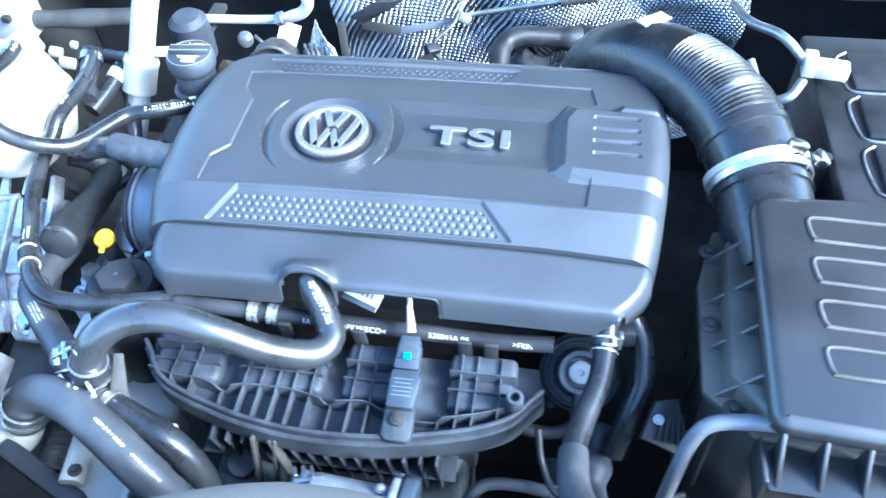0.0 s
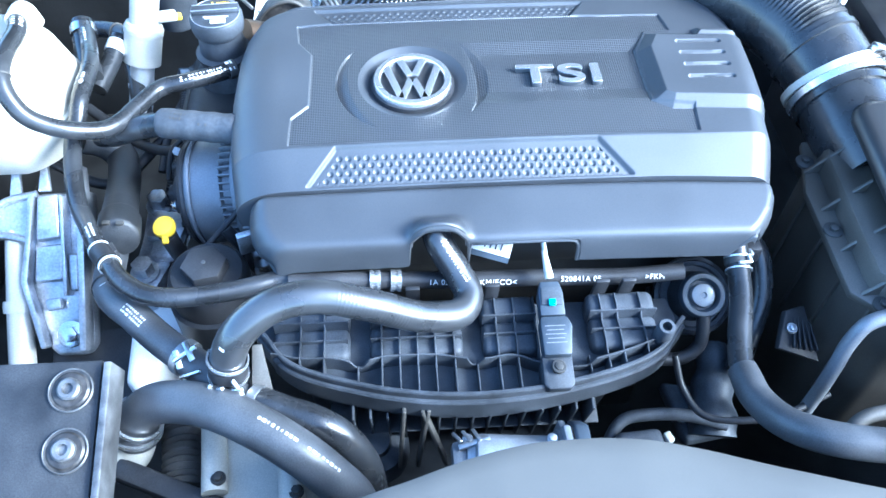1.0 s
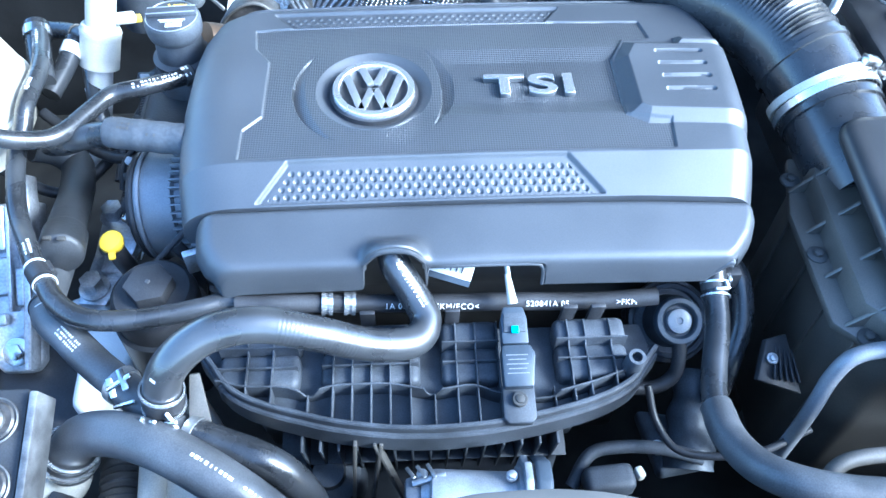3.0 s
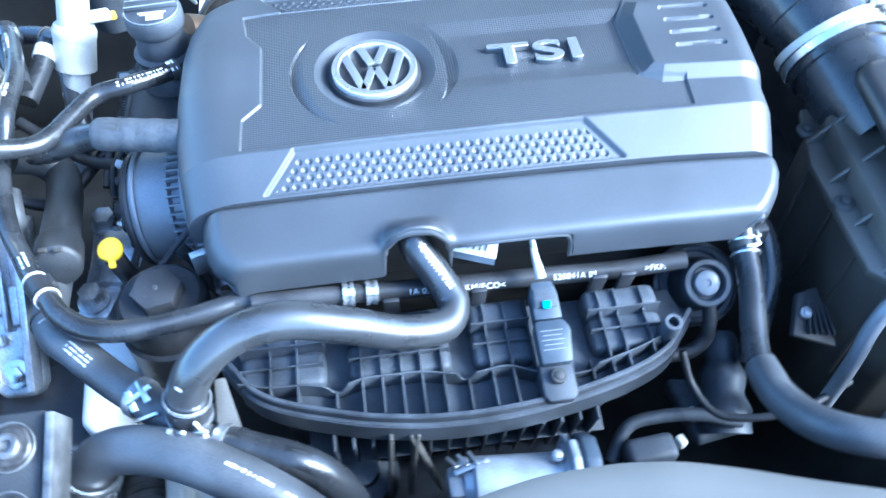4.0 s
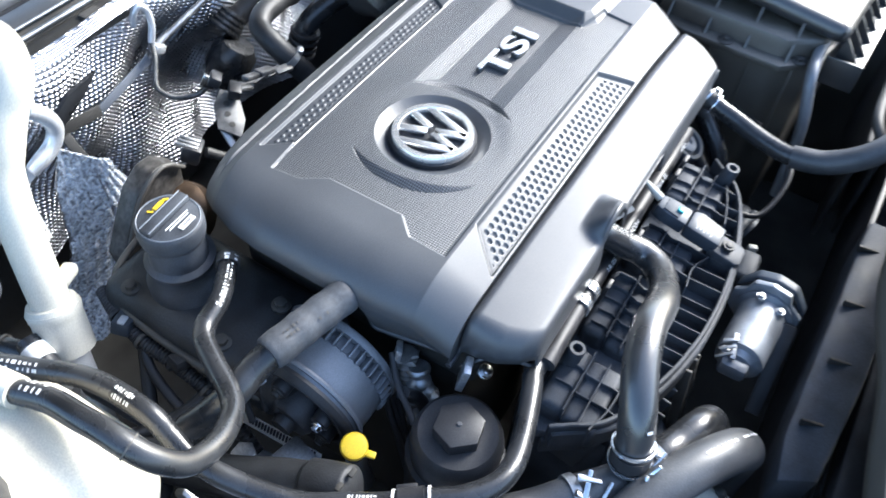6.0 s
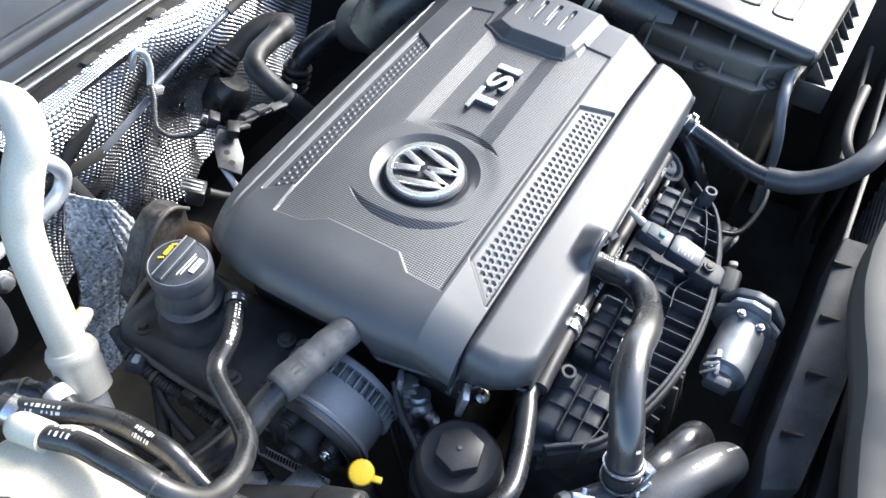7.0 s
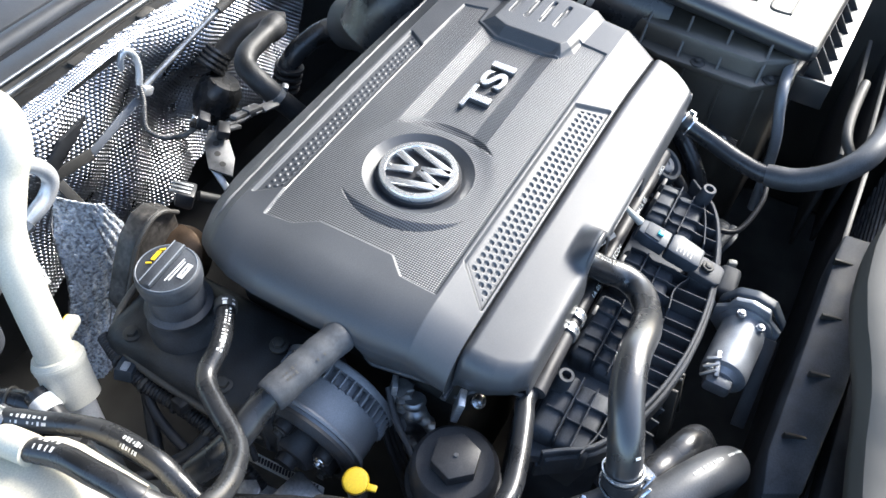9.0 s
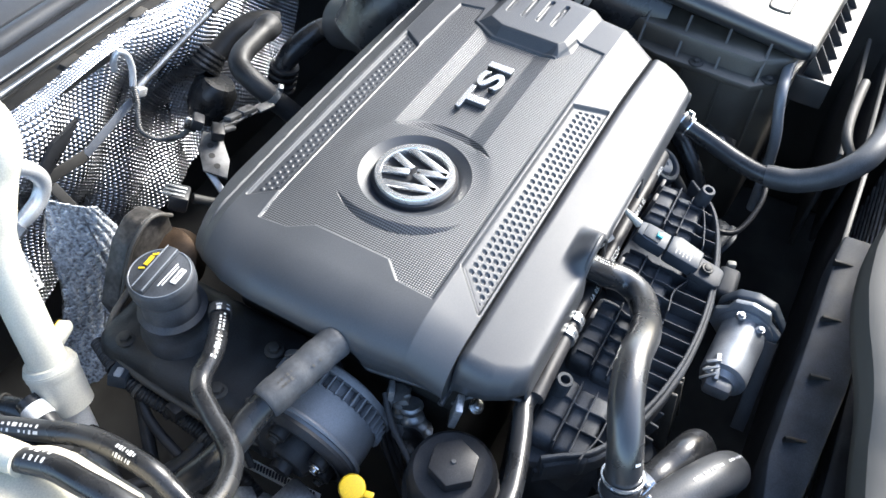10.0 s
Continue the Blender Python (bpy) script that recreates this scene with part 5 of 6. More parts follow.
# ---- right side: valve, hoses ----
valve = thing("purge_valve", (0.25, -0.18, -0.15), "round black valve with a grey nozzle ring", "valve")
V = Vector((0.259, -0.174, -0.121))
axis = Vector((-0.02, -0.55, 0.83)).normalized()
part("body", lathe([(0, -0.075), (0.028, -0.075), (0.030, -0.045), (0.0345, -0.040), (0.0360, -0.034), (0.0360, -0.028), (0.0330, -0.024), (0.0300, -0.026), (0.0290, -0.030), (0.024, -0.030), (0.0225, -0.008), (0.0210, -0.004), (0, -0.004)], V, axis, 56), MANIFOLD, valve)
part("rubber_lip", lathe([(0.0345, -0.036), (0.0375, -0.034), (0.0385, -0.030), (0.0375, -0.026), (0.0345, -0.025)], V, axis, 56), RUBBER, valve, "black rubber lip")
part("ring", lathe([(0.0135, -0.005), (0.0145, 0.001), (0.0158, 0.0025), (0.0195, 0.0025), (0.0212, 0.0005), (0.0215, -0.005)], V, axis, 56), BLUEGREY, valve, "grey ring")
part("face", lathe([(0.0138, -0.006), (0.0110, -0.004), (0.0105, 0.0015), (0.0085, 0.0025), (0.003, 0.0025), (0.0022, 0.001), (0, 0.001)], V, axis, 40), GREYPAINT, valve, "grey nozzle face")
part("outlet", tube([V + Vector((0.0, -0.014, -0.012)), (0.259, -0.199, -0.146), (0.256, -0.206, -0.160), (0.240, -0.212, -0.168), (0.21, -0.212, -0.166), (0.19, -0.208, -0.160)], 0.0062, 16), PLASTIC, valve)
part("stay", box((0.030, 0.05, 0.012), (0.243, -0.150, -0.178), 0.003, (30, 0, 10)), MANIFOLD, valve)

SIDE = [(0.276, -0.158, -0.062), (0.275, -0.180, -0.072), (0.271, -0.210, -0.079), (0.260, -0.245, -0.082), (0.253, -0.275, -0.081), (0.254, -0.305, -0.074), (0.262, -0.335, -0.056), (0.285, -0.356, -0.040), (0.330, -0.366, -0.035), (0.40, -0.372, -0.026), (0.47, -0.375, -0.02)]
side_hose = thing("heater_return_hose", (0.28, -0.3, -0.1), "grey-black rubber hose bending round the engine", "hose", "engine hoses")
part("hose", tube(SIDE[:6], 0.0098, 22, 0.003), RUBBER, side_hose)
part("outer_hose", tube(SIDE[4:], lambda s, run: 0.0118 + 0.0006 * float(soft(s / 0.05)), 22, 0.003), DUSTED, side_hose, "dusty thicker hose")
part("clamp", band(SIDE, 0.05, 0.0100, 0.008), DARKMETAL, side_hose, "dark spring hose clamp")
part("clamp_wire", band(SIDE, 0.066, 0.0106, 0.0016), CHROME, side_hose, "bright wire")
part("clamp_wire", band(SIDE, 0.040, 0.0106, 0.0016), CHROME, side_hose, "bright wire")
part("clamp_ear", merge(box((0.010, 0.0025, 0.004), (0.276, -0.183, -0.0605), 0.0008, (20, 0, 0)), box((0.0025, 0.008, 0.005), (0.281, -0.180, -0.060), 0.0008, (20, 0, 10))), CHROME, side_hose)
BACK = [(0.300, -0.135, -0.085), (0.312, -0.150, -0.100), (0.314, -0.175, -0.125), (0.304, -0.20, -0.15), (0.295, -0.22, -0.18)]
back_hose = thing("bent_hose", (0.305, -0.17, -0.17), "short black bent hose below the cover corner", "hose", "engine hoses")
part("hose", tube(BACK, 0.0105, 20), RUBBER, back_hose)
clip = thing("quick_connector", (0.292, -0.160, -0.075), "small bright clip with a black connector", "connector")
part("body", box((0.020, 0.016, 0.020), (0.292, -0.157, -0.078), 0.003), PLASTIC, clip)
part("clip", box((0.004, 0.008, 0.018), (0.288, -0.168, -0.074), 0.001), CHROME, clip, "white metal clip")
CABLE_R = [(0.225, -0.225, -0.14), (0.232, -0.25, -0.16), (0.25, -0.275, -0.165), (0.30, -0.285, -0.15), (0.35, -0.27, -0.14)]
wire = thing("cable", (0.26, -0.26, -0.17), "thin black cable looping under the hose", "cable")
part("cable", tube(CABLE_R, 0.0032, 10), PLASTIC, wire)
pump = thing("starter_solenoid", (0.43, -0.18, -0.36), "grey metal starter cylinder low beside the engine", "solenoid")
SOL, SOL_AXIS = Vector((0.430, -0.180, -0.318)), Vector((1, 0.10, 0.06)).normalized()
part("body", lathe([(0, -0.050), (0.020, -0.050), (0.022, -0.046), (0.022, -0.022), (0.031, -0.020), (0.033, -0.016), (0.033, 0.030), (0.030, 0.034), (0, 0.034)], SOL, SOL_AXIS, 40), MOTOR, pump)
part("band", lathe([(0.033, -0.003), (0.0350, -0.003), (0.0350, 0.003), (0.033, 0.003)], SOL + SOL_AXIS * 0.006, SOL_AXIS, 40), DULL, pump, "pale steel band")
part("clasp", beam(SOL + Vector((-0.018, -0.021, 0.026)), SOL + Vector((0.034, -0.019, 0.029)), 0.006, 0.004, 0.001), DULL, pump)
part("end_plate", lathe([(0, -0.004), (0.038, -0.004), (0.038, 0.004), (0, 0.004)], SOL + SOL_AXIS * 0.038, SOL_AXIS, 36), CASTING, pump, "dark end plate")
fin_plate = thing("ribbed_bracket", (0.335, -0.225, -0.15), "small ribbed black bracket", "bracket")
part("plate", prism([(-0.022, -0.018), (0.024, -0.024), (0.004, 0.024), (-0.016, 0.016)], -0.003, 0.003, Matrix.Translation((0.335, -0.215, -0.125)) @ pose(0, 0, 0, 30, 20, 0), 0.001), PLASTIC, fin_plate)
for k in range(5):
    part("rib", beam((0.326 + 0.006 * k, -0.232, -0.124 - 0.002 * k), (0.332 + 0.004 * k, -0.205, -0.116 - 0.002 * k), 0.0015, 0.005, 0.0003), PLASTIC, fin_plate)
part("screw", bolt((0.326, -0.217, -0.116), (0, -0.3, 1), 0.003, 0.004, 0.005), DULL, fin_plate)

# ---- throttle actuator below the intake ----
throttle = thing("throttle_actuator", (0.08, -0.315, -0.18), "silver throttle motor with a dark flange", "throttle body")
A, B = Vector((0.036, -0.312, -0.146)), Vector((0.106, -0.316, -0.150))
d = (B - A).normalized()
L = (B - A).length
part("motor", lathe([(0, -0.006), (0.014, -0.006), (0.017, 0.0), (0.0215, 0.002), (0.0222, 0.006), (0.0222, L - 0.004), (0.027, L - 0.002), (0.027, L + 0.004), (0, L + 0.004)], A, d, 44), MOTOR, throttle, "smooth silver motor")
part("flange", prism([(0.034, -0.010), (0.034, 0.010), (0.024, 0.018), (0.020, 0.030), (0.004, 0.036), (-0.014, 0.033), (-0.018, 0.022), (-0.031, 0.012), (-0.031, -0.012), (-0.020, -0.022), (-0.016, -0.032), (0.010, -0.034), (0.022, -0.022)], L + 0.001, L + 0.007, Matrix.Translation(A) @ along(d), 0.0012), MOTOR, throttle, "angular cast flange")
part("gasket", prism([(0.033, -0.010), (0.033, 0.010), (0.019, 0.029), (0.004, 0.034), (-0.013, 0.032), (-0.030, 0.012), (-0.030, -0.012), (-0.016, -0.031), (0.010, -0.033)], L + 0.007, L + 0.009, Matrix.Translation(A) @ along(d), 0.0004), RUBBER, throttle, "black gasket")
part("housing", prism([(0.034, -0.011), (0.034, 0.011), (0.021, 0.031), (0.003, 0.037), (-0.016, 0.034), (-0.032, 0.013), (-0.032, -0.013), (-0.017, -0.033), (0.011, -0.035)], L + 0.009, L + 0.022, Matrix.Translation(A) @ along(d), 0.003, 3), BLUEGREY, throttle, "grey cast housing")
part("bracket", beam(A + Vector((-0.012, 0.006, 0.014)), A + Vector((0.014, 0.012, 0.018)), 0.005, 0.004, 0.001), DULL, throttle)
for v in ((-0.004, 0.014, 0.012), (0.064, 0.006, 0.022), (0.061, -0.015, 0.017)):
    part("screw", bolt(A + Vector(v), (0, 0, 1), 0.0034, 0.004, 0.0046), DULL, throttle)
part("cap", box((0.016, 0.026, 0.018), A + Vector((-0.010, 0.002, 0.002)), 0.005), HOUSING, throttle)
for k in range(3):
    part("clip", beam(A + Vector((-0.016 + 0.008 * k, 0.020, 0.012 + 0.003 * k)), A + Vector((-0.010 + 0.008 * k, 0.008, 0.021)), 0.003, 0.002, 0.0006), DULL, throttle, "bent metal clip")
part("dark_bracket", beam((0.098, -0.341, -0.140), (0.030, -0.346, -0.200), 0.013, 0.0025, 0.0008), PLASTIC, throttle, "dark bent bracket")

# ---- front of the bay ----
support = thing("radiator_support", (0.1, -0.39, -0.2), "black plastic radiator support with dark wedges for shade", "radiator support")
part("beam", prism([(-0.0710, -0.3720), (-0.0290, -0.3660), (0.1060, -0.3690), (0.2280, -0.3710), (0.262, -0.374), (0.266, -0.420), (0.2290, -0.4160), (0.0690, -0.4130), (-0.0540, -0.4010)], -0.17, -0.125, None, 0.003), MANIFOLD, support)
# dark wedges added along the beam in place of triangular shadows
for x, y in ((0.2120, -0.3700), (0.0630, -0.3780), (-0.0110, -0.3730), (0.135, -0.374)):
    part("shade_wedge", prism([(0, 0), (0.022, 0), (0, 0.008)], -0.0015, 0.0015, Matrix.Translation((x, y, -0.125)) @ pose(0, 0, 0, 90, 0, -62), 0.0004), DARKMETAL, support)
part("rear_face", prism([(-0.06, -0.378), (0.615, -0.382), (0.615, -0.388), (-0.06, -0.384)], -0.34, -0.168, None, 0.001), PLASTIC, support)
part("side_panel", prism([(0.40, -0.343), (0.66, -0.331), (0.66, -0.337), (0.40, -0.349)], -0.30, -0.135, None, 0.002), DARKMETAL, support, "grey-brown upright panel")
part("side_panel", prism([(0.42, -0.366), (0.68, -0.360), (0.68, -0.366), (0.42, -0.372)], -0.30, -0.130, None, 0.002), DARKMETAL, support, "grey-brown upright panel")
rad = thing("radiator", (0.1, -0.45, -0.5), "dark radiator core behind the support", "radiator")
part("core", box((1.0, 0.02, 0.36), (0.1, -0.440, -0.34), 0.004), BLACK, rad)
for z in (-0.172, -0.505):
    part("tank", box((0.98, 0.030, 0.030), (0.1, -0.436, z), 0.006), PLASTIC, rad, "black plastic tank")
for k in range(15):
    part("tube", box((0.96, 0.004, 0.004), (0.1, -0.4290, -0.205 - 0.02 * k), 0.0008), TARNISH, rad)

TRIM_X = [-0.60, -0.40, -0.25, -0.16, -0.10, -0.07, -0.035, 0.0, 0.04, 0.085, 0.125, 0.155, 0.19, 0.23, 0.28, 0.36, 0.45, 0.66]
TRIM_Y = [-0.50, -0.460, -0.432, -0.420, -0.410, -0.404, -0.399, -0.389, -0.377, -0.373, -0.375, -0.380, -0.391, -0.402, -0.414, -0.430, -0.446, -0.490]
TRIM_Z = [-0.04, -0.03, -0.015, -0.010, -0.006, -0.002, 0.008, 0.012, 0.014, 0.014, 0.014, 0.012, 0.010, 0.008, 0.004, 0.0, -0.01, -0.03]


def trim_sheet(u, v):
    x = TRIM_X[0] + (TRIM_X[-1] - TRIM_X[0]) * u
    edge = np.interp(x, TRIM_X, TRIM_Y)
    for s in (0.01, 0.02):
        edge = (edge + np.interp(x - s, TRIM_X, TRIM_Y) + np.interp(x + s, TRIM_X, TRIM_Y)) / 3
    t = np.clip((v - 0.12) / 0.88, 0, 1)
    y = edge - 0.26 * t
    z = np.interp(x, TRIM_X, TRIM_Z) - 0.030 * (1 - np.clip(v / 0.12, 0, 1)) ** 2 - 0.10 * t ** 2.2 - 0.006 * np.exp(-((t - 0.25) / 0.03) ** 2)
    return x, y, z


trim = single("front_trim", sheet(200, 40, trim_sheet), TRIM, "smooth satin grey plastic panel over the grille", "front panel")
solid = trim.modifiers.new("thickness", "SOLIDIFY")
solid.thickness, solid.offset = 0.004, -1

lamp_frame = thing("headlamp_bracket", (-0.33, -0.30, -0.1), "worn dark bracket plate with two washered bolts", "bracket")
part("plate", box((0.17, 0.17, 0.006), (-0.331, -0.335, -0.0825), 0.002, (17, 0, 0)), ROCKER, lamp_frame, "worn black plate")
part("edge", box((0.006, 0.165, 0.032), (-0.2395, -0.334, -0.088), 0.0015, (17, 0, 0)), TARNISH, lamp_frame, "bare pale edge")
for p in ((-0.2665, -0.2765, -0.0610), (-0.2655, -0.3190, -0.0740)):
    part("washer", lathe([(0, 0), (0.0165, 0), (0.0168, 0.0012), (0.0155, 0.0022), (0.0140, 0.0016), (0.0125, 0.0028), (0, 0.0028)], p, (0, -0.29, 0.96), 36), WORN, lamp_frame, "scuffed washer")
    part("washer_rim", lathe([(0.0150, 0.0016), (0.0160, 0.0026), (0.0168, 0.0018)], p, (0, -0.29, 0.96), 36), TARNISH, lamp_frame, "bare worn rim")
    part("bolt", lathe([(0, 0.0), (0.0085, 0.0), (0.0085, 0.004), (0.0070, 0.0055), (0.0042, 0.0055), (0.0036, 0.002), (0, 0.002)], Vector(p) + Vector((0, -0.0006, 0.0025)), (0, -0.29, 0.96), 24), TARNISH, lamp_frame, "dull socket-head bolt")

# ---- heat shield and things behind the engine ----
def emboss(x, z, row, pitch):
    """Rows of small knobs, every second row shifted by half."""
    k = np.round(z / row)
    return np.abs(np.sin(x * math.pi / pitch + k * math.pi / 2)) ** 0.8 * np.abs(np.cos(z * math.pi / row))


def shield_sheet(u, v):
    x = -0.135 + 0.60 * u
    z = -0.074 - 0.32 * v
    fold = 0.010 * np.sin(x * 21 + z * 16) * soft(v / 0.12) + 0.005 * np.sin(x * 47 - z * 39) * soft(v / 0.2) + 0.012 * np.abs(np.sin((x + 0.6 * z) * 13)) * soft(v / 0.15)
    y = 0.450 + 0.055 * soft(v / 0.75) - fold
    zz = z - 0.30 * np.abs(x - 0.17) + 0.006 * np.sin(x * 31 + z * 17)
    return x, y - 0.0030 * emboss(x + 0.3 * z, zz, 0.0054, 0.0066), z + 0.004 * np.sin(x * 23) * (1 - v)


shield = thing("heat_shield", (0.1, 0.47, -0.39), "crumpled embossed aluminium heat shield on the firewall", "heat shield")
part("sheet", sheet(720, 430, shield_sheet), FOIL, shield, sharp=80)


def ledge(u, v):
    x = -0.140 + 0.61 * u
    knob = emboss(x, v * 0.016, 0.0027, 0.0036)
    return x, 0.4500 - 0.0060 * v - 0.0011 * knob, -0.0735 - 0.016 * v + 0.0035 * np.sin(x * 23)


part("top_edge", sheet(800, 40, ledge), FOIL, shield, "stitched upper edge", sharp=80)
part("opening", prism([(-0.100, -0.020), (-0.060, 0.006), (-0.018, 0.012), (-0.040, -0.006), (-0.080, -0.028)], -0.003, 0.003, Matrix.Translation((0, 0.434, -0.136)) @ pose(0, 0, 0, 90, 0, 0), 0.001), RUBBER, shield, "dark torn opening")


FOLD_Z = [0.0, 0.18, 0.42, 0.7, 1.0]


def foil_flap(u, v):
    left = np.interp(v, FOLD_Z, [-0.130, -0.147, -0.159, -0.190, -0.208])
    right = np.interp(v, FOLD_Z, [-0.100, -0.086, -0.074, -0.095, -0.165])
    top = -0.119 - 0.022 * u
    low = -0.384 + 0.02 * u
    x = left + (right - left) * u
    y = 0.364 - 0.026 * u - 0.012 * np.sin(u * 3.1) + 0.004 * np.sin(v * 9 + u * 4) + 0.0012 * np.sin(u * 37 + v * 23) * np.sin(v * 41 - u * 11)
    return x, y, top + (low - top) * v


flap = thing("foil_flap", (-0.13, 0.35, -0.38), "speckled aluminium foil flap hanging beside the heat shield", "foil flap")
flap_sheet = part("sheet", sheet(120, 220, foil_flap), SPECKLED, flap, sharp=80)
solid = flap_sheet.modifiers.new("thickness", "SOLIDIFY")
solid.thickness, solid.offset = 0.0015, -1
HEM = [Vector([float(c) for c in foil_flap(np.array(0.004), np.array(k / 30))]) for k in range(31)]
part("hem", tube(HEM, lambda s, run: 0.0016 + 0.0003 * math.sin(run * 700), 8, 0.003), FOIL, flap, "rolled foil hem")
CREASE = [Vector([float(c) for c in foil_flap(np.array(0.52), np.array(0.06 + k / 26))]) + Vector((0, -0.0010, 0)) for k in range(24)]
part("crease", tube(CREASE, 0.0011, 6, 0.004), FOIL, flap)
rod = thing("sensor_cable", (0.05, 0.40, -0.17), "grey armoured cable bent along the heat shield", "cable")
part("cable", tube([(0.065, 0.432, -0.134), (0.058, 0.424, -0.150), (0.045, 0.414, -0.161), (0.033, 0.400, -0.168), (0.037, 0.380, -0.174), (0.047, 0.350, -0.162), (0.044, 0.316, -0.124)], lambda s, run: 0.0031 + 0.0004 * math.sin(run * 2600), 12, 0.0006), TARNISH, rod)
part("hook", tube([(0.058, 0.447, -0.112), (0.058, 0.443, -0.098), (0.066, 0.440, -0.088), (0.074, 0.437, -0.098), (0.073, 0.434, -0.115), (0.065, 0.432, -0.134)], 0.0042, 12), PIPE, rod, "bright wire hook")
part("end_plug", box((0.020, 0.013, 0.013), (0.045, 0.312, -0.121), 0.002, (30, 10, 40)), PLASTIC, rod, "black plug")
part("plug_clip", box((0.004, 0.015, 0.015), (0.039, 0.317, -0.123), 0.001, (30, 10, 40)), STEEL, rod)
line = thing("fuel_line", (0.15, 0.43, -0.16), "slim grey metal line across the heat shield", "pipe")
LINE = [(0.259, 0.420, -0.097), (0.210, 0.425, -0.108), (0.151, 0.430, -0.124), (0.099, 0.434, -0.138), (0.064, 0.437, -0.148)]
part("pipe", tube(LINE, 0.0042, 12), DULL, line)
part("sleeve", tube(LINE[:2], 0.0068, 14), DUSTY, line, "grey sleeve")
part("clip", box((0.018, 0.010, 0.012), (0.072, 0.432, -0.148), 0.002, (10, 30, 10)), PIPE, line, "bright clip")
strip = thing("shield_strap", (-0.02, 0.44, -0.2), "flat grey metal strap across the heat shield", "strap")
part("strap", beam((0.059, 0.436, -0.155), (-0.025, 0.438, -0.179), 0.011, 0.003, 0.001, (0, -1, 0.3)), GREYPAINT, strip)
part("strap_end", beam((-0.025, 0.438, -0.179), (-0.085, 0.436, -0.170), 0.014, 0.003, 0.001, (0, -1, 0.3)), DARKMETAL, strip)
part("lower_strap", beam((-0.103, 0.392, -0.138), (-0.094, 0.366, -0.200), 0.012, 0.003, 0.001, (0, -1, 0.3)), DARKMETAL, strip)
part("lower_end", beam((-0.094, 0.366, -0.200), (-0.066, 0.335, -0.252), 0.014, 0.003, 0.001, (0, -1, 0.3)), DARKMETAL, strip)
TURBO = [(0.243, 0.356, -0.122), (0.225, 0.352, -0.119), (0.190, 0.345, -0.114), (0.160, 0.337, -0.110), (0.142, 0.326, -0.113), (0.136, 0.306, -0.120), (0.139, 0.285, -0.137), (0.150, 0.270, -0.160), (0.165, 0.255, -0.19)]
turbo_hose = thing("turbo_hose", (0.17, 0.31, -0.19), "dull black bent hoses behind the engine", "hose", "engine hoses")
part("hose", tube(TURBO, lambda s, run: 0.0135 + 0.0030 * float(soft((0.16 - s) / 0.08)) - 0.010 * float(soft((0.02 - s) / 0.02)), 26, 0.002), ROCKER, turbo_hose)
part("clamp", lathe([(0.0136, -0.004), (0.0156, -0.004), (0.0156, 0.004), (0.0136, 0.004)], (0.1395, 0.284, -0.139), (0.3, -0.5, -0.8), 26), DULL, turbo_hose, "dull hose clamp")
part("screw", box((0.010, 0.008, 0.010), (0.150, 0.276, -0.131), 0.002, (20, 0, 30)), DULL, turbo_hose)
grommet = thing("firewall_grommet", (0.19, 0.44, -0.22), "black ribbed rubber grommet with a hose on the firewall", "grommet")
part("hose", tube([(0.197, 0.430, -0.179), (0.217, 0.425, -0.169), (0.242, 0.418, -0.156), (0.269, 0.405, -0.152), (0.290, 0.385, -0.158)], 0.0145, 24), ROCKER, grommet)
for h in range(4):
    part("ridge", lathe([(0.014, -0.0035), (0.0235 - 0.0015 * h, -0.0035), (0.0250 - 0.0015 * h, 0), (0.0235 - 0.0015 * h, 0.0035), (0.014, 0.0035)], Vector((0.186, 0.436, -0.183)) + Vector((0.7, -0.2, 0.6)) * 0.0075 * h, (0.7, -0.2, 0.6), 32), RUBBER, grommet)
part("boot", lathe([(0, -0.055), (0.020, -0.052), (0.030, -0.030), (0.030, 0.0), (0.022, 0.012), (0, 0.014)], (0.176, 0.412, -0.205), (0.35, -0.3, 0.75), 32), RUBBER, grommet)
elbow_hose = thing("elbow_hose", (0.20, 0.30, -0.17), "black rubber hose with ribbed bellows behind the cover", "hose", "engine hoses")
part("hose", tube([(0.205, 0.325, -0.19), (0.215, 0.318, -0.150), (0.238, 0.305, -0.128), (0.268, 0.290, -0.120), (0.30, 0.27, -0.13)], 0.0140, 24), RUBBER, elbow_hose)
for h in range(4):
    part("ridge", lathe([(0.012, -0.0028), (0.0185, -0.0028), (0.0195, 0), (0.0185, 0.0028), (0.012, 0.0028)], (0.206 + 0.002 * h, 0.324 - 0.002 * h, -0.186 + 0.010 * h), (0.2, -0.15, 0.95), 30), PLASTIC, elbow_hose)
lower_duct = thing("lower_duct", (0.25, 0.2, -0.12), "black moulded duct below the air hose", "air duct")
part("duct", tube([(0.27, 0.26, -0.10), (0.258, 0.22, -0.085), (0.25, 0.18, -0.09)], 0.034, 28), PLASTIC, lower_duct)
lambda_plug = thing("metal_bracket", (0.05, 0.28, -0.18), "dull pressed metal bracket with a foil-wrapped wire plug", "bracket")
BR = Matrix.Translation((0.022, 0.273, -0.133)) @ pose(0, 0, 0, 12, -12, 40)
part("plate", prism([(-0.034, -0.013), (-0.010, -0.017), (0.024, -0.010), (0.030, 0.010), (0.008, 0.016), (-0.024, 0.012)], -0.0015, 0.0015, BR, 0.0006), TARNISH, lambda_plug)
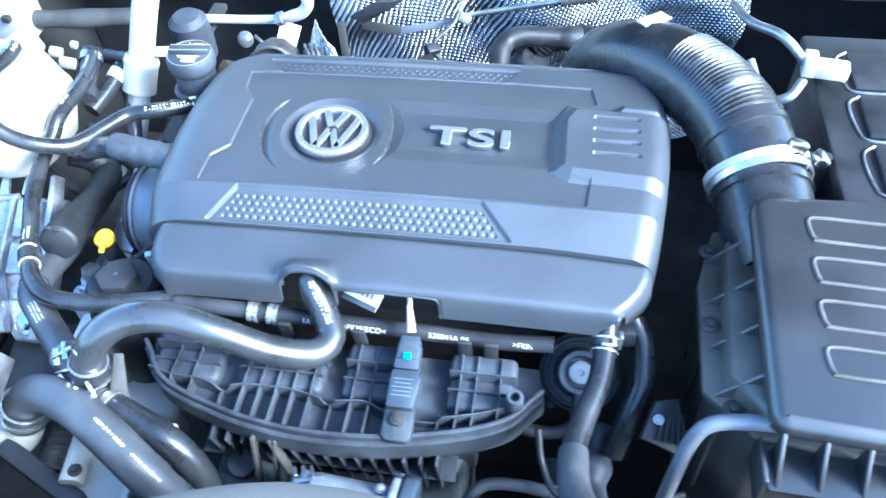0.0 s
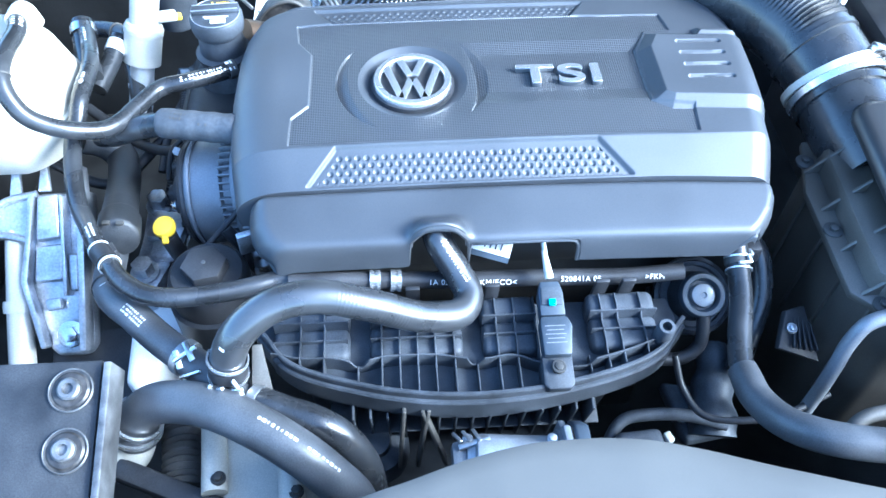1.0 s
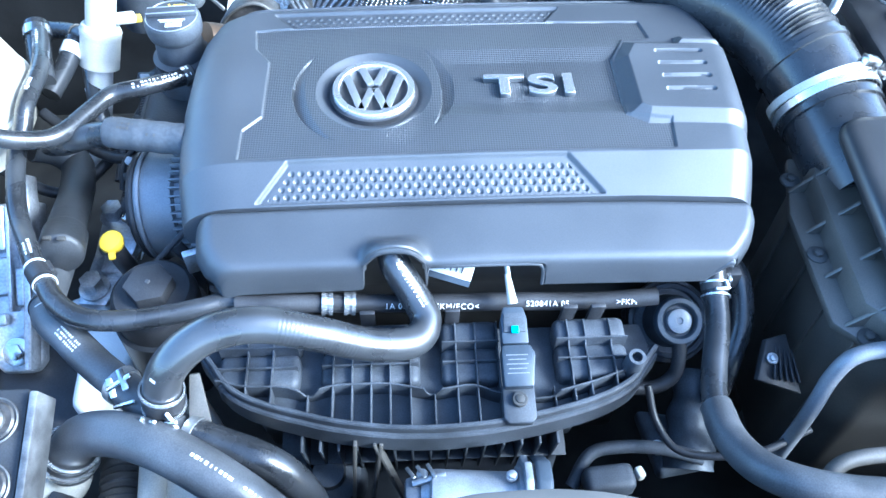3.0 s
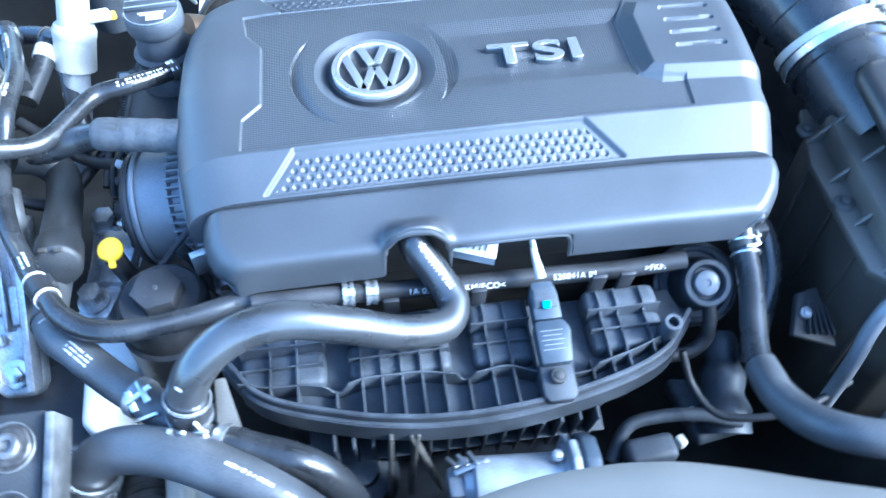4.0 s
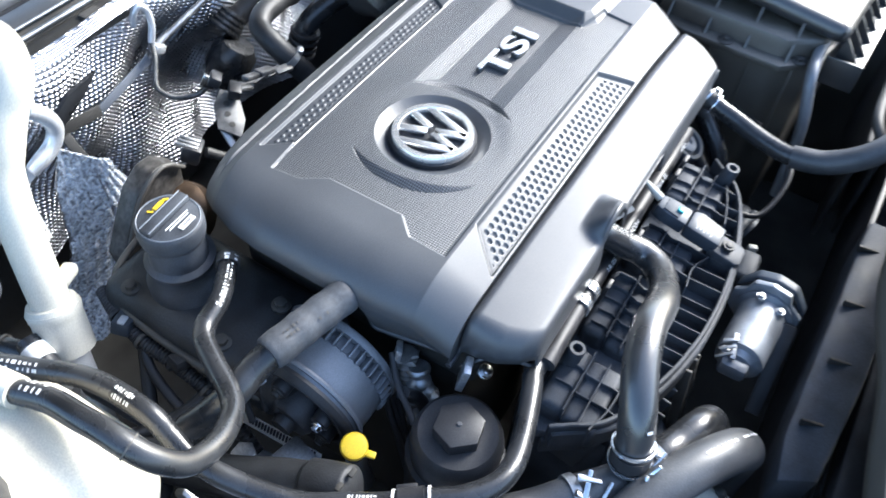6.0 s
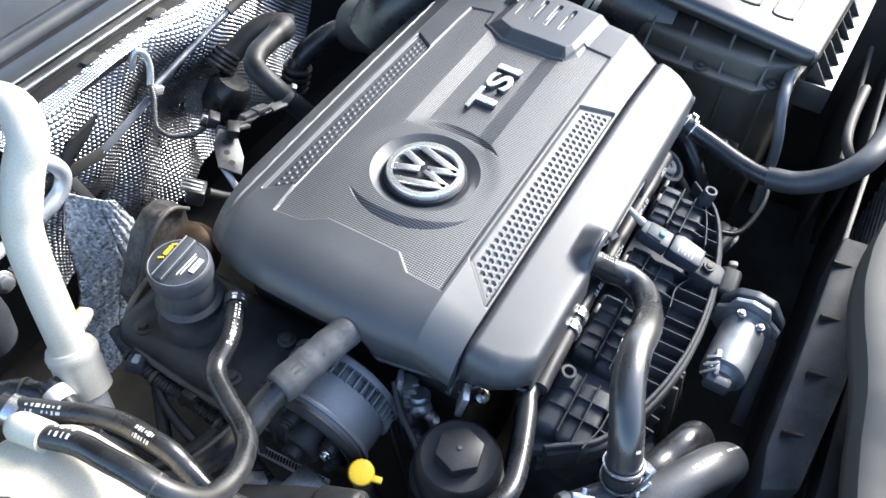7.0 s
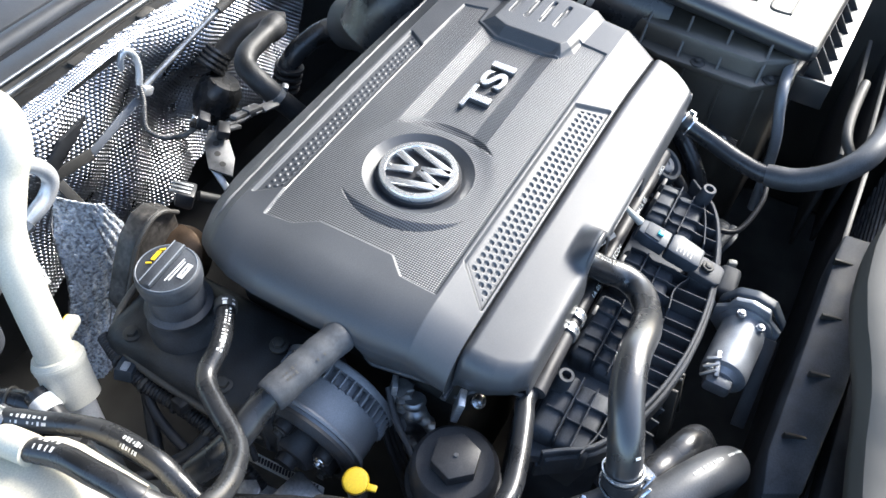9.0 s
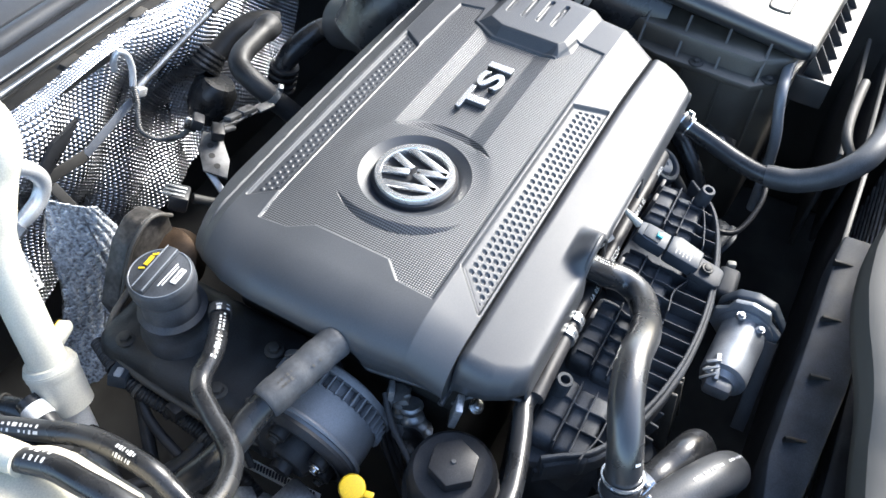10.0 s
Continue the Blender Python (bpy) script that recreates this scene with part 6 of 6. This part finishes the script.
for hx, hy in ((-0.018, -0.003), (-0.004, 0.002), (0.010, 0.003), (0.018, -0.002)):
    part("hole", lathe([(0, 0.0018), (0.0036, 0.0018), (0.0030, 0.0008), (0, 0.0008)], BR @ Vector((hx, hy, 0.0002)), BR.to_3x3() @ Vector((0, 0, 1)), 14), DARKMETAL, lambda_plug)
rng = random.Random(4)
for k in range(7):
    a = Vector((0.042 + 0.011 * k, 0.282 + rng.uniform(-0.004, 0.004), -0.115 - 0.0035 * k + rng.uniform(-0.004, 0.004)))
    b = a + Vector((0.022, rng.uniform(-0.008, 0.004), rng.uniform(-0.012, 0.004)))
    part("foil_wrap", beam(a, b, rng.uniform(0.008, 0.014), rng.uniform(0.003, 0.007), 0.001, (rng.uniform(-0.6, 0.6), rng.uniform(-0.6, 0.2), 1)), TARNISH, lambda_plug, "crumpled foil wrap")
part("lever", beam((0.002, 0.266, -0.137), (-0.006, 0.240, -0.157), 0.008, 0.004, 0.001), DULL, lambda_plug)
part("plug", box((0.020, 0.014, 0.012), (0.042, 0.280, -0.119), 0.002, (20, 0, 40)), PLASTIC, lambda_plug, "black wire plug")
sensor_rear = thing("rear_sensor", (-0.088, 0.21, -0.1), "dark sensor plug with a metal clip", "sensor")
part("plug", box((0.024, 0.018, 0.018), (-0.086, 0.212, -0.074), 0.003, (20, 10, 35)), PLASTIC, sensor_rear)
part("clip", merge(*[box((0.003, 0.020, 0.004), (-0.092 + 0.005 * k, 0.211 + 0.003 * k, -0.0635 - 0.001 * k), 0.0006, (20, 10, 35)) for k in range(3)]), DULL, sensor_rear, "metal clip")
part("stem", tube([(-0.076, 0.206, -0.080), (-0.062, 0.194, -0.092), (-0.045, 0.178, -0.100)], 0.005, 12), DARKMETAL, sensor_rear)
turbo = thing("turbo_housing", (-0.12, 0.17, -0.12), "heat-stained metal turbo housing", "turbocharger")
part("volute", lathe([(0, -0.024), (0.026, -0.022), (0.034, -0.008), (0.032, 0.010), (0.022, 0.018), (0, 0.020)], (-0.128, 0.200, -0.118), (-0.5, -0.1, 0.8), 40), BRONZE, turbo)
part("neck", tube([(-0.15, 0.18, -0.09), (-0.165, 0.16, -0.07), (-0.178, 0.15, -0.06)], 0.017, 20), BRONZE, turbo)
part("casting", prism([(-0.108, -0.072), (-0.124, -0.057), (-0.140, -0.056), (-0.160, -0.068), (-0.178, -0.094), (-0.196, -0.124), (-0.190, -0.170), (-0.110, -0.170)], -0.012, 0.010, Matrix.Translation((0, 0.215, 0)) @ pose(0, 0, 0, 90, 0, 0), 0.003, 3), WORN, turbo, "dirty brown-black casting")
part("casting_edge", tube([(-0.108, 0.202, -0.072), (-0.124, 0.202, -0.057), (-0.140, 0.202, -0.056), (-0.160, 0.202, -0.068), (-0.178, 0.202, -0.094), (-0.196, 0.202, -0.124)], 0.0022, 8), DUSTY, turbo, "thin pale rim")
part("bolt", bolt((-0.165, 0.175, -0.075), (-0.4, -0.2, 0.8), 0.006, 0.008, 0.009), DULL, turbo)
ELBOW = [(-0.300, 0.345, -0.115), (-0.234, 0.358, -0.121), (-0.190, 0.356, -0.117), (-0.1762, 0.352, -0.1129), (-0.1581, 0.350, -0.1064), (-0.1416, 0.350, -0.099), (-0.1318, 0.350, -0.0842), (-0.1365, 0.350, -0.0653), (-0.1520, 0.350, -0.0459)]
elbow = thing("small_pipe", (-0.17, 0.31, -0.08), "bent pale metal pipe near the firewall", "pipe")
part("pipe", tube(ELBOW, lambda s, run: 0.0062 + 0.0022 * float(soft((s - 0.55) / 0.1)), 20, 0.002), PIPE, elbow)
part("nut", lathe([(0.0062, -0.006), (0.0100, -0.005), (0.0100, 0.005), (0.0062, 0.006)], (-0.1762, 0.352, -0.1129), (1, -0.1, 0.36), 6), DULL, elbow)
hang_tag = thing("paper_tag", (-0.184, 0.37, -0.19), "white paper tag with small print", "label")
TAG = Matrix.Translation((-0.186, 0.372, -0.172)) @ pose(0, 0, 0, -35, 22, 8)
tag_paper = box((0.030, 0.001, 0.068), (0, 0, 0), 0.0003)
bmesh.ops.transform(tag_paper, matrix=TAG, verts=tag_paper.verts)
part("paper", tag_paper, LABEL, hang_tag)
for k in range(4):
    mark = box((0.022 - 0.004 * (k % 2), 0.0004, 0.003), (0, -0.0008, -0.014 - 0.0052 * k), 0)
    bmesh.ops.transform(mark, matrix=TAG, verts=mark.verts)
    part("print", mark, BLUEGREY, hang_tag)

# ---- small hoses and plugs by the coolant tank ----
stubs = thing("hose_joint", (-0.34, 0.15, -0.1), "black hose joint with a white band and wire clamps", "hose joint")
part("hose", tube([(-0.352, 0.172, -0.055), (-0.345, 0.14, -0.065), (-0.333, 0.10, -0.072)], 0.012, 18), RUBBER, stubs)
part("branch", tube([(-0.315, 0.165, -0.07), (-0.322, 0.135, -0.08), (-0.332, 0.10, -0.088)], 0.010, 18), RUBBER, stubs)
part("white_band", tube([(-0.3165, 0.158, -0.072), (-0.3195, 0.146, -0.076)], 0.0108, 18), LABEL, stubs, "white band")
part("clamp", lathe([(0.012, -0.005), (0.0138, -0.005), (0.0138, 0.005), (0.012, 0.005)], (-0.349, 0.16, -0.058), (0.2, -0.9, -0.3), 26), STEEL, stubs)
wires = thing("wiring", (-0.30, 0.05, -0.2), "tangle of black wrapped wires below the hoses", "cables")
for pts in ([(-0.36, 0.12, -0.13), (-0.30, 0.08, -0.15), (-0.25, 0.06, -0.14), (-0.2, 0.08, -0.12)], [(-0.40, 0.06, -0.15), (-0.33, 0.04, -0.17), (-0.28, 0.10, -0.16), (-0.24, 0.14, -0.13)], [(-0.18, -0.09, -0.10), (-0.165, -0.10, -0.13), (-0.17, -0.12, -0.18)]):
    part("cable", tube(pts, 0.006, 10), PLASTIC, wires)
white_case = thing("pale_casing", (-0.2, -0.27, -0.3), "pale plastic casing deep below the coolant hoses", "casing")
part("case", prism([(-0.300, -0.080), (-0.290, -0.105), (-0.284, -0.192), (-0.268, -0.200), (-0.238, -0.150), (-0.228, -0.115), (-0.255, -0.085)], -0.300, -0.200, None, 0.008, 3), LABEL, white_case)
part("foot", box((0.075, 0.07, 0.06), (-0.205, -0.185, -0.280), 0.012, (0, 0, 35), 3), WHITE, white_case)
part("neck", box((0.036, 0.03, 0.05), (-0.282, -0.098, -0.205), 0.008, (0, 0, 12), 3), MOULDED, white_case)
side_plug = thing("side_plug", (-0.145, -0.12, -0.13), "pale metal bracket with a bolt beside the cover", "bracket")
part("plate", box((0.016, 0.006, 0.030), (-0.152, -0.128, -0.075), 0.001, (10, 0, 20)), ALU, side_plug)
part("crumple", tube([(-0.150, -0.085, -0.105), (-0.154, -0.09, -0.125), (-0.150, -0.097, -0.145)], lambda s, run: 0.009 + 0.002 * math.sin(run * 500), 14, 0.002), DULL, side_plug)
part("bolt", bolt((-0.128, -0.135, -0.098), (0, -0.5, 1), 0.005, 0.006, 0.007), STEEL, side_plug)

# ---- cooling fan shroud under the radiator hose ----
shroud = thing("fan_shroud", (-0.17, -0.3, -0.3), "pale fan shroud with posts and a ribbed tube", "fan shroud")
part("panel", box((0.085, 0.075, 0.006), (-0.135, -0.305, -0.146), 0.002, (18, 0, 6)), WHITE, shroud, "pale grey panel")
for a, b in (((-0.177, -0.268, -0.134), (-0.171, -0.330, -0.140)), ((-0.112, -0.300, -0.130), (-0.109, -0.345, -0.138))):
    part("post", tube([a, (Vector(a) + Vector(b)) / 2, b], 0.0105, 22), WHITE, shroud, "pale grey post")
    part("bolt", bolt(Vector(b) + Vector((0.004, 0.008, 0.010)), (0, 0.1, 1), 0.004, 0.005, 0.006), DARKMETAL, shroud)
part("ribbed_tube", tube([(-0.213, -0.256, -0.168), (-0.208, -0.280, -0.166), (-0.203, -0.315, -0.166)], lambda s, run: 0.016 + 0.0022 * math.sin(run * 2 * math.pi / 0.006), 26, 0.0011), DUSTY, shroud, "black ribbed tube")
part("rail", beam((-0.256, -0.300, -0.150), (-0.160, -0.343, -0.150), 0.018, 0.014, 0.004), PLASTIC, shroud, "black rail")

# ---- thin cable from the cover to the oil filter ----
thin = thing("thin_cable", (-0.2, -0.12, -0.12), "thin black cable arching behind the oil filter", "cable")
part("cable", tube([(-0.160, -0.066, -0.088), (-0.177, -0.083, -0.098), (-0.197, -0.112, -0.102), (-0.216, -0.135, -0.108), (-0.222, -0.160, -0.125)], 0.0028, 10), PLASTIC, thin)
barcode = thing("barcode_label", (-0.24, 0.0, -0.18), "narrow white label strip with dark bars", "label")
part("paper", beam((-0.241, 0.034, -0.172), (-0.237, -0.046, -0.172), 0.001, 0.012, 0.0002, (0.5, 0, 1)), LABEL, barcode)
for k in range(22):
    part("bar", beam((-0.2415 + 0.0002 * k, 0.026 - 0.0031 * k, -0.1685), (-0.2415 + 0.0002 * k, 0.0245 - 0.0031 * k, -0.1685), 0.0016, 0.006, 0, (0.5, 0, 1)), DARKINK, barcode)

# ---- low parts beside the intake ----
casting = thing("gearbox_casting", (0.275, -0.235, -0.25), "dark cast housing low behind the hose", "casting")
part("column", tube([(0.284, -0.185, -0.192), (0.280, -0.212, -0.200), (0.274, -0.240, -0.208), (0.270, -0.268, -0.220)], lambda s, run: 0.014 + 0.010 * s + 0.002 * math.sin(run * 200), 20), CASTING, casting)
part("web", prism([(0.235, -0.205), (0.285, -0.215), (0.300, -0.262), (0.245, -0.270)], -0.240, -0.222, None, 0.006, 3), CASTING, casting)
part("bolt", bolt((0.247, -0.246, -0.220), (0, -0.2, 1), 0.0045, 0.005, 0.007), DULL, casting)

low_hose = thing("low_hose", (0.22, -0.26, -0.2), "dark thin hose running low under the intake", "hose", "engine hoses")
part("hose", tube([(0.160, -0.285, -0.205), (0.178, -0.262, -0.192), (0.205, -0.258, -0.188), (0.240, -0.261, -0.188), (0.275, -0.270, -0.192)], 0.0058, 14), MANIFOLD, low_hose)
low_plug = thing("black_connector", (0.19, -0.283, -0.21), "black rounded connector with a bright plug", "connector")
part("body", box((0.044, 0.024, 0.024), (0.190, -0.286, -0.193), 0.007, (0, 0, 4), 3), MANIFOLD, low_plug)
part("plug", box((0.007, 0.010, 0.010), (0.216, -0.283, -0.186), 0.002, (0, 0, 20)), WHITE, low_plug)
lip = thing("duct_lip", (0.36, -0.34, -0.1), "grey moulded lip of the front air duct", "duct lip")
part("lip", tube([(0.300, -0.352, -0.066), (0.311, -0.338, -0.056), (0.330, -0.332, -0.052), (0.370, -0.331, -0.052), (0.43, -0.334, -0.056)], 0.0055, 16), DUSTY, lip)

# ---- left rear corner of the bay ----
loom_bar = thing("loom_cover", (-0.52, 0.36, -0.2), "grey cable cover along the firewall", "cable cover")
part("cover", tube([(-0.62, 0.372, -0.150), (-0.56, 0.368, -0.146), (-0.50, 0.368, -0.142), (-0.44, 0.372, -0.138), (-0.39, 0.380, -0.140)], lambda s, run: 0.014 + 0.001 * math.sin(run * 60), 14), DUSTY, loom_bar)
part("upper_bar", beam((-0.60, 0.385, -0.108), (-0.42, 0.388, -0.104), 0.02, 0.012, 0.004), DARKMETAL, loom_bar)
tower = thing("relay_box", (-0.60, 0.36, -0.2), "pale relay box in the corner of the bay", "relay box")
part("body", box((0.07, 0.05, 0.07), (-0.603, 0.365, -0.135), 0.006), MOULDED, tower)
part("plug", box((0.012, 0.01, 0.010), (-0.592, 0.337, -0.128), 0.002), DARKMETAL, tower)
reservoir = thing("dark_reservoir", (-0.30, 0.31, -0.16), "dark round cap behind the oil filler", "reservoir")
part("body", lathe([(0, -0.05), (0.026, -0.05), (0.028, -0.02), (0.026, 0.008), (0.018, 0.016), (0, 0.018)], (-0.290, 0.305, -0.100), (0, -0.1, 1), 32), MANIFOLD, reservoir)
part("stay", beam((-0.290, 0.30, -0.135), (-0.290, 0.412, -0.135), 0.02, 0.01, 0.002), DARKMETAL, reservoir)
joint_clip = thing("pipe_clips", (-0.51, 0.34, -0.2), "small white plastic pipe clips", "pipe clips")
for p, s in (((-0.535, 0.335, -0.180), (0.020, 0.014, 0.012)), ((-0.500, 0.335, -0.165), (0.012, 0.010, 0.010)), ((-0.520, 0.330, -0.195), (0.024, 0.012, 0.016))):
    part("clip", box(s, p, 0.003, (10, 20, 15)), WHITE, joint_clip)
bolt_rear = thing("firewall_bolt", (-0.235, 0.35, -0.16), "bright bolt on the firewall", "bolt")
part("bolt", bolt((-0.236, 0.352, -0.150), (0, -1, 0.4), 0.008, 0.01, 0.012), DULL, bolt_rear)
part("stay", beam((-0.222, 0.355, -0.145), (-0.205, 0.36, -0.172), 0.006, 0.004, 0.001), DULL, bolt_rear)

# ---- wiring along the cam cover ----
harness = thing("engine_harness", (-0.245, 0.12, -0.14), "black taped wiring harness with plugs along the cam cover", "cables")
HARNESS = [(-0.232, 0.192, -0.118), (-0.244, 0.160, -0.117), (-0.250, 0.128, -0.121), (-0.249, 0.095, -0.128), (-0.250, 0.060, -0.138), (-0.256, 0.030, -0.150), (-0.262, 0.0, -0.168)]
part("loom", tube(HARNESS, lambda s, run: 0.0062 + 0.0006 * math.sin(run * 1900), 14, 0.0008), PLASTIC, harness, "ribbed black conduit")
part("side_loom", tube([(-0.250, 0.128, -0.124), (-0.262, 0.110, -0.135), (-0.270, 0.080, -0.145), (-0.274, 0.045, -0.160)], 0.0045, 12), PLASTIC, harness)
part("plug", box((0.020, 0.016, 0.013), (-0.249, 0.147, -0.112), 0.002, (10, 20, 25)), BLUEGREY, harness, "grey-blue plug")
part("plug_lock", box((0.010, 0.006, 0.004), (-0.250, 0.145, -0.1045), 0.001, (10, 20, 25)), MOULDED, harness, "pale lock")
part("second_plug", box((0.018, 0.014, 0.012), (-0.247, 0.086, -0.118), 0.002, (0, 15, -10)), PLASTIC, harness)
for k in range(5):
    p = Vector(HARNESS[1 + k])
    part("tie", lathe([(0.0068, -0.0016), (0.0080, -0.0016), (0.0080, 0.0016), (0.0068, 0.0016)], p, Vector(HARNESS[2 + k]) - Vector(HARNESS[k]), 18), DUSTY if k % 2 else PLASTIC, harness, "cable tie")
pulley_wires = thing("alternator_leads", (-0.235, 0.03, -0.14), "thin black leads with a pale plug above the alternator", "cables")
for k, pts in enumerate(([(-0.205, 0.022, -0.090), (-0.222, 0.016, -0.088), (-0.236, 0.008, -0.100), (-0.243, 0.0, -0.122)], [(-0.214, 0.026, -0.092), (-0.230, 0.024, -0.090), (-0.246, 0.018, -0.104), (-0.254, 0.006, -0.130)], [(-0.200, 0.012, -0.092), (-0.214, 0.002, -0.086), (-0.228, -0.002, -0.095), (-0.240, -0.010, -0.118)])):
    part("lead", tube(pts, 0.0026 + 0.0004 * k, 10, 0.003), PLASTIC, pulley_wires)
part("plug", box((0.012, 0.010, 0.010), (-0.226, 0.020, -0.086), 0.0015, (10, 0, 30)), DUSTY, pulley_wires)
part("pale_plug", box((0.009, 0.007, 0.008), (-0.236, 0.008, -0.094), 0.0015, (20, 10, -20)), MOULDED, pulley_wires, "pale plug")
wrapped = thing("wrapped_harness", (-0.152, -0.083, -0.2), "crumpled silver-taped harness beside the cover corner", "cables")
part("tape", tube([(-0.152, -0.074, -0.090), (-0.152, -0.077, -0.115), (-0.153, -0.083, -0.140), (-0.152, -0.088, -0.165), (-0.154, -0.090, -0.19)], lambda s, run: 0.0082 + 0.0022 * math.sin(run * 330) + 0.0012 * math.sin(run * 870 + 1), 14, 0.0015, swell=lambda s, run, out: 0.0020 * math.sin(out.x * 5 + run * 400)), TARNISH, wrapped, "crumpled silver tape")
part("bracket", box((0.014, 0.005, 0.024), (-0.158, -0.070, -0.092), 0.001, (8, 10, 30)), ALU, wrapped, "pale bracket")
for k in range(3):
    part("lead", tube([(-0.156 - 0.005 * k, -0.066 - 0.002 * k, -0.10), (-0.163 - 0.006 * k, -0.072, -0.14), (-0.170 - 0.005 * k, -0.086, -0.18), (-0.166 - 0.006 * k, -0.10, -0.26)], 0.0034, 10), PLASTIC, wrapped, "black lead")
# ---- ribbed hose under the refrigerant pipe ----
under = thing("ribbed_hose", (-0.32, 0.19, -0.16), "black hose with cable ties under the pale pipe", "hose", "engine hoses")
UNDER = [(-0.39, 0.245, -0.115), (-0.350, 0.228, -0.106), (-0.326, 0.208, -0.102), (-0.316, 0.181, -0.102), (-0.307, 0.150, -0.110), (-0.300, 0.120, -0.125), (-0.292, 0.09, -0.15)]
part("hose", tube(UNDER, 0.0098, 20), RUBBER, under)
for f in (0.28, 0.40, 0.52):
    part("tie", band(UNDER, f, 0.0100, 0.0022), DUSTY, under, "cable tie")
part("print", marks_on(UNDER, 0.0100, 0.50, 0.62, (-0.5, -0.5, 1), 3, 0.004, 33), INK, under)
